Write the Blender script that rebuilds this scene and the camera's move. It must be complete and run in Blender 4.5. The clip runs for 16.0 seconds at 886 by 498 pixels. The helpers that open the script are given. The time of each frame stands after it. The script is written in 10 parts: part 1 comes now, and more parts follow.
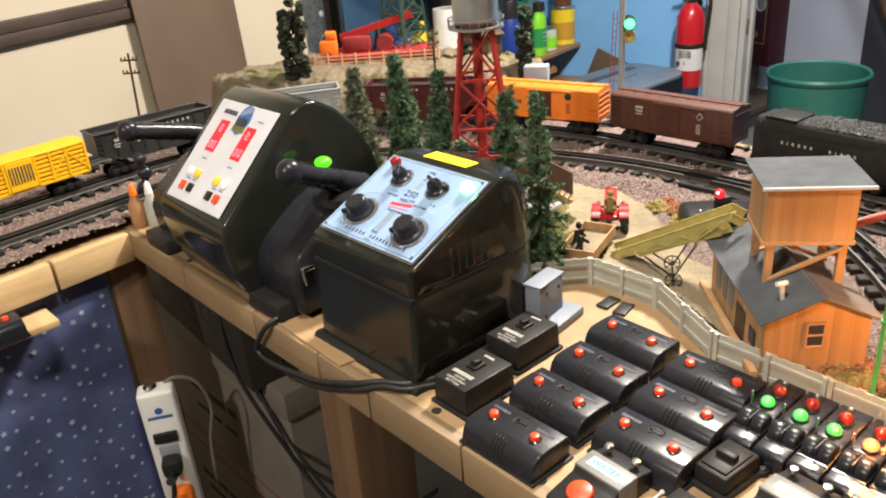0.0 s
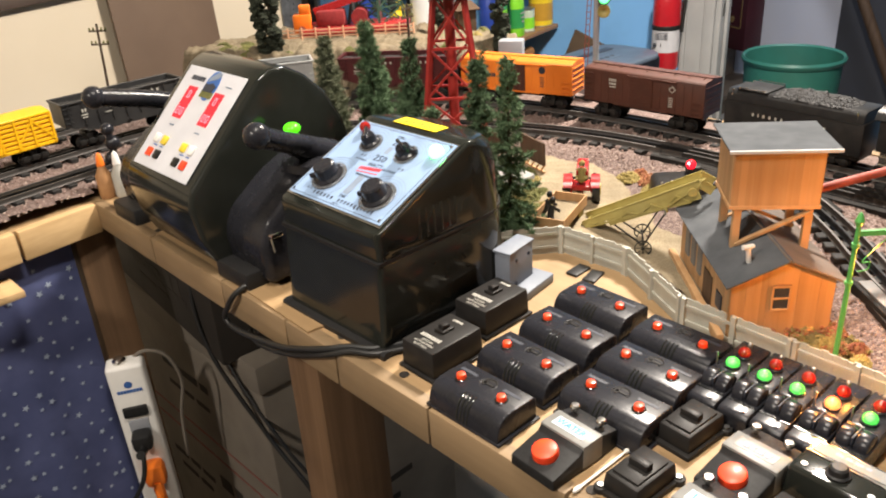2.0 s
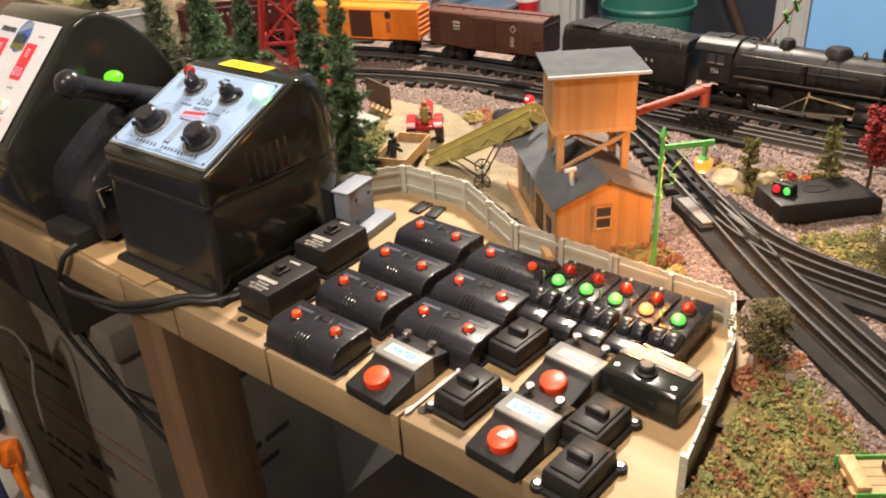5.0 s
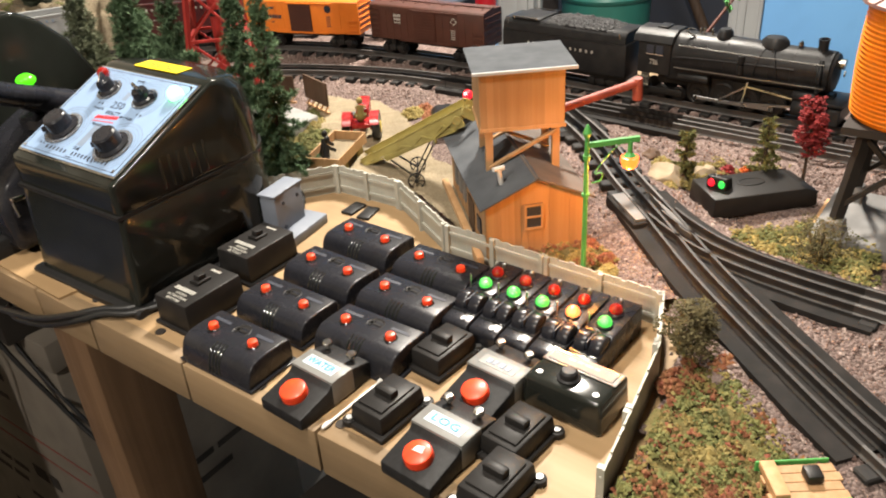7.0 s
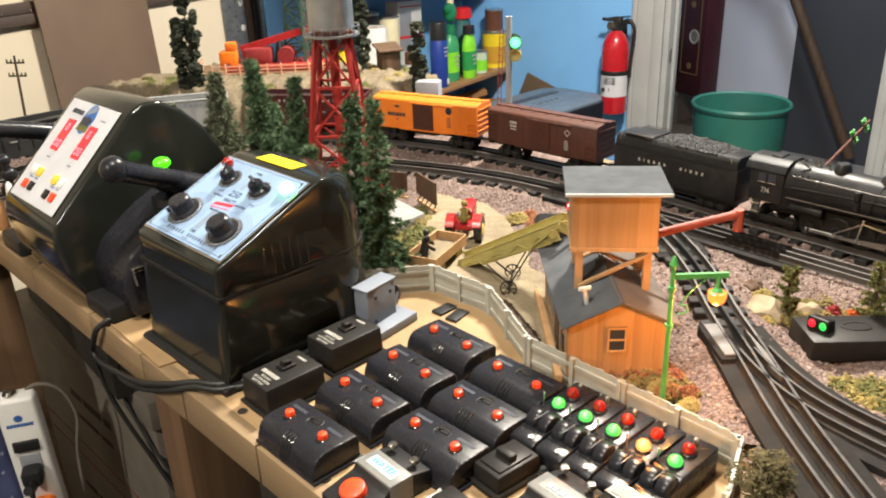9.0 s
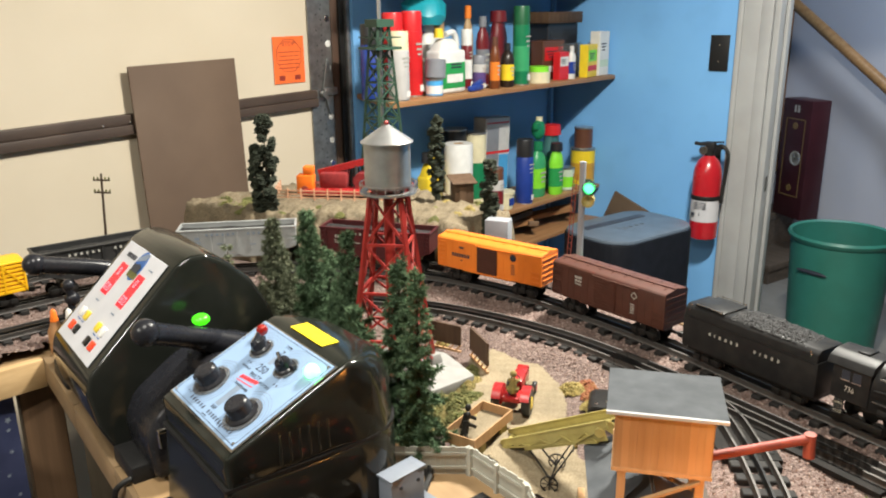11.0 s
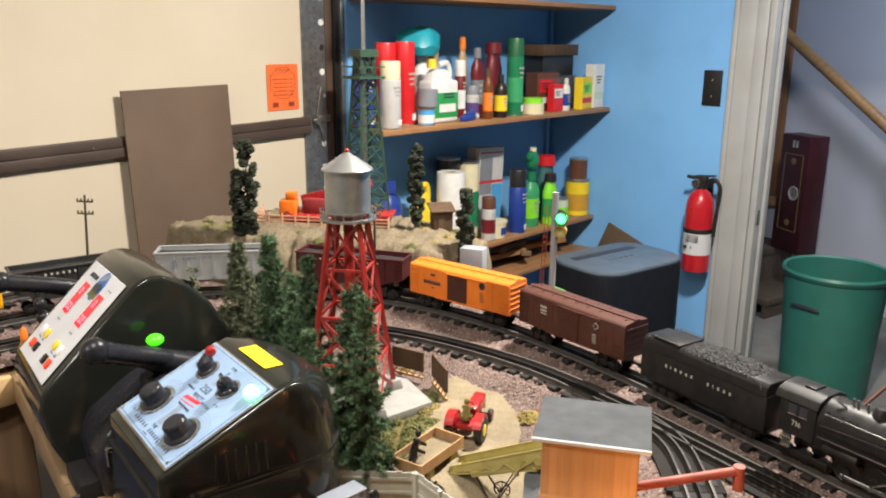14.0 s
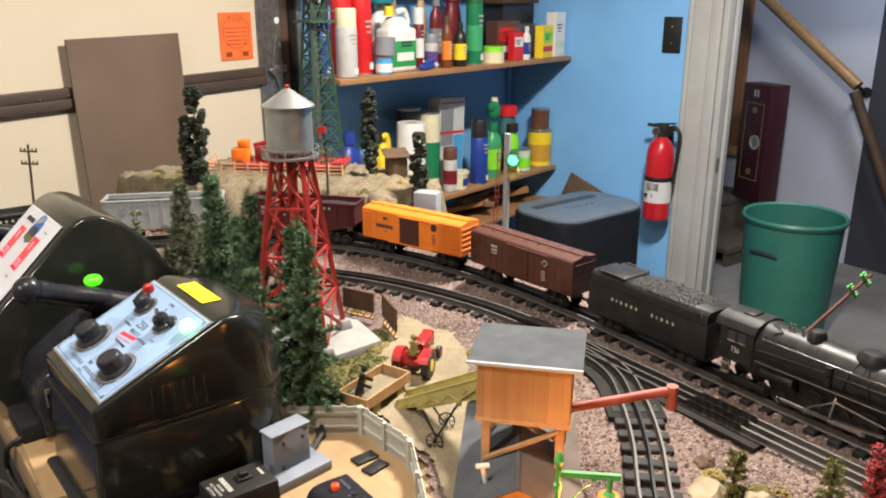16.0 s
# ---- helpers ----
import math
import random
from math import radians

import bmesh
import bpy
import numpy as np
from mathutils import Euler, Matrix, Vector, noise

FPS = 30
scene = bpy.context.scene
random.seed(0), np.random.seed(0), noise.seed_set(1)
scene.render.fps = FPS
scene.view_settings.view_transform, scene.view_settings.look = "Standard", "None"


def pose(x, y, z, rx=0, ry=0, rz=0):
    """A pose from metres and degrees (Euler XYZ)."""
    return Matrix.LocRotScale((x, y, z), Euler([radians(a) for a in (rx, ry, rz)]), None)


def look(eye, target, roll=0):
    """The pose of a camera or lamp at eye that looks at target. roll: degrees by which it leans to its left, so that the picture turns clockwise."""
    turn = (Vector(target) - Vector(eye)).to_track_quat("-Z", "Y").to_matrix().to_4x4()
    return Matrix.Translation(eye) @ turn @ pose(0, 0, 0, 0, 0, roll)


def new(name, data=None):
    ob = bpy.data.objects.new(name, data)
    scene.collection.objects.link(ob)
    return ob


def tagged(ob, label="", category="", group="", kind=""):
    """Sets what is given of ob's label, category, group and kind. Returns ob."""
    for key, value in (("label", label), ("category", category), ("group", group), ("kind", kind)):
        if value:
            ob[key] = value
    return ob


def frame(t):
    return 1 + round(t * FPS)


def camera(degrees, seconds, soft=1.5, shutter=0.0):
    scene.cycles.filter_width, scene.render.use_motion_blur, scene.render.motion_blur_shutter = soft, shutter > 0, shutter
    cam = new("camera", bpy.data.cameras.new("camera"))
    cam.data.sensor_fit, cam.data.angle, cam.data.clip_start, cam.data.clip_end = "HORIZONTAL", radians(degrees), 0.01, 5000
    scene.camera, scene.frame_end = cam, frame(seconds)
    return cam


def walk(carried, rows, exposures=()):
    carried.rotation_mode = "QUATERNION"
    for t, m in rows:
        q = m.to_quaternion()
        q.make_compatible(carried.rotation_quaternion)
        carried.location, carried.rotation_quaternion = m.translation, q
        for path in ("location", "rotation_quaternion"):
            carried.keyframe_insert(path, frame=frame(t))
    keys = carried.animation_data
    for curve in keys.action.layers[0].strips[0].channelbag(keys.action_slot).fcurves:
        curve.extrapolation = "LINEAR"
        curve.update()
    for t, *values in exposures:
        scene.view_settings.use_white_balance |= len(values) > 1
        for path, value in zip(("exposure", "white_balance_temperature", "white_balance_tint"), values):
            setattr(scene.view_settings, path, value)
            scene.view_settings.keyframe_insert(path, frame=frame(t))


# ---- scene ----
cam = camera(58.1, 16.0, 2.0)
PATH = [
    (0, (0.092, 0.036, 1.401), (1.211, 1.463, 0.558), -4.7),
    (0.5, (0.092, 0.024, 1.402), (1.219, 1.442, 0.555), -4.4),
    (1, (0.087, 0.015, 1.388), (1.218, 1.424, 0.53), -4.0),
    (1.5, (0.094, 0.02, 1.38), (1.232, 1.417, 0.513), -3.8),
    (2, (0.096, 0.025, 1.376), (1.243, 1.409, 0.499), -3.9),
    (2.5, (0.095, 0.022, 1.373), (1.261, 1.381, 0.483), -4.0),
    (3, (0.109, 0.014, 1.372), (1.303, 1.342, 0.472), -4.2),
    (3.5, (0.117, 0.005, 1.373), (1.344, 1.292, 0.458), -4.3),
    (4, (0.121, -0.006, 1.366), (1.378, 1.238, 0.432), -4.1),
    (4.5, (0.124, -0.019, 1.352), (1.408, 1.18, 0.396), -3.8),
    (7, (0.178, -0.047, 1.345), (1.512, 1.057, 0.345), -4.0),
    (7.5, (0.204, -0.061, 1.365), (1.552, 1.056, 0.398), -4.2),
    (8, (0.202, -0.072, 1.386), (1.54, 1.147, 0.534), -3.2),
    (8.5, (0.2, -0.073, 1.375), (1.469, 1.254, 0.582), -2.0),
    (9, (0.201, -0.075, 1.371), (1.413, 1.304, 0.578), -2.2),
    (9.5, (0.233, -0.065, 1.392), (1.439, 1.339, 0.633), -2.5),
    (10, (0.273, -0.047, 1.423), (1.424, 1.434, 0.728), -2.2),
    (12.5, (0.314, -0.034, 1.459), (1.387, 1.575, 0.952), -0.2),
    (13, (0.305, -0.017, 1.459), (1.394, 1.583, 0.955), -0.0),
    (13.5, (0.313, -0.05, 1.458), (1.395, 1.556, 0.957), 0.2),
    (14, (0.356, -0.094, 1.454), (1.437, 1.509, 0.943), 0.4),
    (14.5, (0.367, -0.112, 1.447), (1.449, 1.485, 0.919), 0.4),
    (15, (0.374, -0.121, 1.429), (1.468, 1.458, 0.872), 0.3),
    (15.5, (0.38, -0.119, 1.422), (1.491, 1.437, 0.836), 0.1),
    (16, (0.384, -0.118, 1.422), (1.508, 1.42, 0.813), -0.0),
]
# the picture grows warmer over the lit amber bulb
TINTS = [(0, 0.34, 6550, 11), (1.5, 0.36, 6600, 12), (4, 0.31, 7050, 15), (4.7, 0.31, 7050, 15), (7, 0.3, 6600, 11), (8, 0.34, 6350, 8), (9, 0.42, 6600, 9), (10, 0.35, 6350, 6), (12.5, 0.16, 6400, 9), (16, 0.25, 6500, 11)]
walk(cam, [(t, look(eye, target, roll)) for t, eye, target, roll in PATH], TINTS)

# ---- world and lamps ----
world = bpy.data.worlds.new("world")
scene.world = world
world.use_nodes = True
world.node_tree.nodes["Background"].inputs["Color"].default_value = (0.7, 0.75, 0.85, 1)
world.node_tree.nodes["Background"].inputs["Strength"].default_value = 0.05


def ceiling_lamp(x, y, z, sx, sy, power, color):
    data = bpy.data.lights.new("unseen_ceiling_light", "AREA")
    data.shape, data.size, data.size_y, data.energy, data.color = "RECTANGLE", sx, sy, power, color
    ob = new("unseen_ceiling_light", data)
    ob.matrix_world = pose(x, y, z)
    return ob


WARM = (1.0, 0.93, 0.82)
ceiling_lamp(0.35, 0.35, 2.45, 0.34, 0.10, 21.0, WARM)
ceiling_lamp(1.78, 0.85, 2.45, 0.34, 0.10, 97.0, WARM)
# unseen lamp added on the west side to light the space under the table
ceiling_lamp(-1.30, 0.40, 2.45, 0.34, 0.10, 46.0, WARM)
# unseen lamp without a fitting, added to brighten the stairwell
ceiling_lamp(4.2, 1.6, 2.45, 0.3, 0.3, 27.0, (0.85, 0.92, 1.0))


def bulb_light(x, y, z, power):
    """The amber glow of a miniature bulb."""
    data = bpy.data.lights.new("bulb_light", "POINT")
    data.shadow_soft_size, data.energy, data.color = 0.005, power, (1.0, 0.36, 0.06)
    new("bulb_light", data).location = (x, y, z)


bulb_light(0.818, 0.249, 1.0100, 0.62)
bulb_light(0.700, 0.243, 0.958, 0.24)

# ---- building helpers ----
def mat(name, color, rough=0.5, metal=0.0, color2=None, scale=30.0, detail=4.0, bump=0.0, bump_scale=None,
        coat=0.0, stretch=(1, 1, 1), dirt=0.0, dirt_color=(0.08, 0.06, 0.045), dirt_scale=6.0, per_object=0.0,
        emit=None, emit_strength=0.0, transmission=0.0, ior=1.45, rough_var=0.1, spec=0.5):
    m = bpy.data.materials.new(name)
    m.use_nodes = True
    nt = m.node_tree
    b = nt.nodes["Principled BSDF"]
    b.inputs["Specular IOR Level"].default_value = spec
    link = nt.links.new
    tc = nt.nodes.new("ShaderNodeTexCoord")
    mp = nt.nodes.new("ShaderNodeMapping")
    mp.inputs["Scale"].default_value = stretch
    link(tc.outputs["Object"], mp.inputs["Vector"])
    n1 = nt.nodes.new("ShaderNodeTexNoise")
    n1.inputs["Scale"].default_value, n1.inputs["Detail"].default_value = scale, detail
    link(mp.outputs["Vector"], n1.inputs["Vector"])
    mix = nt.nodes.new("ShaderNodeMix")
    mix.data_type = "RGBA"
    c2 = color2 or tuple(v * 0.8 for v in color)
    mix.inputs[6].default_value = (*color, 1)
    mix.inputs[7].default_value = (*c2, 1)
    ramp = nt.nodes.new("ShaderNodeMapRange")
    ramp.inputs["From Min"].default_value, ramp.inputs["From Max"].default_value = 0.35, 0.65
    link(n1.outputs["Fac"], ramp.inputs["Value"])
    link(ramp.outputs["Result"], mix.inputs["Factor"])
    out = mix.outputs[2]
    if dirt:
        n2 = nt.nodes.new("ShaderNodeTexNoise")
        n2.inputs["Scale"].default_value, n2.inputs["Detail"].default_value = dirt_scale, 6.0
        link(tc.outputs["Object"], n2.inputs["Vector"])
        r2 = nt.nodes.new("ShaderNodeMapRange")
        r2.inputs["From Min"].default_value, r2.inputs["From Max"].default_value = 0.5, 0.75
        r2.inputs["To Max"].default_value = dirt
        link(n2.outputs["Fac"], r2.inputs["Value"])
        mx = nt.nodes.new("ShaderNodeMix")
        mx.data_type = "RGBA"
        mx.inputs[7].default_value = (*dirt_color, 1)
        link(r2.outputs["Result"], mx.inputs["Factor"])
        link(out, mx.inputs[6])
        out = mx.outputs[2]
    if per_object:
        oi = nt.nodes.new("ShaderNodeObjectInfo")
        rr = nt.nodes.new("ShaderNodeMapRange")
        rr.inputs["To Min"].default_value, rr.inputs["To Max"].default_value = 1 - per_object, 1 + per_object
        link(oi.outputs["Random"], rr.inputs["Value"])
        hs = nt.nodes.new("ShaderNodeHueSaturation")
        link(rr.outputs["Result"], hs.inputs["Value"])
        link(out, hs.inputs["Color"])
        out = hs.outputs["Color"]
    link(out, b.inputs["Base Color"])
    if rough_var:
        r3 = nt.nodes.new("ShaderNodeMapRange")
        r3.inputs["To Min"].default_value = max(0.02, rough - rough_var)
        r3.inputs["To Max"].default_value = min(1.0, rough + rough_var)
        link(n1.outputs["Fac"], r3.inputs["Value"])
        link(r3.outputs["Result"], b.inputs["Roughness"])
    else:
        b.inputs["Roughness"].default_value = rough
    b.inputs["Metallic"].default_value = metal
    b.inputs["Coat Weight"].default_value = coat
    b.inputs["Coat Roughness"].default_value = 0.08
    b.inputs["Transmission Weight"].default_value = transmission
    b.inputs["IOR"].default_value = ior
    if bump:
        nb = nt.nodes.new("ShaderNodeTexNoise")
        nb.inputs["Scale"].default_value, nb.inputs["Detail"].default_value = bump_scale or scale * 3, 5.0
        link(mp.outputs["Vector"], nb.inputs["Vector"])
        bp = nt.nodes.new("ShaderNodeBump")
        bp.inputs["Strength"].default_value, bp.inputs["Distance"].default_value = bump, 0.002
        link(nb.outputs["Fac"], bp.inputs["Height"])
        link(bp.outputs["Normal"], b.inputs["Normal"])
    if emit:
        b.inputs["Emission Color"].default_value = (*emit, 1)
        b.inputs["Emission Strength"].default_value = emit_strength
    return m


def grain(name, color, color2, along="Y", rough=0.55, per_object=0.08, rings=38.0, knots=0.0, bump=0.12):
    """Wood: stretched noise drives the grain."""
    st = {"X": (1.2, 30, 30), "Y": (30, 1.2, 30), "Z": (30, 30, 1.2)}[along]
    return mat(name, color, rough, color2=color2, scale=rings / 10, detail=8, stretch=st, bump=bump, bump_scale=8,
               dirt=0.35, dirt_color=tuple(v * 0.45 for v in color2), dirt_scale=9.0, per_object=per_object)


def stony(name, c1, c2, c3, scale=260.0, rough=0.9, bump=0.8, big=5.0, depth=0.004):
    """Gravel and rock: voronoi cells in three colours with a bump between them."""
    m = bpy.data.materials.new(name)
    m.use_nodes = True
    nt = m.node_tree
    b = nt.nodes["Principled BSDF"]
    link = nt.links.new
    tc = nt.nodes.new("ShaderNodeTexCoord")
    v = nt.nodes.new("ShaderNodeTexVoronoi")
    v.inputs["Scale"].default_value = scale
    link(tc.outputs["Object"], v.inputs["Vector"])
    sep = nt.nodes.new("ShaderNodeSeparateColor")
    link(v.outputs["Color"], sep.inputs["Color"])
    cr = nt.nodes.new("ShaderNodeValToRGB")
    cr.color_ramp.elements[0].color, cr.color_ramp.elements[1].color = (*c1, 1), (*c3, 1)
    e = cr.color_ramp.elements.new(0.5)
    e.color = (*c2, 1)
    link(sep.outputs["Red"], cr.inputs["Fac"])
    n = nt.nodes.new("ShaderNodeTexNoise")
    n.inputs["Scale"].default_value, n.inputs["Detail"].default_value = big, 6.0
    link(tc.outputs["Object"], n.inputs["Vector"])
    rm = nt.nodes.new("ShaderNodeMapRange")
    rm.inputs["From Min"].default_value, rm.inputs["From Max"].default_value = 0.3, 0.7
    rm.inputs["To Min"].default_value, rm.inputs["To Max"].default_value = 0.72, 1.15
    link(n.outputs["Fac"], rm.inputs["Value"])
    hs = nt.nodes.new("ShaderNodeHueSaturation")
    link(cr.outputs["Color"], hs.inputs["Color"])
    link(rm.outputs["Result"], hs.inputs["Value"])
    link(hs.outputs["Color"], b.inputs["Base Color"])
    b.inputs["Roughness"].default_value = rough
    bp = nt.nodes.new("ShaderNodeBump")
    bp.inputs["Strength"].default_value, bp.inputs["Distance"].default_value = bump, depth
    bp.invert = True
    link(v.outputs["Distance"], bp.inputs["Height"])
    link(bp.outputs["Normal"], b.inputs["Normal"])
    return m


def bm_new():
    return bmesh.new()


def add_bm(bm, other, m=None):
    me = bpy.data.meshes.new("tmp")
    other.to_mesh(me)
    other.free()
    if m is not None:
        me.transform(m)
    bm.from_mesh(me)
    bpy.data.meshes.remove(me)
    return bm


def box(sx, sy, sz, m=None, bevel=0.0, seg=2, taper=None):
    """A box with its middle at the origin; taper scales the top in x and y."""
    bm = bmesh.new()
    bmesh.ops.create_cube(bm, size=1.0)
    for v in bm.verts:
        k = taper if (taper and v.co.z > 0) else (1, 1)
        v.co = Vector((v.co.x * sx * k[0], v.co.y * sy * k[1], v.co.z * sz))
    if bevel:
        bmesh.ops.bevel(bm, geom=bm.edges[:], offset=bevel, segments=seg, profile=0.5, affect="EDGES", clamp_overlap=True)
    if m is not None:
        bm.transform(m)
    return bm


def cyl(r, h, m=None, seg=24, r2=None, bevel=0.0):
    """A cylinder that stands on the origin."""
    bm = bmesh.new()
    bmesh.ops.create_cone(bm, cap_ends=True, segments=seg, radius1=r, radius2=r if r2 is None else r2, depth=h)
    bmesh.ops.translate(bm, verts=bm.verts, vec=(0, 0, h / 2))
    if bevel:
        es = [e for e in bm.edges if abs(e.verts[0].co.z - e.verts[1].co.z) < 1e-6]
        bmesh.ops.bevel(bm, geom=es, offset=bevel, segments=2, profile=0.5, affect="EDGES", clamp_overlap=True)
    if m is not None:
        bm.transform(m)
    return bm


def ball(r, m=None, seg=16, rings=10, squash=(1, 1, 1)):
    bm = bmesh.new()
    bmesh.ops.create_uvsphere(bm, u_segments=seg, v_segments=rings, radius=r)
    for v in bm.verts:
        v.co = Vector((v.co.x * squash[0], v.co.y * squash[1], v.co.z * squash[2]))
    if m is not None:
        bm.transform(m)
    return bm


def lathe(profile, seg=32, m=None):
    """A turned shape from (radius, z) pairs, from bottom to top."""
    bm = bmesh.new()
    rings = []
    for r, z in profile:
        if r < 1e-5:
            rings.append([bm.verts.new((0, 0, z))])
        else:
            rings.append([bm.verts.new((r * math.cos(2 * math.pi * i / seg), r * math.sin(2 * math.pi * i / seg), z)) for i in range(seg)])
    for a, b in zip(rings, rings[1:]):
        for i in range(seg):
            j = (i + 1) % seg
            if len(a) == 1 and len(b) == 1:
                continue
            if len(a) == 1:
                bm.faces.new((a[0], b[j], b[i]))
            elif len(b) == 1:
                bm.faces.new((a[i], a[j], b[0]))
            else:
                bm.faces.new((a[i], a[j], b[j], b[i]))
    closed = profile[0] == profile[-1]  # a ring with a hole keeps its ends open
    if len(rings[0]) > 1 and not closed:
        bm.faces.new(rings[0][::-1])
    if len(rings[-1]) > 1 and not closed:
        bm.faces.new(rings[-1])
    bmesh.ops.recalc_face_normals(bm, faces=bm.faces)
    if m is not None:
        bm.transform(m)
    return bm


def prism(outline, depth, m=None, bevel=0.0, seg=2):
    """An outline of (x, z) pairs, drawn out along y from 0 to depth."""
    bm = bmesh.new()
    a = [bm.verts.new((x, 0, z)) for x, z in outline]
    b = [bm.verts.new((x, depth, z)) for x, z in outline]
    n = len(outline)
    bm.faces.new(a)
    bm.faces.new(b[::-1])
    for i in range(n):
        j = (i + 1) % n
        bm.faces.new((a[j], a[i], b[i], b[j]))
    bmesh.ops.recalc_face_normals(bm, faces=bm.faces)
    if bevel:
        bmesh.ops.bevel(bm, geom=bm.edges[:], offset=bevel, segments=seg, profile=0.5, affect="EDGES", clamp_overlap=True)
    if m is not None:
        bm.transform(m)
    return bm


def slab(outline, z0, z1, m=None, bevel=0.0):
    """An outline of (x, y) pairs, drawn up from z0 to z1."""
    bm = bmesh.new()
    a = [bm.verts.new((x, y, z0)) for x, y in outline]
    b = [bm.verts.new((x, y, z1)) for x, y in outline]
    n = len(outline)
    bm.faces.new(a[::-1])
    bm.faces.new(b)
    for i in range(n):
        j = (i + 1) % n
        bm.faces.new((a[i], a[j], b[j], b[i]))
    bmesh.ops.recalc_face_normals(bm, faces=bm.faces)
    if bevel:
        bmesh.ops.bevel(bm, geom=bm.edges[:], offset=bevel, segments=2, profile=0.5, affect="EDGES", clamp_overlap=True)
    if m is not None:
        bm.transform(m)
    return bm


def bar(a, b, w, h=None, up=(0, 0, 1)):
    """A square bar from a to b."""
    a, b = Vector(a), Vector(b)
    d = b - a
    q = d.to_track_quat("Z", "Y").to_matrix().to_4x4()
    return box(w, h or w, d.length, Matrix.Translation((a + b) / 2) @ q)


def rod(a, b, r, seg=8, r2=None):
    a, b = Vector(a), Vector(b)
    d = b - a
    q = d.to_track_quat("Z", "Y").to_matrix().to_4x4()
    return cyl(r, d.length, Matrix.Translation(a) @ q, seg, r2)


def spline(pts, n=12):
    """Catmull-Rom through the points."""
    p = [Vector(q) for q in pts]
    p = [2 * p[0] - p[1], *p, 2 * p[-1] - p[-2]]
    out = []
    for i in range(1, len(p) - 2):
        a, b, c, d = p[i - 1:i + 3]
        for k in range(n):
            t = k / n
            out.append(0.5 * (2 * b + (c - a) * t + (2 * a - 5 * b + 4 * c - d) * t * t + (3 * b - a - 3 * c + d) * t ** 3))
    out.append(p[-2])
    return out


def tube(pts, r, seg=8):
    """A round tube along the points."""
    bm = bmesh.new()
    rings = []
    for i, p in enumerate(pts):
        d = (pts[min(i + 1, len(pts) - 1)] - pts[max(i - 1, 0)]).normalized()
        s = d.cross(Vector((0, 0, 1)))
        s = s.normalized() if s.length > 1e-4 else Vector((1, 0, 0))
        u = s.cross(d)
        rings.append([bm.verts.new(p + r * (math.cos(2 * math.pi * k / seg) * s + math.sin(2 * math.pi * k / seg) * u)) for k in range(seg)])
    for a, b in zip(rings, rings[1:]):
        for k in range(seg):
            bm.faces.new((a[k], a[(k + 1) % seg], b[(k + 1) % seg], b[k]))
    bm.faces.new(rings[0][::-1])
    bm.faces.new(rings[-1])
    bmesh.ops.recalc_face_normals(bm, faces=bm.faces)
    return bm


def sweep(pts, profile, off=0.0):
    """A closed (side, up) profile carried level along the points, at an offset to their left."""
    bm = bmesh.new()
    rings = []
    for i, p in enumerate(pts):
        d = pts[min(i + 1, len(pts) - 1)] - pts[max(i - 1, 0)]
        s = Vector((-d.y, d.x, 0)).normalized()
        rings.append([bm.verts.new(p + s * (off + u) + Vector((0, 0, w))) for u, w in profile])
    n = len(profile)
    for a, b in zip(rings, rings[1:]):
        for k in range(n):
            bm.faces.new((a[k], a[(k + 1) % n], b[(k + 1) % n], b[k]))
    bm.faces.new(rings[0])
    bm.faces.new(rings[-1][::-1])
    bmesh.ops.recalc_face_normals(bm, faces=bm.faces)
    return bm


def mesh_of(name, bm, material, smooth=35):
    me = bpy.data.meshes.new(name)
    bm.to_mesh(me)
    bm.free()
    for m in (material if isinstance(material, (list, tuple)) else [material]):
        me.materials.append(m)
    if smooth:
        for p in me.polygons:
            p.use_smooth = True
        me.set_sharp_from_angle(angle=radians(smooth))
    return me


def part(name, bm, material, parent, label="", smooth=35, kind=""):
    ob = new(name, mesh_of(name, bm, material, smooth))
    ob.parent = parent
    return tagged(ob, label, kind=kind)


def piece(name, me, parent, m):
    """A part that shares its mesh with others."""
    ob = new(name, me)
    ob.parent = parent
    ob.matrix_basis = m
    return ob


STAND = [Matrix.Identity(4)]  # the frame in which things are being set out


def thing(name, m, label, category, group="", kind=""):
    ob = new(name)
    ob.empty_display_size = 0.02
    ob.matrix_world = STAND[0] @ m
    return tagged(ob, label, category, group, kind)


def solid(name, bm, material, m=None, label="", category="", group="", kind="", smooth=35):
    """A top-level thing of one mesh."""
    ob = new(name, mesh_of(name, bm, material, smooth))
    ob.matrix_world = STAND[0] @ (m if m is not None else Matrix.Identity(4))
    return tagged(ob, label, category, group, kind)


def letters(text, size, m, depth=0.0003, align="CENTER", squeeze=1.0):
    """Words in the built-in font as a bmesh; they read along x with y up, facing z."""
    cu = bpy.data.curves.new("words", "FONT")
    cu.body, cu.size, cu.extrude, cu.align_x, cu.align_y, cu.resolution_u = text, size, depth, align, "CENTER", 2
    ob = bpy.data.objects.new("words", cu)
    me = bpy.data.meshes.new_from_object(ob)
    bm = bmesh.new()
    bm.from_mesh(me)
    bpy.data.objects.remove(ob)
    bpy.data.curves.remove(cu)
    bpy.data.meshes.remove(me)
    bmesh.ops.scale(bm, vec=(squeeze, 1, 1), verts=bm.verts)
    bm.transform(m)
    return bm


def strokes(widths, height, gap, m, depth=0.0004):
    """Plain bars in place of writing; widths in metres, set out along x about the middle, facing z."""
    bm = bmesh.new()
    total = sum(widths) + gap * (len(widths) - 1)
    x = -total / 2
    for w in widths:
        add_bm(bm, box(w, height, depth, pose(x + w / 2, 0, depth / 2)))
        x += w + gap
    bm.transform(m)
    return bm


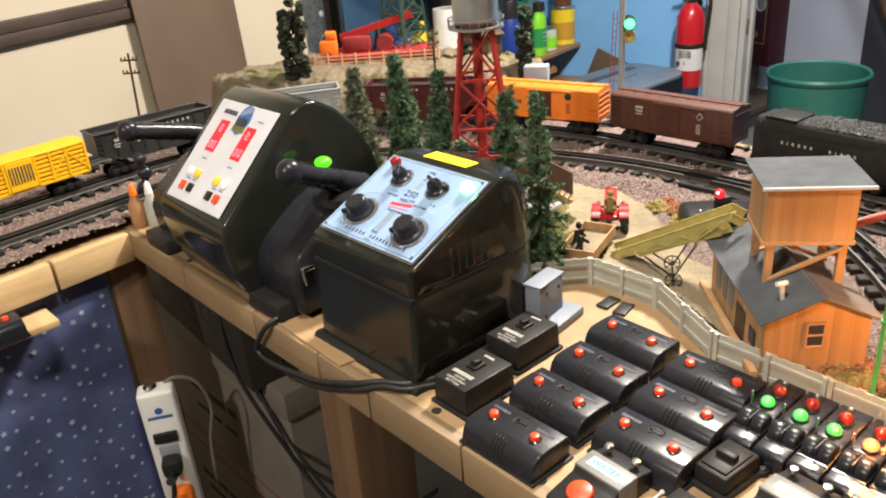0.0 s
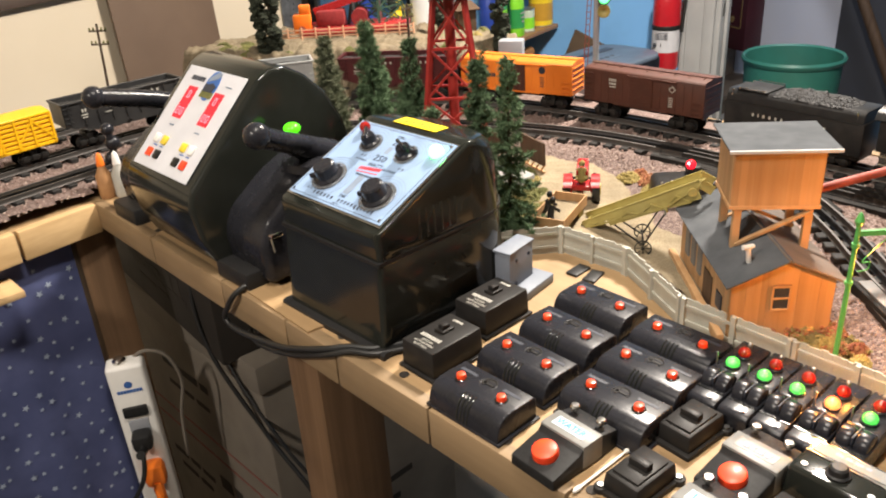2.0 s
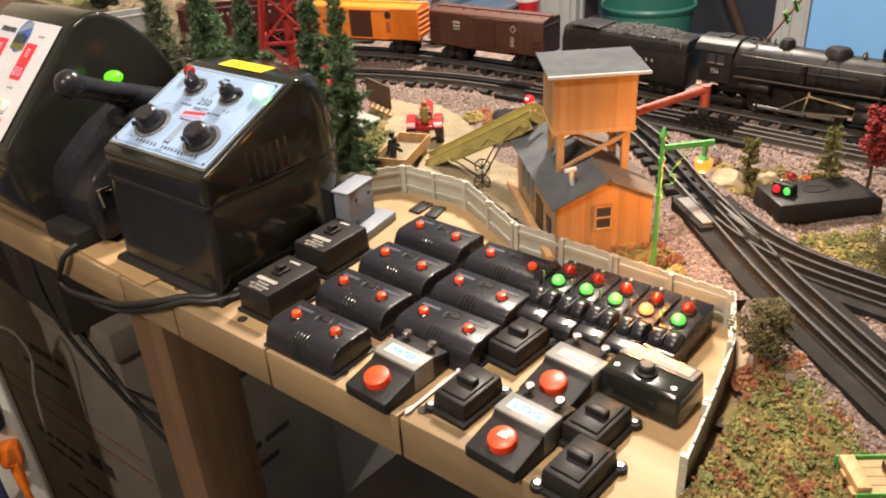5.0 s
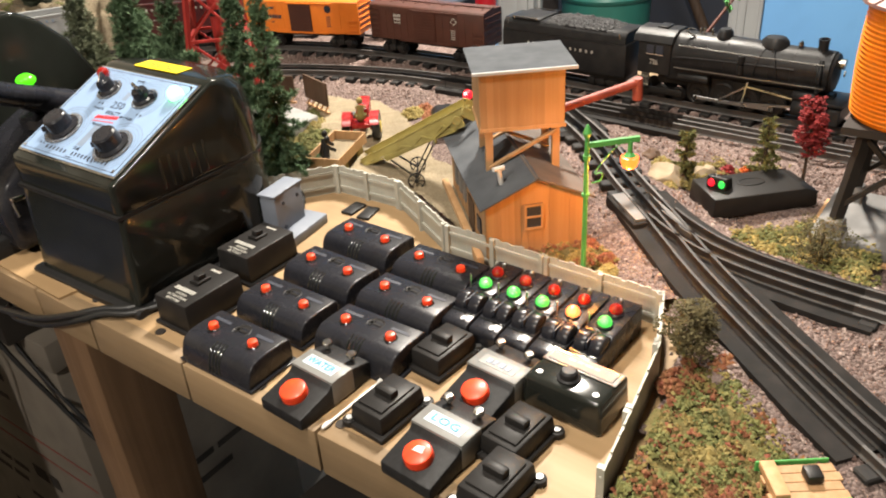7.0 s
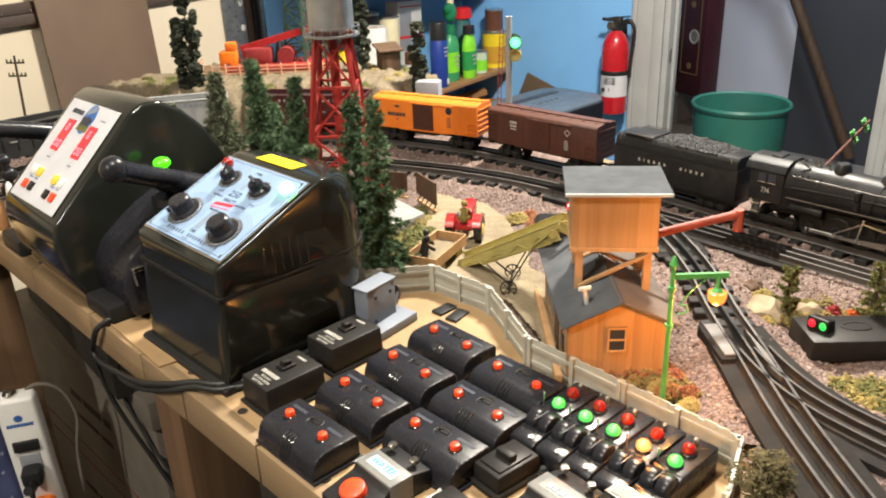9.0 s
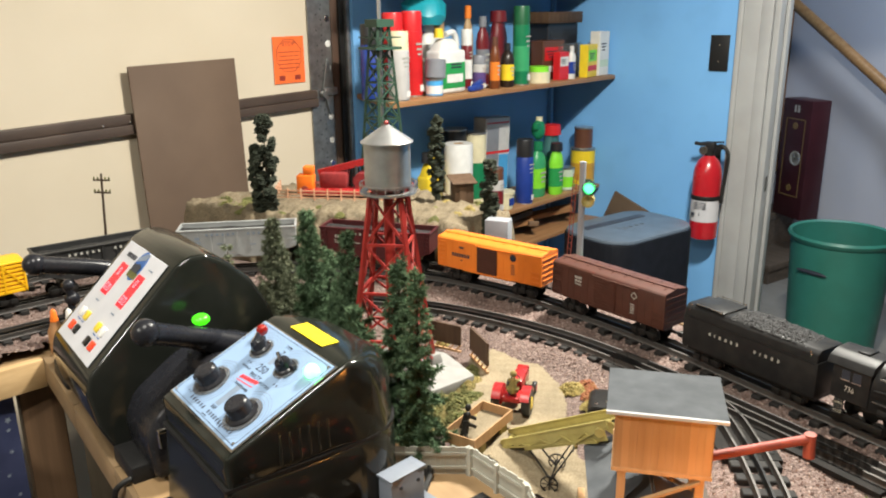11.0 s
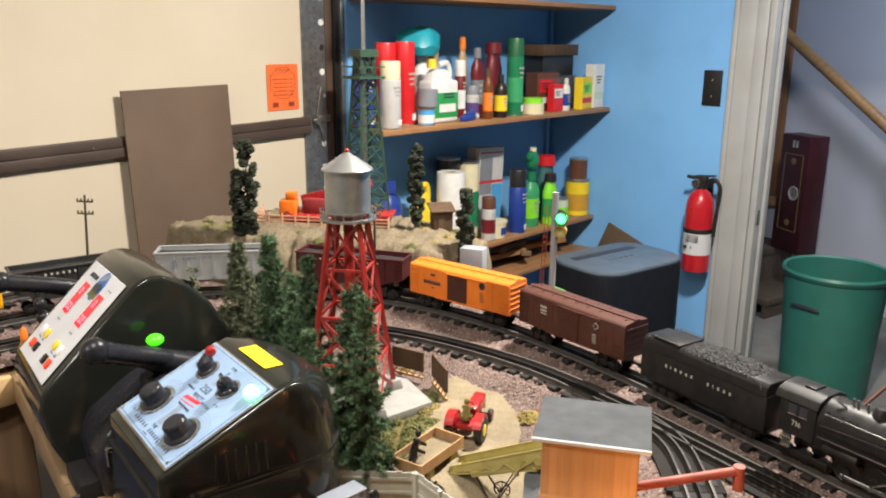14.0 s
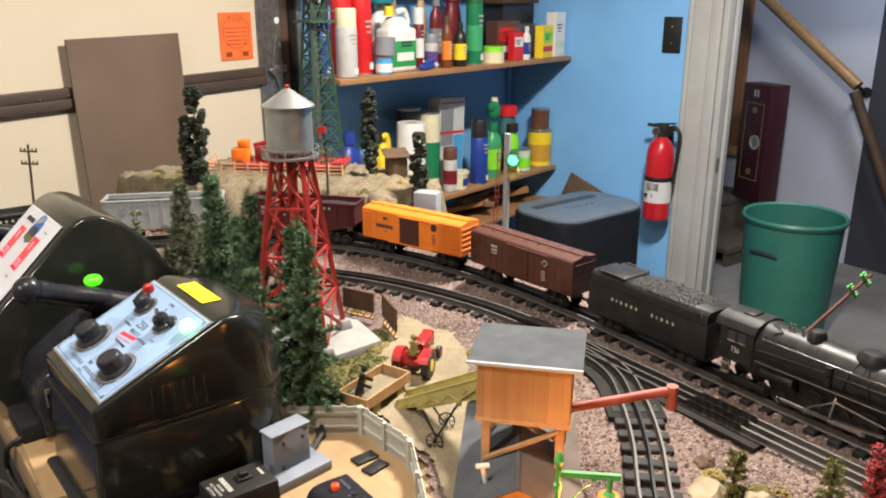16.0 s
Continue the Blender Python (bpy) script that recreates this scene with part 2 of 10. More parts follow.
def bars(name, widths, height, gap, m, material, parent, label=""):
    """A row of plain printed bars, each a part of its own."""
    x = -(sum(widths) + gap * (len(widths) - 1)) / 2
    for w in widths:
        part(name, strokes([w], height, gap, m @ pose(x + w / 2, 0, 0)), material, parent, label)
        x += w + gap


def joined(*bms):
    first = bms[0]
    for o in bms[1:]:
        add_bm(first, o)
    return first


def rough_up(bm, amount, scale, seed=0.0, axis=None):
    for v in bm.verts:
        n = noise.noise_vector(v.co * scale + Vector((seed, seed * 1.7, -seed)))
        v.co += (n * amount) if axis is None else Vector(axis) * n.z * amount
    return bm

# ---- materials ----
M_DOOR = mat("cream_door_paint", (0.60, 0.525, 0.41), 0.6, color2=(0.565, 0.49, 0.375), scale=2.5, bump=0.05, bump_scale=60)
M_TRIM = mat("brown_trim_paint", (0.075, 0.052, 0.040), 0.5, color2=(0.055, 0.038, 0.030), scale=8)
M_BOARD = mat("brown_hardboard", (0.125, 0.082, 0.055), 0.7, color2=(0.105, 0.068, 0.046), scale=5, bump=0.06, bump_scale=300)
M_BLUE = mat("blue_wall_paint", (0.185, 0.44, 0.80), 0.55, color2=(0.17, 0.41, 0.77), scale=2.2, bump=0.12, bump_scale=90, dirt=0.12, dirt_color=(0.05, 0.12, 0.28))
M_LILAC = mat("pale_lilac_wall_paint", (0.50, 0.51, 0.57), 0.65, color2=(0.46, 0.47, 0.53), scale=2, bump=0.08, bump_scale=90)
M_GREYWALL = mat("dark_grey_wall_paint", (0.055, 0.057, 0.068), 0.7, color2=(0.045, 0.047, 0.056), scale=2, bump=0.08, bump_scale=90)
M_CASING = mat("off_white_casing_paint", (0.375, 0.385, 0.39), 0.5, color2=(0.33, 0.335, 0.34), scale=6, dirt=0.3, dirt_color=(0.25, 0.23, 0.2), dirt_scale=4)
M_CEIL = mat("white_ceiling_paint", (0.62, 0.58, 0.52), 0.8, scale=3, bump=0.1, bump_scale=50)
M_PLAINWALL = mat("cream_wall_paint", (0.50, 0.44, 0.36), 0.7, scale=2, bump=0.08, bump_scale=60)
M_CONC = mat("concrete_floor", (0.20, 0.19, 0.172), 0.8, color2=(0.15, 0.143, 0.13), scale=4, detail=9, bump=0.25, bump_scale=40, dirt=0.5, dirt_scale=2)
M_STEEL = mat("galvanised_steel", (0.36, 0.36, 0.35), 0.42, 0.9, color2=(0.26, 0.26, 0.255), scale=40, dirt=0.4, dirt_color=(0.12, 0.11, 0.1), dirt_scale=10)
M_PLY = grain("plywood", (0.345, 0.228, 0.118), (0.285, 0.182, 0.088), "Y", 0.6, 0.05, 14)
# front pine, its colour darkened to offset the lamplight falling on that face
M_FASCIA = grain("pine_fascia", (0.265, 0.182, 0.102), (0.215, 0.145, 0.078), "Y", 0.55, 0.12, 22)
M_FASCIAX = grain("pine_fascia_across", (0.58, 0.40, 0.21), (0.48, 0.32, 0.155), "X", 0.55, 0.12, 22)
# leg pine, with the shade under the table put into its colour
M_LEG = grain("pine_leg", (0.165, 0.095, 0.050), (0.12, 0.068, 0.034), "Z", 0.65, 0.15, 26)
M_SHELF = grain("stained_shelf_wood", (0.36, 0.19, 0.085), (0.28, 0.14, 0.06), "X", 0.5, 0.06, 20)
M_SHELFDARK = grain("brown_painted_timber", (0.085, 0.050, 0.034), (0.062, 0.036, 0.024), "Z", 0.6, 0.05, 20)
M_RAILWOOD = grain("oak_handrail", (0.40, 0.23, 0.10), (0.30, 0.16, 0.065), "X", 0.4, 0.05, 18)
M_BLACK = mat("black_moulded_bakelite", (0.018, 0.0185, 0.023), 0.27, color2=(0.014, 0.0145, 0.018), scale=60, dirt=0.25, dirt_color=(0.042, 0.037, 0.033), dirt_scale=14, rough_var=0.10, spec=0.30)
M_GLOSS = mat("glossy_black_bakelite", (0.017, 0.0185, 0.016), 0.13, color2=(0.013, 0.0145, 0.012), scale=30, spec=0.40, coat=0.06, dirt=0.2, dirt_color=(0.035, 0.035, 0.030), dirt_scale=8, rough_var=0.06)
M_SHREDDER = mat("blue_black_bin_plastic", (0.009, 0.010, 0.014), 0.5, color2=(0.007, 0.008, 0.011), scale=30, spec=0.12)
M_MATT = mat("dull_black_plastic", (0.020, 0.0188, 0.018), 0.42, color2=(0.016, 0.015, 0.0145), scale=60, dirt=0.25, dirt_color=(0.04, 0.037, 0.034), dirt_scale=14, spec=0.16)
M_SATIN = mat("satin_black_casting", (0.018, 0.018, 0.019), 0.46, spec=0.28, color2=(0.013, 0.013, 0.013), scale=300, bump=0.1, bump_scale=900, rough_var=0.08)
M_LOCO = mat("black_locomotive_paint", (0.014, 0.014, 0.015), 0.40, spec=0.2, color2=(0.02, 0.02, 0.02), scale=80, dirt=0.3, dirt_color=(0.05, 0.045, 0.04), dirt_scale=20)
M_RUBBER = mat("black_cable_rubber", (0.014, 0.014, 0.014), 0.5, scale=50)
M_REDBTN = mat("red_push_button", (0.88, 0.075, 0.018), 0.4, color2=(0.75, 0.05, 0.015), scale=120, coat=0.2)
M_CHROME = mat("nickel_plate", (0.72, 0.70, 0.66), 0.18, 1.0, scale=80)
M_ALU = mat("aluminium", (0.60, 0.60, 0.60), 0.36, 1.0, color2=(0.50, 0.50, 0.50), scale=60, stretch=(1, 1, 30))
M_SILVER = mat("silver_paint", (0.42, 0.43, 0.43), 0.34, 0.75, color2=(0.36, 0.36, 0.36), scale=50, dirt=0.25, dirt_color=(0.2, 0.19, 0.17), dirt_scale=20)
M_GREYPLAST = mat("grey_plastic", (0.27, 0.285, 0.31), 0.45, color2=(0.25, 0.26, 0.285), scale=40)
M_WHITE = mat("white_plastic", (0.74, 0.73, 0.70), 0.4, color2=(0.68, 0.67, 0.64), scale=30)
M_PAPER = mat("white_label_paper", (0.56, 0.565, 0.60), 0.6, color2=(0.52, 0.525, 0.56), scale=30, spec=0.25)
M_LABEL = mat("pale_blue_tape_label", (0.42, 0.50, 0.54), 0.6, color2=(0.37, 0.45, 0.49), scale=60, spec=0.25)
M_BRIDGE = mat("dull_grey_bridge_metal", (0.185, 0.185, 0.175), 0.45, color2=(0.15, 0.15, 0.142), scale=60, dirt=0.3, dirt_color=(0.09, 0.085, 0.08), dirt_scale=30)
M_LINESIDE = mat("blue_grey_model_plastic", (0.185, 0.205, 0.245), 0.5, color2=(0.165, 0.185, 0.222), scale=40)
M_PLATE = mat("pale_blue_dial_plate", (0.235, 0.335, 0.49), 0.5, color2=(0.215, 0.31, 0.465), scale=20, spec=0.15)
M_INK = mat("dark_printing_ink", (0.03, 0.035, 0.05), 0.5, scale=50)
M_REDINK = mat("red_printing_ink", (0.62, 0.03, 0.04), 0.5, scale=50)
M_BLUEINK = mat("blue_printing_ink", (0.04, 0.13, 0.40), 0.5, scale=50)
M_GREYINK = mat("grey_blue_printing_ink", (0.20, 0.25, 0.33), 0.5, scale=50)
M_CYANINK = mat("cyan_marker_ink", (0.05, 0.31, 0.47), 0.5, scale=50)
M_CREAMINK = mat("cream_lettering", (0.42, 0.41, 0.37), 0.5, scale=50)
M_YELLOW = mat("yellow_sticker", (0.80, 0.62, 0.02), 0.45, color2=(0.76, 0.57, 0.015), scale=40)
M_YBTN = mat("yellow_button", (0.80, 0.60, 0.05), 0.4, scale=40)
M_DISPLAY = mat("red_display", (0.25, 0.005, 0.01), 0.2, emit=(1.0, 0.02, 0.04), emit_strength=0.75)
M_DIGIT = mat("lit_display_digit", (0.5, 0.02, 0.03), 0.3, emit=(1.0, 0.16, 0.2), emit_strength=2.2)
M_GREENLIT = mat("lit_green_jewel", (0.05, 0.5, 0.02), 0.2, emit=(0.10, 1.0, 0.01), emit_strength=0.95)
M_GREENHOT = mat("bright_green_lamp", (0.4, 0.9, 0.4), 0.2, emit=(0.17, 1.0, 0.24), emit_strength=2.9)
M_LENSG = mat("green_lens_glass", (0.10, 0.80, 0.12), 0.25, transmission=0.6, emit=(0.10, 1.0, 0.13), emit_strength=0.62, coat=0.5)
M_LENSGS = mat("lit_green_lens", (0.05, 0.5, 0.06), 0.15, emit=(0.03, 1.0, 0.13), emit_strength=0.75, coat=0.5)
M_COREG = mat("glowing_green_core", (0.6, 1.0, 0.6), 0.3, emit=(0.34, 1.0, 0.26), emit_strength=3.2)
M_COREO = mat("glowing_amber_core", (1.0, 0.6, 0.3), 0.3, emit=(1.0, 0.62, 0.30), emit_strength=9.0)
M_LENSR = mat("red_glass_lens", (0.26, 0.010, 0.007), 0.16, color2=(0.21, 0.008, 0.005), scale=100, coat=0.5, emit=(1.0, 0.02, 0.01), emit_strength=0.05)
M_LENSO = mat("orange_lens_glass", (0.5, 0.06, 0.01), 0.25, transmission=0.6, emit=(1.0, 0.24, 0.06), emit_strength=2.4, coat=0.5)
M_LENSRL = mat("lit_red_lens", (0.6, 0.02, 0.02), 0.2, emit=(1.0, 0.012, 0.03), emit_strength=1.5)
M_CORER = mat("glowing_red_core", (1.0, 0.3, 0.3), 0.3, emit=(1.0, 0.35, 0.40), emit_strength=6.0)
M_SIGNALG = mat("lit_signal_lens", (0.1, 0.8, 0.4), 0.2, emit=(0.10, 1.0, 0.26), emit_strength=2.8)
M_BULB = mat("lit_amber_bulb", (0.22, 0.022, 0.003), 0.3, emit=(1.0, 0.15, 0.02), emit_strength=2.8)
M_FENCE = mat("off_white_fence_plastic", (0.42, 0.415, 0.36), 0.5, color2=(0.38, 0.375, 0.325), scale=60, dirt=0.12, dirt_color=(0.25, 0.22, 0.17), dirt_scale=30)
M_MODELWOOD = grain("orange_model_wood", (0.46, 0.275, 0.135), (0.385, 0.22, 0.10), "Z", 0.6, 0.16, 30)
M_ROOF = mat("slate_grey_roof_paint", (0.088, 0.094, 0.102), 0.85, color2=(0.066, 0.071, 0.078), scale=35, detail=8, bump=0.15, bump_scale=90, dirt=0.25, dirt_color=(0.125, 0.13, 0.133), dirt_scale=25, spec=0.12)
M_ROOFB = mat("brown_grey_roof_paint", (0.135, 0.105, 0.085), 0.75, color2=(0.105, 0.085, 0.07), scale=35, detail=8, bump=0.15, bump_scale=90)
M_REDSTEEL = mat("red_tower_paint", (0.33, 0.028, 0.022), 0.45, color2=(0.27, 0.022, 0.018), scale=60)
M_RAIL = mat("worn_rail_steel", (0.11, 0.105, 0.10), 0.58, 0.55, color2=(0.11, 0.10, 0.095), scale=70, stretch=(1, 1, 1))
M_RAILD = mat("dull_turnout_rail", (0.055, 0.050, 0.047), 0.55, 0.45, color2=(0.04, 0.037, 0.035), scale=70)
M_RAILB = mat("black_centre_rail", (0.05, 0.05, 0.052), 0.35, 0.7, color2=(0.03, 0.03, 0.03), scale=60)
M_TIE = mat("black_tie", (0.016, 0.015, 0.015), 0.65, spec=0.25, color2=(0.028, 0.026, 0.024), scale=90, per_object=0.2)
M_SWITCH = mat("black_turnout_plastic", (0.012, 0.0115, 0.011), 0.7, color2=(0.020, 0.018, 0.017), scale=50, dirt=0.35, dirt_color=(0.045, 0.038, 0.034), dirt_scale=40, spec=0.12)
M_BALLAST = stony("pink_brown_ballast", (0.100, 0.066, 0.056), (0.172, 0.116, 0.100), (0.255, 0.19, 0.166), 330.0)
M_SAND = stony("pale_sand", (0.185, 0.145, 0.088), (0.228, 0.18, 0.112), (0.27, 0.22, 0.142), 700.0, bump=0.25, big=14.0, depth=0.001)
M_ROCK = stony("tan_plaster_rock", (0.12, 0.09, 0.055), (0.165, 0.13, 0.08), (0.235, 0.19, 0.125), 520.0, bump=0.5, big=26.0)
M_GRASS = mat("olive_scatter_grass", (0.095, 0.085, 0.030), 0.95, color2=(0.15, 0.118, 0.050), scale=140, detail=8, bump=0.8, bump_scale=420, spec=0.1)
M_TUFT = mat("olive_foliage_foam", (0.085, 0.095, 0.030), 0.9, color2=(0.15, 0.14, 0.045), scale=150, per_object=0.25)
M_TUFTY = mat("straw_foliage_foam", (0.30, 0.23, 0.075), 0.9, color2=(0.20, 0.16, 0.055), scale=150, per_object=0.25)
M_TUFTR = mat("rust_foliage_foam", (0.20, 0.055, 0.028), 0.9, color2=(0.25, 0.12, 0.05), scale=150, per_object=0.25)
M_TUFTO = mat("orange_foliage_foam", (0.60, 0.16, 0.02), 0.9, color2=(0.5, 0.08, 0.02), scale=150, per_object=0.2)
M_PINE = mat("dark_green_bottle_brush", (0.064, 0.118, 0.056), 0.9, color2=(0.100, 0.158, 0.082), scale=120, per_object=0.15)
M_PINEG = mat("grey_green_bottle_brush", (0.105, 0.125, 0.072), 0.9, color2=(0.14, 0.150, 0.092), scale=120, per_object=0.15)
M_PINED = mat("black_green_foam", (0.016, 0.021, 0.013), 0.9, color2=(0.028, 0.034, 0.020), scale=120, per_object=0.15)
M_MAROON = mat("maroon_tree_foam", (0.16, 0.012, 0.014), 0.9, color2=(0.22, 0.02, 0.02), scale=120)
M_TRUNK = mat("brown_trunk", (0.05, 0.032, 0.02), 0.85, scale=60, bump=0.3)
M_BROWNCAR = mat("tuscan_brown_car_paint", (0.066, 0.021, 0.013), 0.5, color2=(0.055, 0.018, 0.011), scale=50)
M_ORANGECAR = mat("orange_car_plastic", (0.70, 0.185, 0.020), 0.42, color2=(0.65, 0.165, 0.017), scale=40)
M_YELLOWCAR = mat("yellow_car_plastic", (0.80, 0.43, 0.01), 0.38, color2=(0.74, 0.40, 0.009), scale=40)
M_REDCAR = mat("maroon_car_plastic", (0.062, 0.010, 0.012), 0.42, color2=(0.052, 0.009, 0.010), scale=40)
M_GREYCAR = mat("grey_car_plastic", (0.30, 0.31, 0.31), 0.42, color2=(0.27, 0.28, 0.28), scale=40)
M_BLACKCAR = mat("black_car_plastic", (0.020, 0.020, 0.021), 0.38, color2=(0.028, 0.028, 0.028), scale=40)
M_COAL = stony("coal_load", (0.008, 0.008, 0.009), (0.014, 0.014, 0.015), (0.026, 0.026, 0.028), 420.0, rough=0.7, bump=0.8)
M_TRUCKM = mat("dark_truck_metal", (0.022, 0.021, 0.020), 0.45, 0.4, scale=80)
M_TRACTOR = mat("red_tractor_paint", (0.36, 0.022, 0.022), 0.28, color2=(0.29, 0.016, 0.018), scale=60)
M_OLIVE = mat("olive_yellow_conveyor_paint", (0.37, 0.31, 0.10), 0.5, color2=(0.31, 0.255, 0.08), scale=60, dirt=0.25, dirt_color=(0.24, 0.21, 0.11), dirt_scale=25)
M_CHUTE = mat("rust_red_chute_paint", (0.30, 0.066, 0.045), 0.55, color2=(0.24, 0.052, 0.035), scale=60)
M_LAMPGREEN = mat("bright_green_lamp_paint", (0.085, 0.36, 0.085), 0.4, color2=(0.07, 0.30, 0.07), scale=60)
M_TANKORANGE = mat("orange_tank_plastic", (0.72, 0.22, 0.015), 0.22, color2=(0.60, 0.17, 0.010), scale=30, stretch=(1, 1, 0.2))
M_TANKROOF = mat("pinkish_brown_tank_roof", (0.30, 0.17, 0.15), 0.5, color2=(0.26, 0.145, 0.13), scale=40)
M_BIN = mat("green_bin_plastic", (0.032, 0.165, 0.130), 0.45, color2=(0.027, 0.145, 0.112), scale=10, dirt=0.25, dirt_color=(0.05, 0.16, 0.13), dirt_scale=5)
M_CURTAIN = mat("navy_star_cloth", (0.066, 0.079, 0.170), 0.95, color2=(0.090, 0.106, 0.22), scale=14, bump=0.15, bump_scale=400, spec=0.1)
M_STAR = mat("pale_blue_star_print", (0.36, 0.43, 0.55), 0.9, scale=100)
M_FIRE = mat("deep_red_cylinder_paint", (0.46, 0.012, 0.022), 0.3, color2=(0.40, 0.010, 0.018), scale=30, coat=0.4)
M_CARD = mat("brown_cardboard", (0.11, 0.075, 0.048), 0.85, color2=(0.09, 0.06, 0.04), scale=12, dirt=0.3)
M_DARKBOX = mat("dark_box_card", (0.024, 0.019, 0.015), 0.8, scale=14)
M_DERRICK = mat("dark_green_derrick_paint", (0.028, 0.065, 0.042), 0.45, color2=(0.022, 0.052, 0.034), scale=60)
M_ORANGEPL = mat("bright_orange_plastic", (0.85, 0.19, 0.02), 0.35, scale=40)
M_FENCEPALE = mat("pale_orange_fence", (0.62, 0.35, 0.22), 0.5, scale=40)
M_BROWNWOOD = grain("dark_brown_model_wood", (0.085, 0.048, 0.025), (0.06, 0.032, 0.016), "Z", 0.7, 0.1, 24)
M_LIDGREY = mat("blue_grey_shredder_lid", (0.085, 0.110, 0.145), 0.38, color2=(0.075, 0.098, 0.130), scale=20)
M_MAROONBOX = mat("maroon_lacquer_box", (0.050, 0.012, 0.017), 0.4, color2=(0.038, 0.009, 0.013), scale=10)
M_GOLD = mat("gold_line_paint", (0.20, 0.13, 0.05), 0.45, scale=60)
M_STOP = mat("orange_warning_paper", (0.82, 0.155, 0.035), 0.6, color2=(0.78, 0.14, 0.03), scale=20)
M_STOPINK = mat("warning_ink", (0.28, 0.035, 0.02), 0.6, scale=20)
M_TREAD = grain("worn_stair_tread", (0.10, 0.075, 0.055), (0.07, 0.052, 0.038), "Y", 0.6, 0.1, 20)
M_STAIRWOOD = grain("brown_stair_casing", (0.27, 0.125, 0.055), (0.215, 0.095, 0.04), "Z", 0.5, 0.05, 20)
M_GLASSY = mat("clear_plastic", (0.75, 0.75, 0.75), 0.1, transmission=0.9, scale=20)
M_FILM = mat("clear_bag_film", (0.80, 0.82, 0.84), 0.22, transmission=0.92, ior=1.08, scale=20, spec=0.6)
M_FOUND = mat("grey_model_foundation", (0.17, 0.165, 0.16), 0.6, color2=(0.14, 0.135, 0.13), scale=50)

# ---- the room ----
def about(p, k):
    """Scaled by k about a point."""
    return Matrix.Translation(p) @ Matrix.Scale(k, 4) @ Matrix.Translation((-p[0], -p[1], -p[2]))


MID = (0.30, -0.05, 1.42)
ROOM, STAIRWELL = about(MID, 1.14), about(MID, 1.42)
ZFLOOR = 1.42 - 1.14 * 1.42
ZCEIL = 1.42 + 1.14 * (2.40 - 1.42)
HW = ZCEIL - ZFLOOR
# the walls stand askew to the layout: x along the garage door, y into the wall
DOORWALL = Matrix.Translation((1.56, 2.60, 0)) @ Matrix.Rotation(radians(16.5), 4, "Z")
SHELFWALL = DOORWALL @ pose(0.03, -0.36, 0, 0, 0, -3.3)  # x along the shelf fronts

STAND[0] = ROOM
solid("floor", box(10.0, 9.0, 0.1, pose(1.6, 0.6, -0.05)), M_CONC, None, "grey concrete garage floor with stains", "floor", kind="structure")
solid("ceiling", box(10.0, 9.0, 0.1, pose(1.6, 0.6, 2.45)), M_CEIL, None, "off-white painted ceiling", "ceiling", kind="structure")
# walls that close the room behind the camera
solid("wall_south", box(8.6, 0.1, 2.4, pose(1.2, -3.65, 1.2)), M_PLAINWALL, None, "plain cream wall", "wall", kind="structure")
solid("wall_west", box(0.1, 8.0, 2.4, pose(-3.1, 0.3, 1.2)), M_PLAINWALL, None, "plain cream wall", "wall", kind="structure")
STAND[0] = Matrix.Identity(4)
# cream garage door with its brown rail
gd = thing("garage_door", DOORWALL, "cream painted garage door with a brown rail across it", "garage door", kind="structure")
part("upper_panel", box(5.4, 0.045, ZCEIL - 1.149, pose(-2.69, 0.0225, (ZCEIL + 1.149) / 2)), M_DOOR, gd)
part("lower_panel", box(5.4, 0.045, 1.147 - ZFLOOR, pose(-2.69, 0.0225, (1.147 + ZFLOOR) / 2)), M_DOOR, gd)
for z, d in ((1.160, 0.016), (1.130, 0.022)):
    part("rail_strip", box(5.4, 0.04, 0.029, pose(-2.68, 0.008 - d / 2, z - 0.036, 0, -0.8, 0), 0.003), M_TRIM, gd, "dark brown painted rail")
for k in (0, 1):
    part("screw", ball(0.004, pose(-0.80 + 0.085 * k, -0.021, 1.140 + 0.002 * k), 8, 6), M_CHROME, gd, "bright screw head")
# steel door track beside it, with a timber strip and a second angle
tr = thing("door_track", DOORWALL, "galvanised steel garage door track with bolt holes", "door track", kind="structure")
part("track_plate", box(0.107, 0.004, HW, pose(0.0535, -0.006, ZFLOOR + HW / 2)), M_STEEL, tr)
part("timber_strip", box(0.032, 0.020, HW, pose(0.1235, -0.002, ZFLOOR + HW / 2), 0.002), M_SHELFDARK, tr, "brown painted timber strip")
part("track_channel", joined(box(0.034, 0.004, HW, pose(0.157, -0.006, ZFLOOR + HW / 2)), box(0.004, 0.016, HW, pose(0.142, -0.012, ZFLOOR + HW / 2))), M_TRUCKM, tr, "dark steel channel")
part("edge_angle", box(0.020, 0.024, HW, pose(0.185, -0.010, ZFLOOR + HW / 2), 0.004), M_STEEL, tr)
for k in range(13):
    part("slot", cyl(0.0115, 0.003, pose(0.089, -0.0068, 0.90 + 0.0865 * k, 90), 14), M_WHITE if k % 3 else M_CHROME, tr, "bright slotted hole")
for k in range(54):
    part("bolt_hole", cyl(0.0026, 0.002, pose((0.060, 0.060, 0.036)[k % 3] + 0.003 * (k % 2), -0.0072, 0.82 + 0.0175 * k, 90), 8), M_INK, tr)
hb = box(0.062, 0.012, 0.026, pose(0.085, -0.016, 1.165), 0.003)
add_bm(hb, prism([(-0.022, 0.0), (0.034, 0.0), (0.012, 0.105), (0.004, 0.110)], 0.006, pose(0.070, -0.018, 1.172), 0.002))
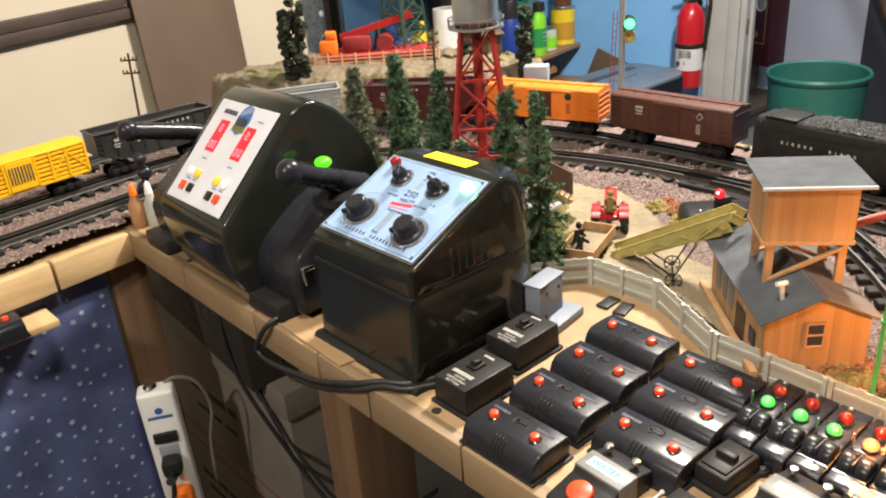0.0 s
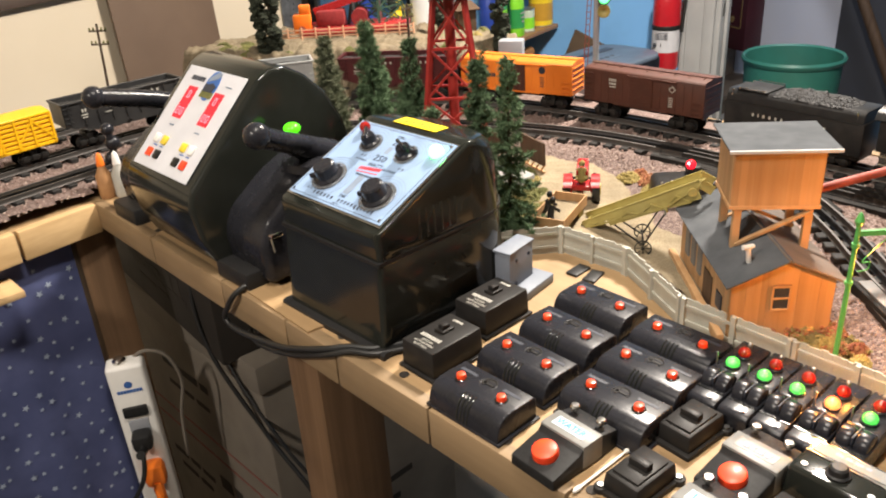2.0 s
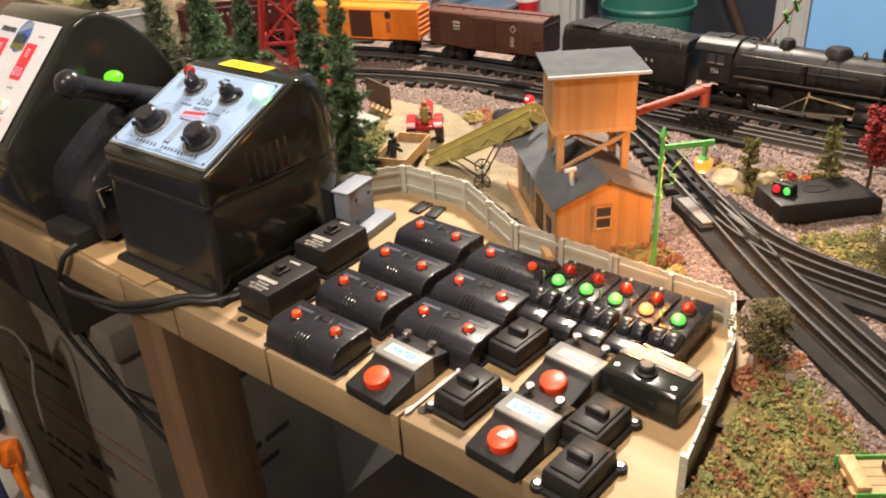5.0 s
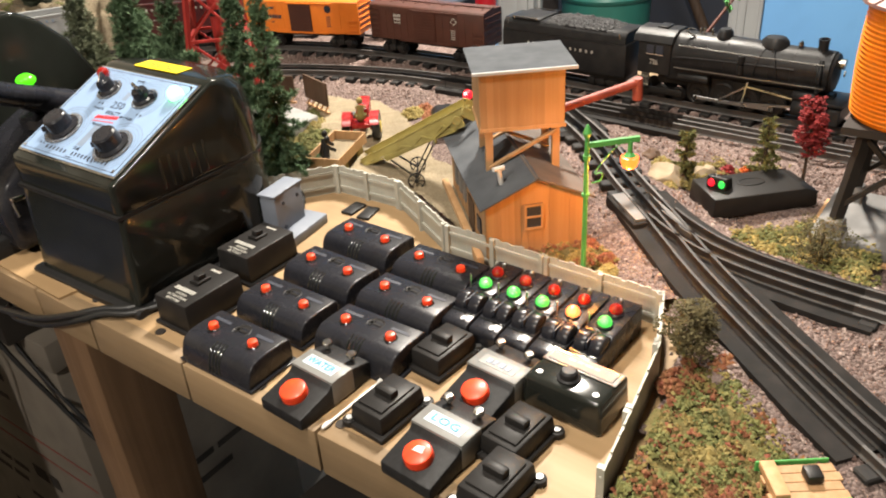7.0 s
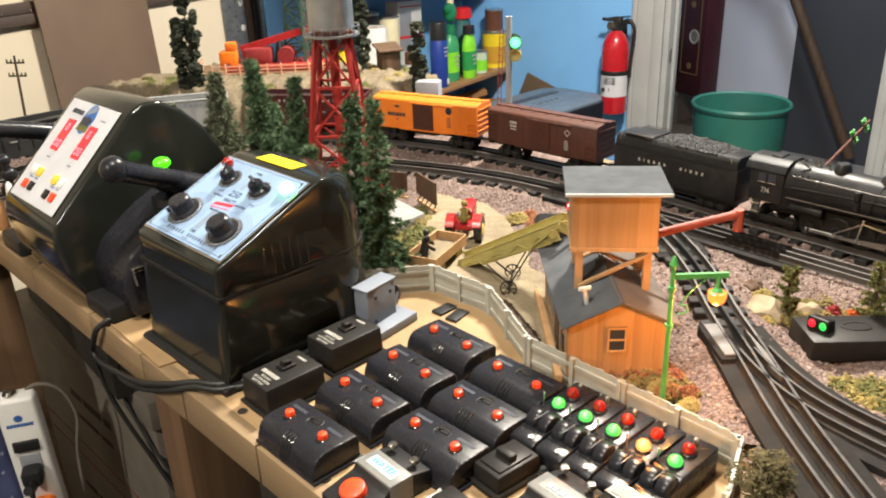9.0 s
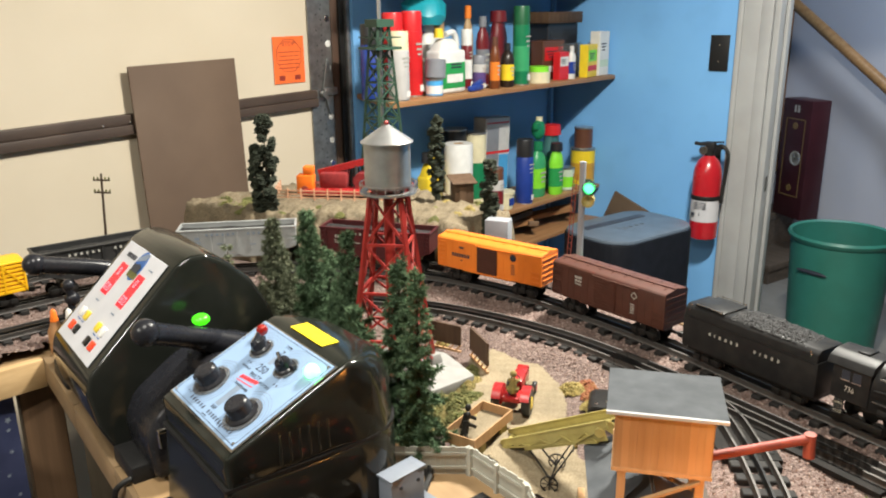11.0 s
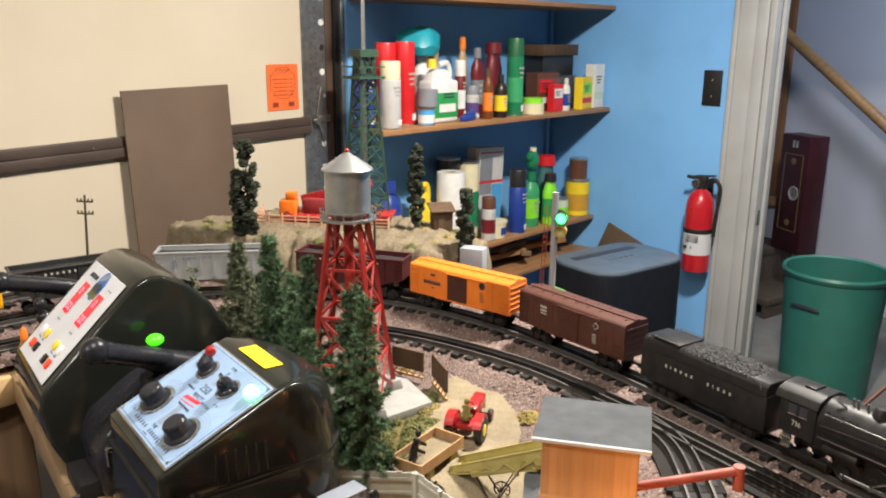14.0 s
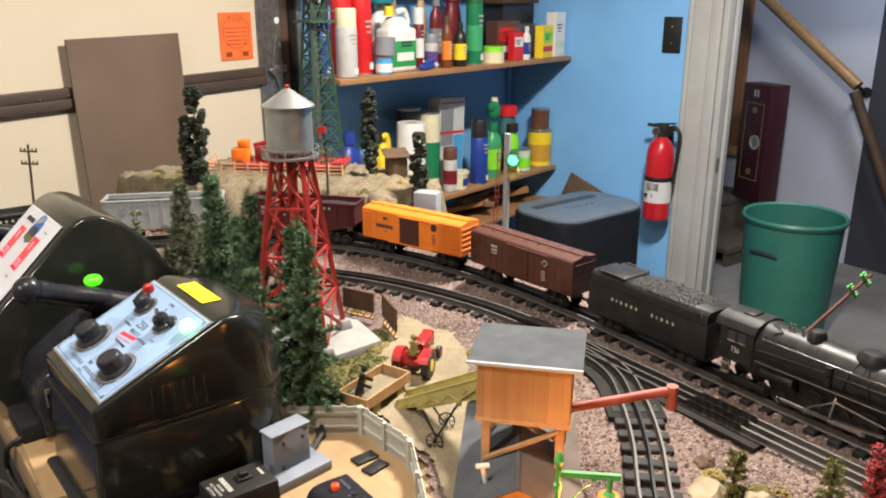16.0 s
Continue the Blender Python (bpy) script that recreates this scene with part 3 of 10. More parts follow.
add_bm(hb, prism([(-0.020, 0.0), (0.020, 0.0), (0.004, -0.075)], 0.006, pose(0.080, -0.016, 1.150), 0.002))
add_bm(hb, cyl(0.012, 0.018, pose(0.046, -0.014, 1.158, 90), 14))
part("hinge_bracket", hb, M_STEEL, tr, "steel roller bracket")
# blue walls: behind the shelves, and with the doorway
solid("wall_north", box(1.42, 0.10, HW, pose(0.855, 0.385, ZFLOOR + HW / 2)), M_BLUE, SHELFWALL, "blue painted wall behind the shelves", "wall", kind="structure")
UE, DV1, DV0 = 1.49, -1.130, -2.030  # the wall with the doorway, and the sides of its opening
ZHEAD = ZFLOOR + 2.06
we = thing("wall_east", DOORWALL @ pose(UE, 0, 0), "blue painted wall with a doorway", "wall", kind="structure")
part("wall_panel", box(0.12, 0.30 - DV1, HW, pose(0.06, (0.30 + DV1) / 2, ZFLOOR + HW / 2)), M_BLUE, we)
part("wall_panel", box(0.12, DV0 + 7.6, HW, pose(0.06, (DV0 - 7.6) / 2, ZFLOOR + HW / 2)), M_BLUE, we)
part("wall_panel", box(0.12, DV1 - DV0, ZCEIL - ZHEAD, pose(0.06, (DV0 + DV1) / 2, (ZCEIL + ZHEAD) / 2)), M_BLUE, we)
dc = thing("door_casing", DOORWALL @ pose(UE, 0, 0), "off-white painted door casing with a stepped profile", "door casing", kind="structure")
HC = ZHEAD - ZFLOOR
for y, s, w in ((DV1, 1, 0.145), (DV0, -1, 0.098)):
    part("casing_board", box(0.018, w * 0.70, HC, pose(-0.009, y + s * w * 0.65, ZFLOOR + HC / 2), 0.003), M_CASING, dc)
    part("casing_bead", box(0.028, w * 0.16, HC, pose(-0.014, y + s * w * 0.90, ZFLOOR + HC / 2), 0.006), M_CASING, dc)
    part("casing_step", box(0.026, w * 0.34, HC, pose(-0.013, y + s * w * 0.165, ZFLOOR + HC / 2), 0.006), M_CASING, dc)
    part("jamb", box(0.150, 0.026, HC, pose(0.068, y - s * 0.011, ZFLOOR + HC / 2), 0.003), M_CASING, dc)
    part("stop_bead", box(0.045, 0.014, HC, pose(0.085, y - s * 0.030, ZFLOOR + HC / 2), 0.003), M_CASING, dc)
part("strike_plate", box(0.028, 0.004, 0.060, pose(0.030, DV1 - 0.025, 0.72), 0.001), M_STEEL, dc, "steel strike plate")
part("head_casing", box(0.024, DV1 - DV0 + 0.24, 0.10, pose(-0.012, (DV0 + DV1) / 2 + 0.02, ZHEAD + 0.05), 0.003), M_CASING, dc)
# wooden yardstick hung on the blue wall beside the doorway
yd = thing("yardstick", DOORWALL @ pose(UE - 0.004, -2.165, 0.585, 0.8, 0, 0), "worn wooden yardstick hanging on the blue wall", "yardstick")
part("stick", box(0.006, 0.032, 0.914, pose(0, 0, 0.457), 0.001), M_RAILWOOD, yd)
part("end_cap", box(0.007, 0.033, 0.016, pose(0, 0, 0.008), 0.001), M_STEEL, yd)
for k in range(34):
    part("inch_mark", box(0.0008, 0.012 if k % 2 else 0.018, 0.0012, pose(-0.0032, 0.008, 0.025 + 0.0254 * k)), M_INK, yd)
# stairwell beyond the doorway
STAND[0] = STAIRWELL
solid("wall_stair_north", box(0.80, 0.10, 2.4, pose(3.47, 2.55, 1.2)), M_LILAC, None, "pale lilac stairwell wall", "wall", kind="structure")
solid("wall_stair_east", box(0.10, 0.94, 2.4, pose(3.83, 2.035, 1.2)), M_LILAC, None, "pale lilac stairwell wall", "wall", kind="structure")
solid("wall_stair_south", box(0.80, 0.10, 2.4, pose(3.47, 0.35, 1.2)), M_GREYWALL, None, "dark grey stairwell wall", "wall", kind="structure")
d1 = thing("door_1", pose(3.78, 0, 0), "closed dark grey painted door in the stairwell", "door", kind="structure")
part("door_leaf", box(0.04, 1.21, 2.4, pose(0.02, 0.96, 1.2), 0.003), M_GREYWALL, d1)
part("door_knob", lathe([(0.026, 0), (0.024, 0.006), (0.010, 0.010), (0.010, 0.030), (0.024, 0.040), (0.027, 0.052), (0.020, 0.064), (0, 0.066)], 24, pose(0, 1.035, 0.92, 0, -90, 0)), M_CHROME, d1, "bright round door knob")
STAND[0] = Matrix.Identity(4)
# ceiling lamps over the room; the third, unseen, is added to light under the table
for x, y in ((0.35, 0.35), (1.78, 0.85), (-1.30, 0.40)):
    cl = thing("ceiling_light", pose(x, y, 2.49), "short white ceiling light fitting", "ceiling light", "ceiling lights")
    part("fitting_body", box(0.46, 0.16, 0.06, pose(0, 0, 0.01), 0.01), M_WHITE, cl)

# ---- the layout table and the control shelf ----
ZB = 0.895  # top of the control shelf


def edge_x(y):
    """Its front edge, which runs slightly askew."""
    return 0.450 + 0.035 * (1.369 - y)


ct = thing("control_shelf", pose(0, 0, 0), "plywood control shelf with pine fascia boards", "shelf", kind="structure")
part("shelf_top", slab([(edge_x(0.11) + 0.010, 0.11), (0.74, 0.11), (0.80, 0.20), (0.80, 0.44), (0.86, 0.55), (0.86, 0.70), (0.80, 1.368), (edge_x(1.364) + 0.010, 1.364)], ZB - 0.018, ZB), M_PLY, ct)
ys = [-0.05, 0.165, 0.357, 0.529, 0.681, 0.782, 0.935, 1.146, 1.362]
for a, b in zip(ys, ys[1:]):
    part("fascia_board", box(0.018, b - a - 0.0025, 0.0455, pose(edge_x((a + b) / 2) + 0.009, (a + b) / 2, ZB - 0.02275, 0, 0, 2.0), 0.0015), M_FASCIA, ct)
for y, x in ((0.44, 0.500), (0.345, 0.505), (0.59, 0.500), (0.965, 0.490), (0.70, 0.498), (1.16, 0.478)):
    part("screw_plug", cyl(0.0055, 0.0012, pose(x, y, ZB - 0.0004), 12), M_DARKBOX, ct)
# a thin patch of veneer by the big transformer
part("veneer_patch", slab([(0.474, 0.735), (0.515, 0.730), (0.510, 0.90), (0.474, 0.93)], ZB, ZB + 0.003), M_PLY, ct)
# layout table
lt = thing("layout_table", pose(0, 0, 0), "wooden model railway table with pine edge boards", "table", kind="structure")
part("table_top", slab([(-1.6, 1.037), (0.455, 1.366), (0.80, 1.366), (0.80, -0.9), (1.42, -0.9), (1.42, 0.92), (1.51, 1.00), (1.52, 1.22), (1.47, 1.45), (1.44, 1.66), (1.34, 1.84), (1.14, 1.93), (0.84, 1.93), (0.80, 1.86), (-1.6, 1.525)], 0.860, 0.893), M_PLY, lt)
part("table_top", slab([(0.47, -0.9), (0.80, -0.9), (0.80, 0.11), (0.47, 0.11)], 0.860, 0.893), M_PLY, lt)
xs = [-1.2, -0.52, -0.02, 0.318, 0.452]
for a, b in zip(xs, xs[1:]):
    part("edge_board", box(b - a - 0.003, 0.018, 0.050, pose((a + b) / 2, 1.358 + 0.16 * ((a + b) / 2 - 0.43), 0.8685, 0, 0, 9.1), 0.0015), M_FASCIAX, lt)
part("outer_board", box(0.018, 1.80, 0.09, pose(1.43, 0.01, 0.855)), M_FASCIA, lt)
for x, y in ((0.440, 1.412), (0.545, 0.812), (0.60, 0.0), (1.36, 0.3), (1.36, 1.4), (-0.9, 1.35)):
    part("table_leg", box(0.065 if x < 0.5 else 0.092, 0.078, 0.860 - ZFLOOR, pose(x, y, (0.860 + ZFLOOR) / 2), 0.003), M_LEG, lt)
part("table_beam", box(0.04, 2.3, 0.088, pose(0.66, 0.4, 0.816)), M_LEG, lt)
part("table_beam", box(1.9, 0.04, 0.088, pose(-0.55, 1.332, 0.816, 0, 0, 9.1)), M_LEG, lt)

# ---- things on the control shelf ----
def button_box(x, y, label_extra, rot=0.0):
    """Two-button controller: a rounded bakelite cover with ribs, two red buttons and a round badge."""
    t = thing("push_button_controller", pose(x, y, ZB, 0, 0, rot), "black controller with two red push buttons, " + label_extra, "controller", "two-button controllers")
    out = [(-0.0285, 0), (0.027, 0), (0.0268, 0.0235), (0.0245, 0.0262), (0.0, 0.0272), (-0.0110, 0.0269), (-0.0150, 0.0262), (-0.0180, 0.0249), (-0.0206, 0.0231), (-0.0228, 0.0206), (-0.0246, 0.0174), (-0.0260, 0.0135), (-0.0272, 0.0085)]
    part("cover", prism(out, 0.092, pose(0, -0.046, 0), 0.003, 3), M_BLACK, t)
    part("base_plate", box(0.058, 0.098, 0.003, pose(0, 0, 0.0015), 0.001), M_BLACK, t)
    for k in range(4):
        y = -0.0066 + 0.0044 * k
        flute = [(-0.0120, y, 0.0264), (-0.0165, y, 0.0255), (-0.0206, y, 0.0231), (-0.0246, y, 0.0174), (-0.0272, y, 0.0085), (-0.0282, y, 0.0035)]
        part("rib", tube(spline(flute, 4), 0.0009, 8), M_GLOSS, t)
    part("badge", joined(lathe([(0.0095, 0), (0.0095, 0.0006), (0.0088, 0.0009), (0.0080, 0.0006), (0.0080, 0.0003)], 24, pose(0.010, 0, 0.0263)),
                         box(0.003, 0.014, 0.001, pose(0.010, 0, 0.0272)), box(0.008, 0.003, 0.001, pose(0.010, 0.004, 0.0272))), M_MATT, t, "raised round badge")
    for s in (-1, 1):
        part("legend_plate", box(0.004, 0.022, 0.0008, pose(0.013, s * 0.028, 0.0266, 0, 2, 0)), M_INK, t)
        part("button_collar", lathe([(0.0066, 0), (0.0066, 0.0008), (0.0056, 0.0014), (0.0050, 0.0010)], 18, pose(0, s * 0.0265, 0.0266)), M_GLOSS, t)
        b = part("push_button", lathe([(0.0048, 0), (0.0048, 0.004), (0.0042, 0.0056), (0.002, 0.0062), (0, 0.0062)], 18, pose(0, s * 0.0265, 0.0268)), M_REDBTN, t, "red push button")
    return t


for n, (x, y, r) in enumerate(((0.722, 0.511, 1.0), (0.652, 0.500, 0.5), (0.584, 0.494, 1.0), (0.716, 0.404, 1.5), (0.652, 0.396, 0.8), (0.590, 0.389, 2.0), (0.514, 0.487, 2.0))):
    button_box(x, y, ("beside the picket fence", "in the middle row", "beside the sound button", "beside the lever row", "in the middle row", "with duller buttons", "beside the shelf edge")[n], r)


def sound_box(x, y, rot):
    t = thing("sound_button_box", pose(x, y, ZB, 0, 0, rot), "small black plastic sound button box with white lettering", "button box", "sound button boxes")
    part("base_plate", box(0.078, 0.056, 0.004, pose(0, 0, 0.002), 0.0012), M_MATT, t)
    part("case", box(0.072, 0.050, 0.030, pose(0, 0, 0.019), 0.002, taper=(0.97, 0.95)), M_MATT, t)
    part("switch_well", box(0.017, 0.014, 0.003, pose(0.006, 0.002, 0.0355), 0.001), M_MATT, t)
    part("push_switch", box(0.010, 0.008, 0.006, pose(0.006, 0.002, 0.039, 0, 8, 0), 0.001), M_MATT, t)
    up = Matrix.Translation((0, 0, 0.0342)) @ Matrix.Rotation(radians(-90), 4, "Z")
    part("lettering", letters("SOUND", 0.0046, up @ pose(0.001, -0.0208, 0)), M_CREAMINK, t)
    part("lettering", letters("ACTIVATION", 0.0046, up @ pose(0.001, -0.0260, 0)), M_CREAMINK, t)
    part("lettering", letters("BUTTON", 0.0046, up @ pose(0.001, -0.0312, 0)), M_CREAMINK, t)
    bars("maker_mark", [0.0026] * 8, 0.0052, 0.0011, up @ pose(-0.001, -0.0140, 0), M_CREAMINK, t, "white maker's mark")
    bars("number_mark", [0.0016, 0.0008, 0.0018, 0.0018, 0.0018, 0.0018], 0.0032, 0.0009, up @ pose(-0.002, 0.026, 0), M_CREAMINK, t)
    return t


sound_box(0.547, 0.581, 1.5)
sound_box(0.641, 0.602, 2.0)


def lever_box(x, y, lit, mat_lit):
    """Turnout lever controller with a lit lens and a red lens."""
    t = thing("turnout_lever_box", pose(x, y, ZB), "black turnout lever controller with " + lit + " and red lenses", "controller", "turnout lever controllers")
    out = [(-0.042, 0), (0.058, 0), (0.058, 0.0310), (0.002, 0.0300), (-0.006, 0.0250), (-0.024, 0.0225), (-0.0365, 0.0215), (-0.0408, 0.0200), (-0.0425, 0.0165)]
    part("cover", prism(out, 0.0295, pose(0, -0.01475, 0), 0.0015, 2), M_BLACK, t)
    for s in (-1, 1):
        part("lever_drum", lathe([(0.0100, 0), (0.0116, 0.0008), (0.0122, 0.0024), (0.0122, 0.0098), (0.0116, 0.0114), (0.0100, 0.0122)], 36, pose(-0.0105, s * 0.0073 + 0.0061, 0.0222, 90)), M_BLACK, t, "rounded glossy lever cover")
    part("lever", box(0.020, 0.0020, 0.008, pose(-0.012, 0, 0.0290), 0.0008), M_INK, t)
    part("cover_ridge", box(0.0012, 0.0285, 0.0010, pose(-0.0262, 0, 0.0228, 0, -6, 0), 0.0004, 1), M_GLOSS, t)
    part("lever_pin", rod((0.004, 0.0122, 0.030), (0.005, 0.0124, 0.0440), 0.0009), M_STEEL, t, "dull steel pin")
    part("lens", ball(0.0066, pose(0.012, 0, 0.0335), 20, 14, (1, 1, 0.95)), mat_lit, t, lit + " lens")
    part("filament", ball(0.0030, pose(0.0115, 0.0005, 0.0350), 14, 10), M_COREO if mat_lit is M_LENSO else M_COREG, t, "glowing bulb inside the lens")
    part("lens_ring", lathe([(0.0078, 0), (0.0078, 0.0014), (0.0064, 0.0020)], 22, pose(0.012, 0, 0.0300)), M_BLACK, t)
    part("lens", ball(0.0062, pose(0.033, 0, 0.0350), 20, 14, (1, 1, 0.95)), M_LENSR, t, "dim red glass lens")
    part("lens_ring", lathe([(0.0076, 0), (0.0076, 0.0016), (0.0060, 0.0026)], 22, pose(0.033, 0, 0.0303)), M_BLACK, t)
    part("binding_post", joined(cyl(0.0022, 0.003, pose(0.049, 0.003, 0.0308), 12), ball(0.0026, pose(0.049, 0.003, 0.0345), 10, 8)), M_STEEL, t, "dull steel binding post")
    part("screw", joined(cyl(0.0030, 0.0010, pose(-0.0335, -0.006, 0.0216, 0, -5, 0), 14), box(0.0046, 0.0007, 0.0005, pose(-0.0335, -0.006, 0.0228, 0, -5, 20))), M_STEEL, t)
    return t


for n, (x, y, w, m_) in enumerate(((0.692, 0.326, "lit green", M_LENSG), (0.693, 0.2945, "lit green", M_LENSG), (0.694, 0.2635, "lit green", M_LENSG), (0.695, 0.232, "lit orange", M_LENSO), (0.696, 0.2005, "lit green", M_LENSG))):
    lever_box(x - 0.001, y + 0.011, w, m_)


def label_box(x, y, rot, word):
    """Big red button with a silver bridge and two binding posts."""
    t = thing("accessory_button_box", pose(x, y, ZB, 0, 0, rot), "black box with big red button and " + ("label reading " + word if word else "faded label"), "button box", "accessory button boxes")
    out = [(-0.042, 0), (0.042, 0), (0.042, 0.019), (0.022, 0.024), (-0.004, 0.024), (-0.008, 0.019), (-0.042, 0.012)]
    part("case", prism(out, 0.050, pose(0, -0.025, 0), 0.002, 2), M_SATIN, t)
    part("label_bridge", prism([(-0.005, 0.001), (0.021, 0.001), (0.021, 0.0255), (-0.004, 0.0255)], 0.0512, pose(0, -0.0256, 0), 0.0014, 2), M_BRIDGE, t, "dull grey metal bridge")
    up = Matrix.Translation((0.0085, 0, 0.0256)) @ Matrix.Rotation(radians(-90), 4, "Z")
    part("label_strip", box(0.036, 0.0125, 0.0004, up, 0.0001, 1), M_LABEL if word else M_BRIDGE, t, "pale blue tape label" if word else "faded grey label")
    if word:
        part("handwriting", letters(word, 0.0108, up @ pose(0, 0, 0.0004), squeeze=0.85 if word == "WATER" else 1.25), M_CYANINK, t, "blue hand lettering")
    else:
        part("handwriting", strokes([0.005, 0.004, 0.006, 0.005], 0.006, 0.0015, up @ pose(0, 0, 0.0002)), M_GREYINK, t, "faded hand lettering")
    tilt = pose(-0.024, 0, 0.0150, 0, -11, 0)
    part("push_button", lathe([(0.0118, 0), (0.0118, 0.006), (0.0112, 0.0078), (0.0098, 0.0086), (0, 0.0086)], 28, tilt), M_REDBTN, t, "big red push button")
    if word == "LOG":
        part("chip", slab([(-0.002, -0.005), (0.004, -0.003), (0.002, 0.003), (-0.003, 0.004)], 0, 0.0006, tilt @ pose(0.002, 0, 0.0086)), M_WHITE, t, "chipped white patch")
    for s in (-1, 1):
        part("binding_post", joined(cyl(0.0022, 0.009, pose(0.031, s * 0.015, 0.019), 10), lathe([(0.0030, 0), (0.0046, 0.0008), (0.0046, 0.0036), (0.0034, 0.0048), (0, 0.0050)], 16, pose(0.031, s * 0.015, 0.0265))), M_CHROME, t, "nickel binding post")
    return t


label_box(0.522, 0.390, -1.0, "WATER")
label_box(0.606, 0.262, -3.0, "")
label_box(0.524, 0.256, -2.0, "LOG")


def slide_switch(x, y, rot):
    t = thing("slide_switch_box", pose(x, y, ZB, 0, 0, rot), "black plastic slide switch box with corner screws", "switch", "slide switch boxes")
    bm = box(0.062, 0.042, 0.005, pose(0, 0, 0.0025), 0.0015)
    part("flange", bm, M_MATT, t)
    part("case", box(0.054, 0.036, 0.016, pose(0, 0, 0.013), 0.002, taper=(0.93, 0.92)), M_MATT, t)
    part("top_plate", box(0.040, 0.026, 0.0022, pose(0, 0, 0.0218), 0.0008), M_MATT, t)
    part("slider", box(0.009, 0.019, 0.009, pose(0.0, 0, 0.0245), 0.0015), M_MATT, t)
    for sx in (-1, 1):
        part("ear", cyl(0.006, 0.006, pose(sx * 0.027, -sx * 0.019, 0), 16, bevel=0.001), M_MATT, t)
        part("screw", cyl(0.003, 0.0015, pose(sx * 0.027, -sx * 0.019, 0.006), 12), M_STEEL, t, "dull steel screw")
    return t


slide_switch(0.536, 0.320, -2.0)
slide_switch(0.620, 0.327, -3.0)
slide_switch(0.566, 0.212, -3.0)
slide_switch(0.515, 0.197, -2.0)
# wide controller with a silver label
bb = thing("rotary_controller", pose(0.632, 0.198, ZB, 0, 0, -1.5), "glossy black controller with a silver label and a round knob", "controller")
part("case", box(0.050, 0.074, 0.032, pose(0, 0, 0.016), 0.004, 3, (0.94, 0.95)), M_GLOSS, bb)
part("label_frame", box(0.019, 0.068, 0.0010, pose(0.012, 0, 0.0320, 0, 4, 0), 0.0004, 1), M_CHROME, bb, "bright frame")
part("label_plate", box(0.014, 0.060, 0.0012, pose(0.012, 0, 0.0328, 0, 4, 0), 0.0004, 1), M_BRIDGE, bb, "silver label plate")
part("writing", strokes([0.006, 0.005, 0.007, 0.004], 0.003, 0.002, Matrix.Translation((0.013, 0, 0.0332)) @ Matrix.Rotation(radians(-90), 4, "Z")), M_GREYINK, bb)
part("knob", lathe([(0.0098, 0), (0.0098, 0.0030), (0.0078, 0.0040), (0.0072, 0.0085), (0.0055, 0.0100), (0, 0.0102)], 14, pose(-0.008, 0.002, 0.031)), M_SATIN, bb, "low dark knob")
for s in (-1, 1):
    part("screw", cyl(0.0026, 0.001, pose(-0.014, s * 0.026, 0.032), 14), M_STEEL, bb)
# cotton swab
cs = thing("cotton_swab", pose(0.530, 0.353, ZB), "white cotton swab lying on the shelf, one tip blackened", "cotton swab")
part("stick", rod((-0.036, 0, 0.0022), (0.036, 0, 0.0022), 0.0013, 10), M_WHITE, cs)
part("cotton_tip", ball(0.0024, pose(-0.034, 0, 0.0024), 12, 8, (2.6, 1, 1)), M_WHITE, cs)
part("cotton_tip", ball(0.0024, pose(0.034, 0, 0.0024), 12, 8, (2.4, 1, 1)), M_WHITE, cs)
part("black_tip", ball(0.0026, pose(0.0395, 0, 0.0025), 12, 8, (0.9, 1, 1)), M_DARKBOX, cs, "blackened tip")
# grey model platform with an upright block
gp = thing("grey_lineside_box", pose(0.714, 0.628, ZB, 0, 0, 10.0), "grey plastic lineside box on a grey base", "lineside box")
part("base", box(0.078, 0.050, 0.012, pose(0.0, 0, 0.006), 0.0015), M_LINESIDE, gp)
part("cabinet", prism([(-0.034, 0.010), (0.016, 0.010), (0.016, 0.058), (-0.030, 0.058), (-0.034, 0.054)], 0.022, pose(0.008, -0.004, 0), 0.0015), M_LINESIDE, gp)
part("roof_plate", box(0.053, 0.025, 0.003, pose(-0.001, 0.007, 0.0592), 0.0008), M_LINESIDE, gp)
for x, z in ((-0.020, 0.046), (0.006, 0.045), (-0.022, 0.016)):
    part("bolt", cyl(0.0022, 0.0012, pose(x + 0.008, -0.004, z, 90), 10), M_INK, gp)
for y, r in ((0.611, -4), (0.587, 6)):
    solid("black_tab", box(0.030, 0.017, 0.0035, pose(0, 0, 0.00175), 0.0008), M_SATIN, pose(0.797, y - 0.006, ZB, 0, 0, r + 8), "flat black metal tab lying on the shelf", "metal tab", "metal tabs")

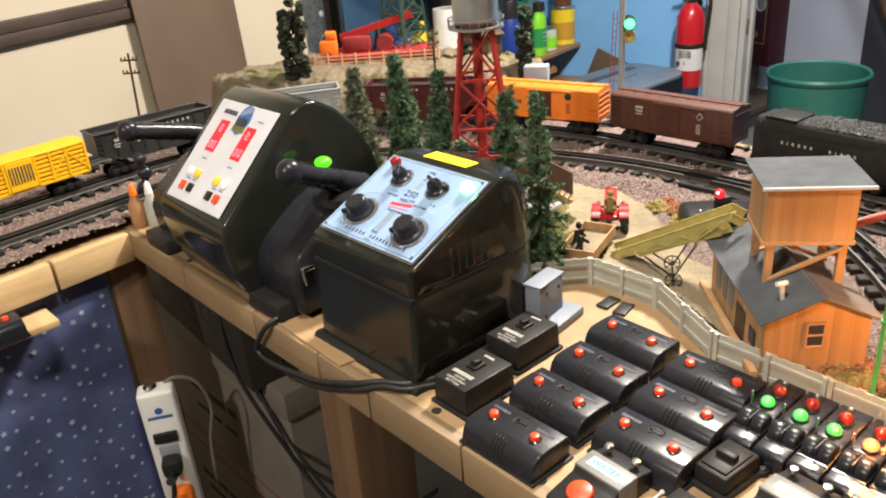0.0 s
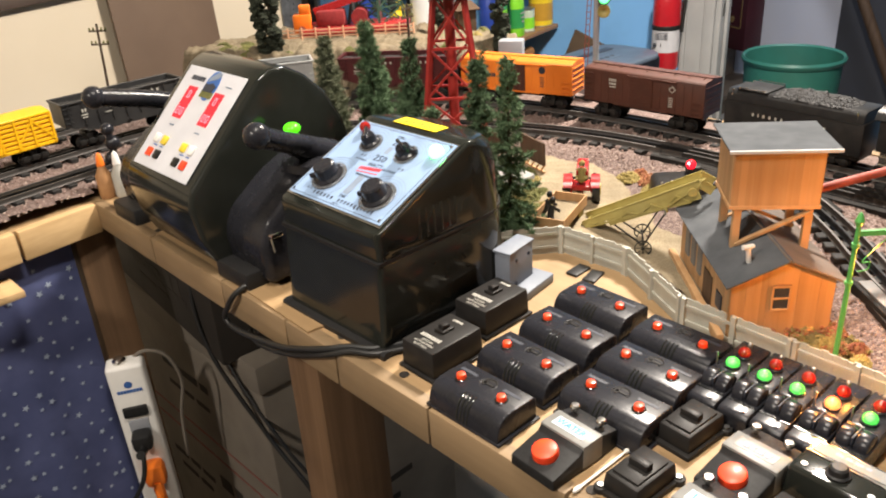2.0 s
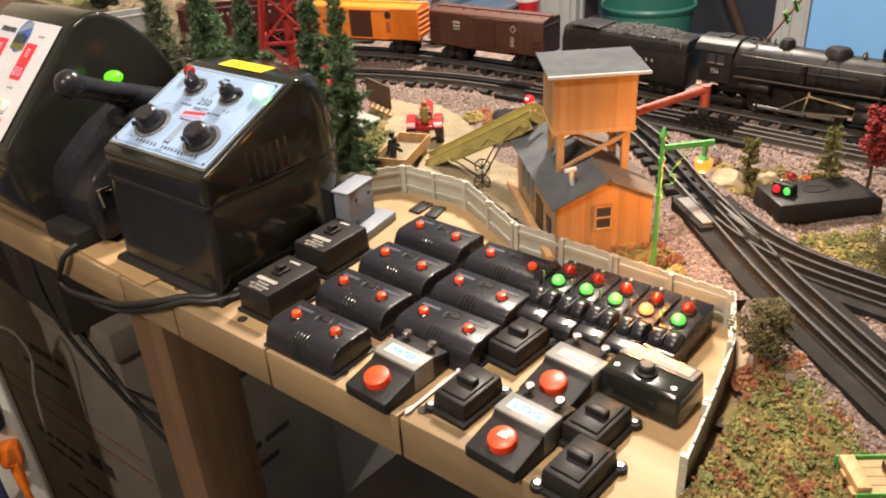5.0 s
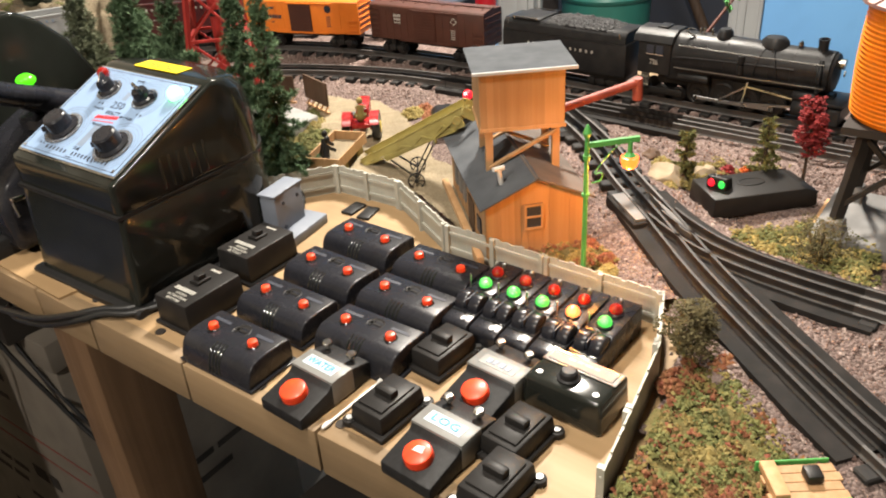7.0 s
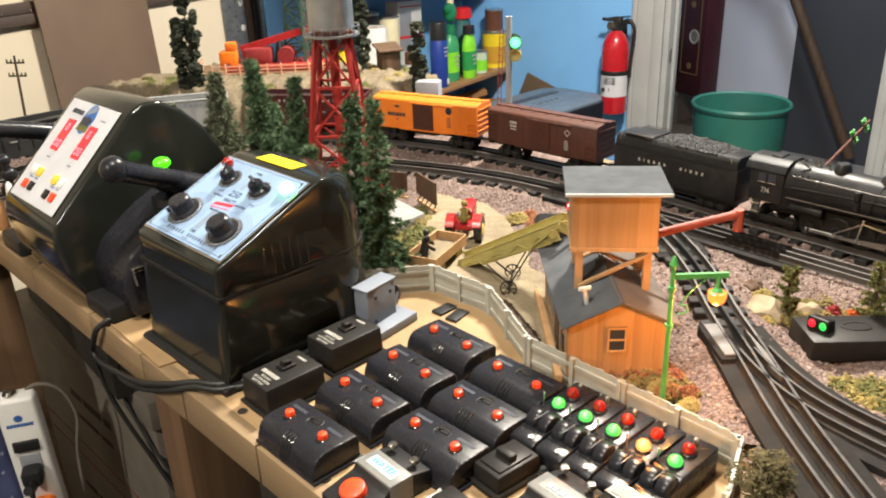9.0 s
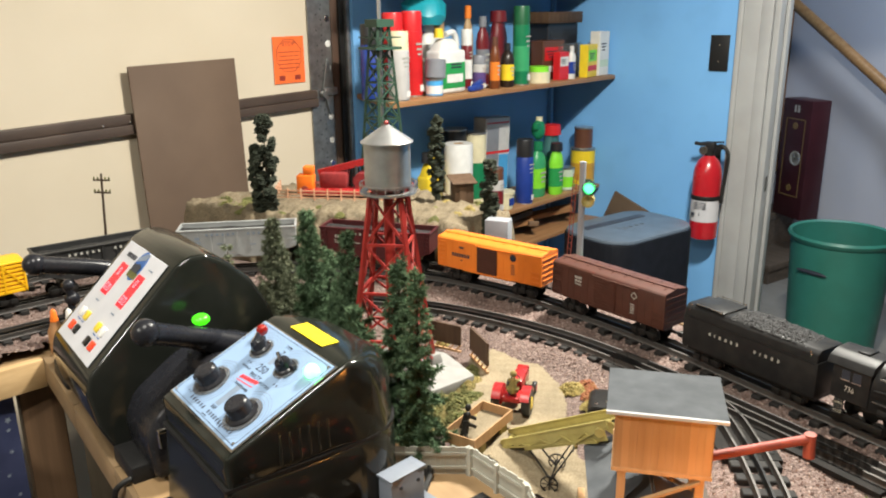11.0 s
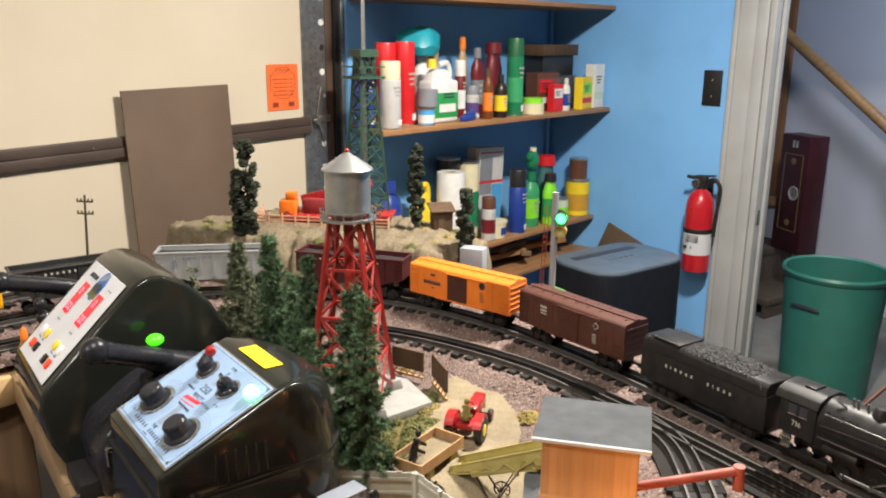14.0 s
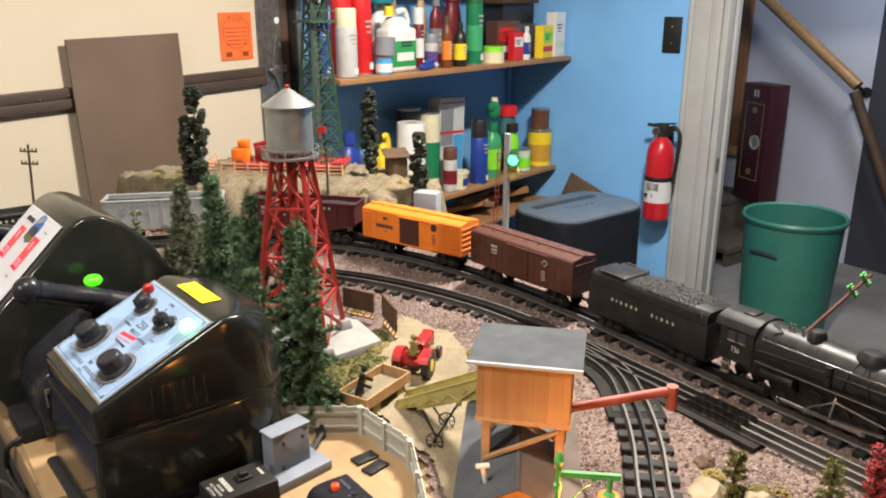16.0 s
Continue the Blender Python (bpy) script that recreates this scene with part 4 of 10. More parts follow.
# ---- the small transformer ----
def rounded_loft(profile, half, length, radius, keep, bevel):
    """Cross-sections (x, z) set side by side along y, with the two rear upright edges rounded off."""
    mx, mz = sum(p[0] for p in profile) / len(profile), sum(p[1] for p in profile) / len(profile)
    yy = [half - bevel * (1 - math.cos(math.pi / 2 * k / 4)) for k in range(5)]
    inset = [bevel * (1 - math.sin(math.pi / 2 * k / 4)) for k in range(5)]
    flat = half - radius
    more = [flat + (half - bevel - flat) * (1 - k / 8) for k in range(1, 9)]
    side = list(zip(yy, inset)) + [(y, 0.0) for y in more]
    sections = side + [(-y, q) for y, q in side[::-1]]
    bm = bmesh.new()
    rings = []
    for y, q in sections:
        over = max(0.0, abs(y) - flat)
        rear = length - radius + math.sqrt(max(0.0, radius * radius - over * over))
        ring = []
        for x, z in profile:
            x1 = x if x <= keep else keep + (x - keep) * (rear - keep) / (length - keep)
            d = math.hypot(x - mx, z - mz)
            ring.append(bm.verts.new((x1 - (x - mx) / d * q, y, z - (z - mz) / d * q)))
        rings.append(ring)
    n = len(profile)
    for a, b in zip(rings, rings[1:]):
        for k in range(n):
            bm.faces.new((a[k], a[(k + 1) % n], b[(k + 1) % n], b[k]))
    bm.faces.new(rings[0][::-1])
    bm.faces.new(rings[-1])
    bmesh.ops.recalc_face_normals(bm, faces=bm.faces)
    return bm


def dense(profile, step=0.012):
    """The profile with points added on its long edges."""
    out = []
    for (ax, az), (bx, bz) in zip(profile, profile[1:] + profile[:1]):
        k = max(1, int(math.hypot(bx - ax, bz - az) / step))
        out += [(ax + (bx - ax) * q / k, az + (bz - az) * q / k) for q in range(k)]
    return out


zt = thing("dial_transformer", pose(0.503, 0.721, ZB, 0, 0, 3.0), "glossy black bakelite transformer with pale blue dial plate", "transformer")
W2, ZL = 0.089, 0.237
part("base_flange", rounded_loft(dense([(-0.008, 0.0), (0.241, 0.0), (0.241, 0.006), (0.238, 0.008), (-0.005, 0.008), (-0.008, 0.006)]), W2 + 0.007, 0.241, 0.075, 0.10, 0.002), M_SATIN, zt)
part("lower_case", rounded_loft(dense([(0.0, 0.008), (ZL, 0.008), (ZL - 0.003, 0.104), (ZL - 0.006, 0.107), (0.009, 0.107), (0.006, 0.104)]), W2, ZL, 0.072, 0.10, 0.006), M_GLOSS, zt)
part("seam_bead", rounded_loft(dense([(0.004, 0.1055), (ZL - 0.001, 0.1055), (ZL - 0.001, 0.1095), (0.004, 0.1095)]), W2 - 0.0005, ZL, 0.072, 0.10, 0.002), M_SATIN, zt)
part("upper_case", rounded_loft(dense([(0.0075, 0.108), (ZL - 0.005, 0.108), (ZL - 0.012, 0.165), (ZL - 0.022, 0.186), (ZL - 0.038, 0.197), (ZL - 0.056, 0.2015), (0.152, 0.2035), (0.144, 0.2020), (0.008, 0.1415), (0.006, 0.137)]), W2 - 0.001, ZL, 0.070, 0.145, 0.006), M_GLOSS, zt)
SL = math.degrees(math.atan2(0.060, 0.134))
PLM = Matrix.Translation((0.0765, 0, 0.1732)) @ Matrix.Rotation(radians(-SL), 4, "Y") @ Matrix.Rotation(radians(-90), 4, "Z") @ Matrix.Scale(0.92, 4)  # x to the right, y up the plate
part("plate_rim", box(0.182, 0.146, 0.0014, PLM @ pose(0, 0, 0.0002), 0.0006, 1), M_CHROME, zt, "bright metal rim")
dp = part("dial_plate", box(0.177, 0.141, 0.0016, PLM @ pose(0, 0, 0.0009), 0.0005, 1), M_PLATE, zt, "pale blue printed dial plate")
for a, b, c, d in ((0, 0.067, 0.169, 0.0006), (0, -0.067, 0.169, 0.0006), (-0.0845, 0, 0.0006, 0.134), (0.0845, 0, 0.0006, 0.134)):
    part("printed_line", box(c, d, 0.0004, PLM @ pose(a, b, 0.0018)), M_INK, dp)
KNOBS = ((-0.048, -0.031, 0.0150), (0.050, -0.036, 0.0150), (-0.037, 0.037, 0.0100), (0.031, 0.035, 0.0100))
for n, (kx, ky, kr) in enumerate(KNOBS):
    for q in range(4):
        rr = kr + 0.0075 + 0.0042 * q
        arc = bm_new()
        for k in range(26):
            a0 = radians((-70 if kr > 0.012 else -60) + 205 * k / 26)
            add_bm(arc, box(rr * radians(205 / 26) * 1.05, 0.0005, 0.0003, PLM @ pose(kx + rr * math.cos(a0), ky + rr * math.sin(a0), 0.0018, 0, 0, math.degrees(a0) + 90)))
        part("printed_scale", arc, M_GREYINK, dp)
part("word", letters("THE", 0.0068, PLM @ pose(0.0, -0.0515, 0.0018)), M_INK, dp)
part("word", letters("60 CYCLES", 0.0048, PLM @ pose(0.030, 0.0035, 0.0018)), M_INK, dp)
part("word", letters("110 VOLTS", 0.0044, PLM @ pose(-0.027, 0.0085, 0.0018)), M_INK, dp)
part("word", letters("TRANSFORMER", 0.0048, PLM @ pose(0.002, -0.0140, 0.0018)), M_INK, dp)
part("word", letters("250", 0.0150, PLM @ pose(0.000, 0.0175, 0.0018)), M_INK, dp)
part("word", letters("WATT", 0.0090, PLM @ pose(0.003, 0.0055, 0.0018)), M_INK, dp)
part("word", letters("TYPE", 0.0064, PLM @ pose(0.000, 0.058, 0.0018)), M_INK, dp)
part("word", letters("Z", 0.0120, PLM @ pose(0.000, 0.047, 0.0018)), M_INK, dp)
for k in range(9):
    part("script_stroke", box(0.0030, 0.0062 - 0.0004 * (k % 3), 0.0004, PLM @ pose(-0.016 + 0.0041 * k, -0.0035 + 0.0005 * k, 0.0018, 0, 0, -20)), M_REDINK, dp, "red script stroke")
part("script_underline", box(0.036, 0.0012, 0.0004, PLM @ pose(0.0, -0.0082, 0.0018, 0, 0, 5)), M_REDINK, dp)
for widths, hgt, gap, u, v in (([0.0050] * 6, 0.0068, 0.0018, -0.030, -0.0590), ([0.0046] * 11, 0.0068, 0.0016, 0.032, -0.0590), 
                               ([0.020], 0.0014, 0.002, 0.0, -0.0645), ([0.003, 0.003], 0.004, 0.003, -0.060, -0.056), ([0.003, 0.003], 0.004, 0.003, 0.037, -0.062), ([0.003, 0.003], 0.004, 0.003, -0.030, 0.016), ([0.003, 0.003], 0.004, 0.003, 0.044, 0.012)):
    bars("printed_bar", [w_ * 0.55 for w_ in widths], hgt * 0.75, gap + widths[0] * 0.45, PLM @ pose(u, v, 0.0016), M_INK, dp)
part("printed_band", box(0.011, 0.034, 0.0003, PLM @ pose(0.0, -0.030, 0.0017)), M_GREYINK, dp)
part("printed_band", box(0.008, 0.013, 0.0003, PLM @ pose(0.0, 0.0335, 0.0017)), M_GREYINK, dp)
for a, b in ((-0.083, 0.065), (0.083, 0.065), (-0.083, -0.065), (0.083, -0.065)):
    part("screw", cyl(0.0019, 0.0014, PLM @ pose(a, b, 0.0015), 10), M_CHROME, zt)
for n, (kx, ky, kr) in enumerate(KNOBS):
    top = 0.022 if kr > 0.012 else 0.016
    kn = part("knob", lathe([(kr * 1.30, 0.0025), (kr * 1.30, 0.005), (kr * 1.12, 0.006), (kr, 0.007), (kr * 0.92, top - 0.002), (kr * 0.80, top), (0, top)], 32, PLM @ pose(kx, ky, 0)), M_BLACK, zt, "black pointer knob")
    a = (205, 195, 135, 20)[n]
    part("pointer", bar(PLM @ Vector((kx, ky, 0.006)), PLM @ Vector((kx + kr * 1.75 * math.cos(radians(a)), ky + kr * 1.75 * math.sin(radians(a)), 0.006)), 0.0045, 0.005), M_BLACK, kn)
    if n > 1:
        part("grip_fin", box(0.0042, kr * 2.1, 0.008, PLM @ pose(kx, ky, top + 0.002, 0, 0, 40 if n == 2 else 70), 0.0012), M_BLACK, kn)
        part("index_line", box(0.0010, kr * 1.9, 0.0005, PLM @ pose(kx, ky, top + 0.0062, 0, 0, 40 if n == 2 else 70)), M_CHROME, kn)
    part("skirt", lathe([(kr * 1.62, 0.0020), (kr * 1.62, 0.0030), (kr * 1.3, 0.0034)], 36, PLM @ pose(kx, ky, 0)), M_GLASSY, zt, "clear knob skirt")
part("pilot_lamp", ball(0.0075, PLM @ pose(-0.066, 0.056, 0.0065), 18, 12), M_LENSR, zt, "red glass pilot lamp")
part("pilot_lamp", ball(0.0095, PLM @ pose(0.073, 0.049, 0.005), 18, 12), M_GREENHOT, zt, "bright green lit pilot lamp")
part("yellow_sticker", box(0.022, 0.073, 0.0006, pose(0.158, 0.003, 0.2037, 0, 1.6, 0)), M_YELLOW, zt, "yellow warning sticker")
for k in range(5):
    part("sticker_line", box(0.0008, 0.054 - 0.008 * (k % 2), 0.0003, pose(0.1515 + 0.003 * k, 0.003, 0.2043 - 0.00008 * k, 0, 1.6, 0)), M_INK, zt)
for k in range(6):
    part("vent_rib", box(0.003, 0.0024, 0.034, pose(0.065 + 0.011 * k, -W2 + 0.0014, 0.132, 0, 0, 0), 0.0008), M_GLOSS, zt)

# ---- the big transformer with handles ----
bt = thing("throttle_transformer", pose(0.510, 1.036, -0.003, 0, 0, 2.6) @ pose(-0.511, -1.049, 0), "large black throttle transformer with handles and a white panel", "transformer")
cons = [(0.470, 0.915), (0.452, 0.955), (0.444, 1.000), (0.450, 1.024), (0.572, 1.143), (0.590, 1.152), (0.612, 1.151), (0.642, 1.134), (0.672, 1.104), (0.696, 1.06), (0.712, 1.00), (0.720, 0.915)]
part("console", prism(cons, 0.186, pose(0, 0.956, 0), 0.007, 3), M_GLOSS, bt)
wing = [(0.492, 0.905), (0.486, 0.960), (0.500, 0.990), (0.550, 1.025), (0.590, 1.043), (0.640, 1.040), (0.700, 1.005), (0.740, 0.95), (0.752, 0.905)]
part("side_housing", prism(wing, 0.100, pose(0, 0.868, 0), 0.010, 3), M_BLACK, bt)
part("side_housing", prism(wing, 0.155, pose(0, 1.138, 0), 0.010, 3), M_BLACK, bt)
for y, x1, y1 in ((0.890, 0.494, 0.848), (1.205, 0.450, 1.205)):
    part("handle_hub", lathe([(0.048, 0), (0.046, 0.010), (0.032, 0.016), (0, 0.018)], 28, pose(0.600, y, 1.036)), M_BLACK, bt)
    h = part("throttle_handle", tube(spline([(0.612, y, 1.046), (0.580, (3 * y + y1) / 4, 1.066), (0.540, (y + y1) / 2, 1.084), (x1, y1, 1.108)], 6), 0.0130, 16), M_BLACK, bt)
    part("handle_root", rod((0.620, y, 1.040), (0.552, (y + y1) / 2 * 0.6 + y * 0.4, 1.078), 0.021, 18, 0.0135), M_BLACK, h)
    part("grip_end", ball(0.0160, pose(x1, y1, 1.108), 20, 14), M_BLACK, h)
part("pilot_jewel", ball(0.0112, pose(0.579, 0.908, 1.084), 18, 12, (1, 1.0, 0.66)), M_GREENLIT, bt, "lit green jewel")
for x, y in ((0.497, 0.932), (0.497, 1.258), (0.71, 0.93), (0.71, 1.285)):
    part("foot", box(0.066, 0.078, 0.026, pose(x + 0.004, y - 0.005, ZB + 0.016), 0.004), M_SATIN, bt)
PN = Vector((0.572 - 0.450, 0, 1.143 - 1.024))
ang = math.degrees(math.atan2(PN.z, PN.x))
PM = Matrix.Translation((0.511, 1.049, 1.0845)) @ Matrix.Rotation(radians(-ang), 4, "Y") @ Matrix.Rotation(radians(-90), 4, "Z")
pw, ph = 0.150, 0.158
wp = part("front_panel", box(pw, ph, 0.0012, PM @ pose(0, 0, 0.0012), 0.0004, 1), M_PAPER, bt, "white printed panel")
for s in (-1, 1):
    d = part("display", box(0.024, 0.050, 0.0014, PM @ pose(s * 0.035, 0.024, 0.0022), 0.0005, 1), M_DISPLAY, wp, "lit red display")
    dg = bm_new()
    for v in (0.012, -0.014):
        for q in ((-1, 1) if v < 0 else (0,)):
            add_bm(dg, joined(box(0.0012, 0.011, 0.0004, PM @ pose(s * 0.035 + q * 0.005 - 0.002, 0.024 + v, 0.0031)), box(0.0012, 0.011, 0.0004, PM @ pose(s * 0.035 + q * 0.005 + 0.003, 0.024 + v, 0.0031)), box(0.005, 0.0012, 0.0004, PM @ pose(s * 0.035 + q * 0.005, 0.029 + v, 0.0031)), box(0.005, 0.0012, 0.0004, PM @ pose(s * 0.035 + q * 0.005, 0.019 + v, 0.0031))))
    part("digit", dg, M_DIGIT, d)
    for (a, b, mm, lab) in ((0.0, 0.0, 0, ""), (1, 0, 1, ""), (0, 1, 2, ""), (1, 1, 3, "")):
        mats = (M_WHITE, M_YBTN, M_REDBTN, M_TRUCKM) if s < 0 else (M_YBTN, M_WHITE, M_TRUCKM, M_REDBTN)
        part("panel_button", box(0.013, 0.013, 0.004, PM @ pose(s * 0.037 + (a - 0.5) * 0.021, -0.036 - b * 0.022, 0.003), 0.0015), mats[mm], wp)
    part("print", strokes([0.012], 0.002, 0.001, PM @ pose(s * 0.035, -0.012, 0.0018)), M_GREYINK, wp)
    part("print", strokes([0.011, 0.009], 0.0016, 0.006, PM @ pose(s * 0.037, -0.046, 0.0018)), M_BLUEINK, wp)
part("maker_print", strokes([0.007, 0.005, 0.006, 0.006, 0.006], 0.007, 0.0012, PM @ pose(-0.036, 0.062, 0.0018)), M_INK, wp)
part("picture", joined(cyl(0.019, 0.0006, PM @ pose(0.004, 0.056, 0.0018) @ Matrix.Diagonal((0.85, 1.2, 1, 1)), 28)), M_BLUEINK, wp, "small oval picture of a train")
part("picture_smoke", slab([(-0.012, 0.004), (0.010, 0.012), (0.013, 0.020), (0.002, 0.021), (-0.011, 0.012)], 0, 0.0004, PM @ pose(0.004, 0.056, 0.0024)), M_GREYINK, wp)
part("picture_ground", box(0.030, 0.010, 0.0004, PM @ pose(0.004, 0.042, 0.0026)), M_TUFT, wp, "green printed ground")
part("picture_engine", slab([(-0.013, -0.008), (0.011, -0.008), (0.013, 0.002), (0.004, 0.006), (-0.006, 0.003), (-0.013, 0.004)], 0, 0.0004, PM @ pose(0.004, 0.054, 0.0031)), M_INK, wp, "dark printed engine")
part("print", strokes([0.014], 0.002, 0.001, PM @ pose(0.046, 0.060, 0.0018)), M_GREYINK, wp)
part("latch", joined(box(0.018, 0.008, 0.006, pose(0.505, 0.862, 0.975), 0.002), rod((0.498, 0.862, 0.972), (0.498, 0.858, 0.955), 0.002)), M_CHROME, bt, "small metal switch")

# ---- ground, tracks ----
ZR = 0.932  # rail tops
RIDE = 0.009  # how much higher the freight cars ride on their trucks
OUTER = spline([(1.266, -0.85, 0), (1.266, -0.3, 0), (1.266, 0.26, 0), (1.268, 0.41, 0), (1.272, 0.55, 0), (1.276, 0.68, 0), (1.273, 0.80, 0), (1.264, 0.91, 0), (1.247, 1.02, 0), (1.212, 1.14, 0), (1.168, 1.24, 0), (1.088, 1.355, 0), (1.0, 1.440, 0), (0.92, 1.500, 0), (0.83, 1.545, 0), (0.74, 1.571, 0), (0.62, 1.577, 0), (0.48, 1.564, 0), (0.30, 1.538, 0), (-0.20, 1.466, 0), (-1.5, 1.279, 0)], 14)
INNER = spline([(1.180, -0.85, 0), (1.180, -0.3, 0), (1.180, 0.20, 0), (1.184, 0.45, 0), (1.184, 0.65, 0), (1.172, 0.80, 0), (1.150, 0.90, 0), (1.114, 1.00, 0), (1.068, 1.09, 0), (0.985, 1.205, 0), (0.90, 1.295, 0), (0.80, 1.374, 0), (0.70, 1.420, 0), (0.58, 1.438, 0), (0.46, 1.427, 0), (0.30, 1.404, 0), (-0.20, 1.332, 0), (-1.5, 1.145, 0)], 14)
BRANCH = spline([(1.184, 0.66, 0), (1.165, 0.55, 0), (1.114, 0.470, 0), (1.050, 0.394, 0), (0.980, 0.325, 0), (0.910, 0.250, 0), (0.840, 0.178, 0), (0.783, 0.112, 0), (0.732, 0.049, 0), (0.690, -0.005, 0), (0.63, -0.09, 0), (0.57, -0.19, 0), (0.50, -0.32, 0)], 14)
SIDING = spline([(0.960, 0.303, 0), (0.915, 0.245, 0), (0.886, 0.195, 0), (0.871, 0.150, 0), (0.863, 0.098, 0), (0.859, 0.045, 0), (0.856, -0.05, 0), (0.855, -0.20, 0), (0.855, -0.8, 0)], 14)
BACK = spline([(0.90, 1.78, 0), (0.60, 1.735, 0), (0.30, 1.690, 0), (-0.20, 1.618, 0), (-1.5, 1.431, 0)], 14)
LINES = (OUTER, INNER, BRANCH, SIDING, BACK)


def along(line, s):
    """The place and heading at a length s along a line."""
    for a, b in zip(line, line[1:]):
        d = (b - a).length
        if s <= d:
            return a + (b - a) * (s / d), (b - a).normalized()
        s -= d
    return line[-1], (line[-1] - line[-2]).normalized()


def line_length(line):
    return sum((b - a).length for a, b in zip(line, line[1:]))


SAMPLES = np.array([(*along(l, 0.012 * k)[0],) for l in LINES for k in range(int(line_length(l) / 0.012))])[:, :2]


def near_track(x, y):
    """The distance of points to the nearest track centre."""
    out = np.full(x.shape, 9.0)
    for k in range(0, len(SAMPLES), 8):
        for sx, sy in SAMPLES[k:k + 8]:
            np.minimum(out, (x - sx) ** 2 + (y - sy) ** 2, out)
    return np.sqrt(out)


def inside(poly, x, y):
    ok = np.zeros(x.shape, bool)
    for (ax, ay), (bx, by) in zip(poly, poly[1:] + poly[:1]):
        hit = ((ay > y) != (by > y)) & (x < (bx - ax) * (y - ay) / (by - ay + 1e-12) + ax)
        ok ^= hit
    return ok


def patch(name, poly, step, height, material, label, category, kind, edge=0.0, seed=0.0):
    """A bumpy sheet over a plan outline; height(x, y) gives its z; its rim is uneven by edge."""
    xs_ = np.arange(min(p[0] for p in poly), max(p[0] for p in poly) + step, step)
    ys_ = np.arange(min(p[1] for p in poly), max(p[1] for p in poly) + step, step)
    gx, gy = np.meshgrid(xs_, ys_, indexing="ij")
    wob = np.sin(gx * 61 + seed) * np.cos(gy * 53 - seed) * edge
    ok = inside(poly, gx + wob, gy + np.sin(gx * 47 + gy * 39 + seed) * edge)
    z = height(gx, gy)
    index = -np.ones(gx.shape, int)
    cell = ok[:-1, :-1] & ok[1:, :-1] & ok[1:, 1:] & ok[:-1, 1:]
    used = np.zeros(gx.shape, bool)
    used[:-1, :-1] |= cell
    used[1:, :-1] |= cell
    used[1:, 1:] |= cell
    used[:-1, 1:] |= cell
    index[used] = np.arange(used.sum())
    vs = np.stack([gx[used], gy[used], z[used]], -1)
    i, j = np.nonzero(cell)
    fs = np.stack([index[i, j], index[i + 1, j], index[i + 1, j + 1], index[i, j + 1]], -1)
    me = bpy.data.meshes.new(name)
    me.from_pydata(vs.tolist(), [], fs.tolist())
    me.materials.append(material)
    for p in me.polygons:
        p.use_smooth = True
    return tagged(new(name, me), label, category, kind=kind)


def wave(x, y, f, s=0.0):
    return np.sin(x * f + s) * np.cos(y * f * 1.13 - s * 0.7) + 0.5 * np.sin(x * f * 2.3 - s) * np.sin(y * f * 2.1 + s)


def ground_z(x, y):
    d = near_track(x, y)
    bed = np.clip((0.085 - d) / 0.045, 0, 1)
    return 0.9015 + 0.0025 * wave(x, y, 31) + 0.0012 * wave(x, y, 90, 2) + bed * (0.0155 + 0.0012 * wave(x, y, 160, 1))


TABLE = [(-1.55, 1.045), (0.452, 1.366), (0.55, 1.380), (0.77, 1.36), (0.80, 0.70), (0.835, 0.655), (0.838, 0.552), (0.785, 0.440), (0.782, 0.190), (0.715, 0.150), (0.60, 0.136), (0.47, 0.130), (0.47, -0.88), (1.42, -0.88), (1.42, 0.92), (1.51, 1.00), (1.52, 1.22), (1.47, 1.45), (1.44, 1.66), (1.34, 1.84), (1.14, 1.93), (0.84, 1.93), (0.80, 1.86), (-1.55, 1.53)]
patch("layout_ground", TABLE, 0.0105, ground_z, M_BALLAST, "pink-brown ballast ground of the model railway", "ground", "structure")
SANDY = [(0.845, 0.63), (0.86, 0.74), (0.93, 0.83), (0.985, 0.87), (1.02, 0.925), (1.06, 0.91), (1.085, 0.82), (1.06, 0.74), (1.00, 0.66), (0.95, 0.58), (0.93, 0.50), (0.83, 0.40), (0.80, 0.44), (0.848, 0.55)]
patch("sandy_yard", SANDY, 0.0032, lambda x, y: 0.9095 + 0.0015 * wave(x, y, 60, 3) + 0.0006 * wave(x, y, 210, 1), M_SAND, "pale sand yard of the model railway", "sand", "structure", 0.006)
GREEN = [[(0.86, 0.74), (0.93, 0.80), (0.985, 0.85), (0.97, 0.90), (0.90, 0.86), (0.82, 0.82), (0.80, 0.74)],
         [(0.50, 0.122), (0.60, 0.125), (0.70, 0.135), (0.765, 0.165), (0.755, 0.12), (0.69, 0.055), (0.62, -0.02), (0.55, -0.08), (0.48, -0.05)],
         [(0.795, 0.29), (0.835, 0.26), (0.865, 0.32), (0.85, 0.40), (0.80, 0.36)],
         [(0.90, 0.16), (0.95, 0.19), (1.02, 0.12), (0.99, 0.05), (0.91, 0.03), (0.90, 0.10)],
         [(1.02, 0.33), (1.07, 0.30), (1.13, 0.27), (1.14, 0.18), (1.09, 0.17), (1.04, 0.23)],
         [(0.72, 0.86), (0.86, 0.88), (0.93, 1.0), (0.86, 1.16), (0.78, 1.30), (0.70, 1.34), (0.66, 1.0)]]
for n, g in enumerate(GREEN):
    patch("scatter_grass", g, 0.0036, lambda x, y: 0.9085 + 0.003 * wave(x, y, 75, n) + 0.0012 * wave(x, y, 240, 1), M_GRASS, "olive and straw scatter grass on the layout", "grass", "stuff", 0.008, n)

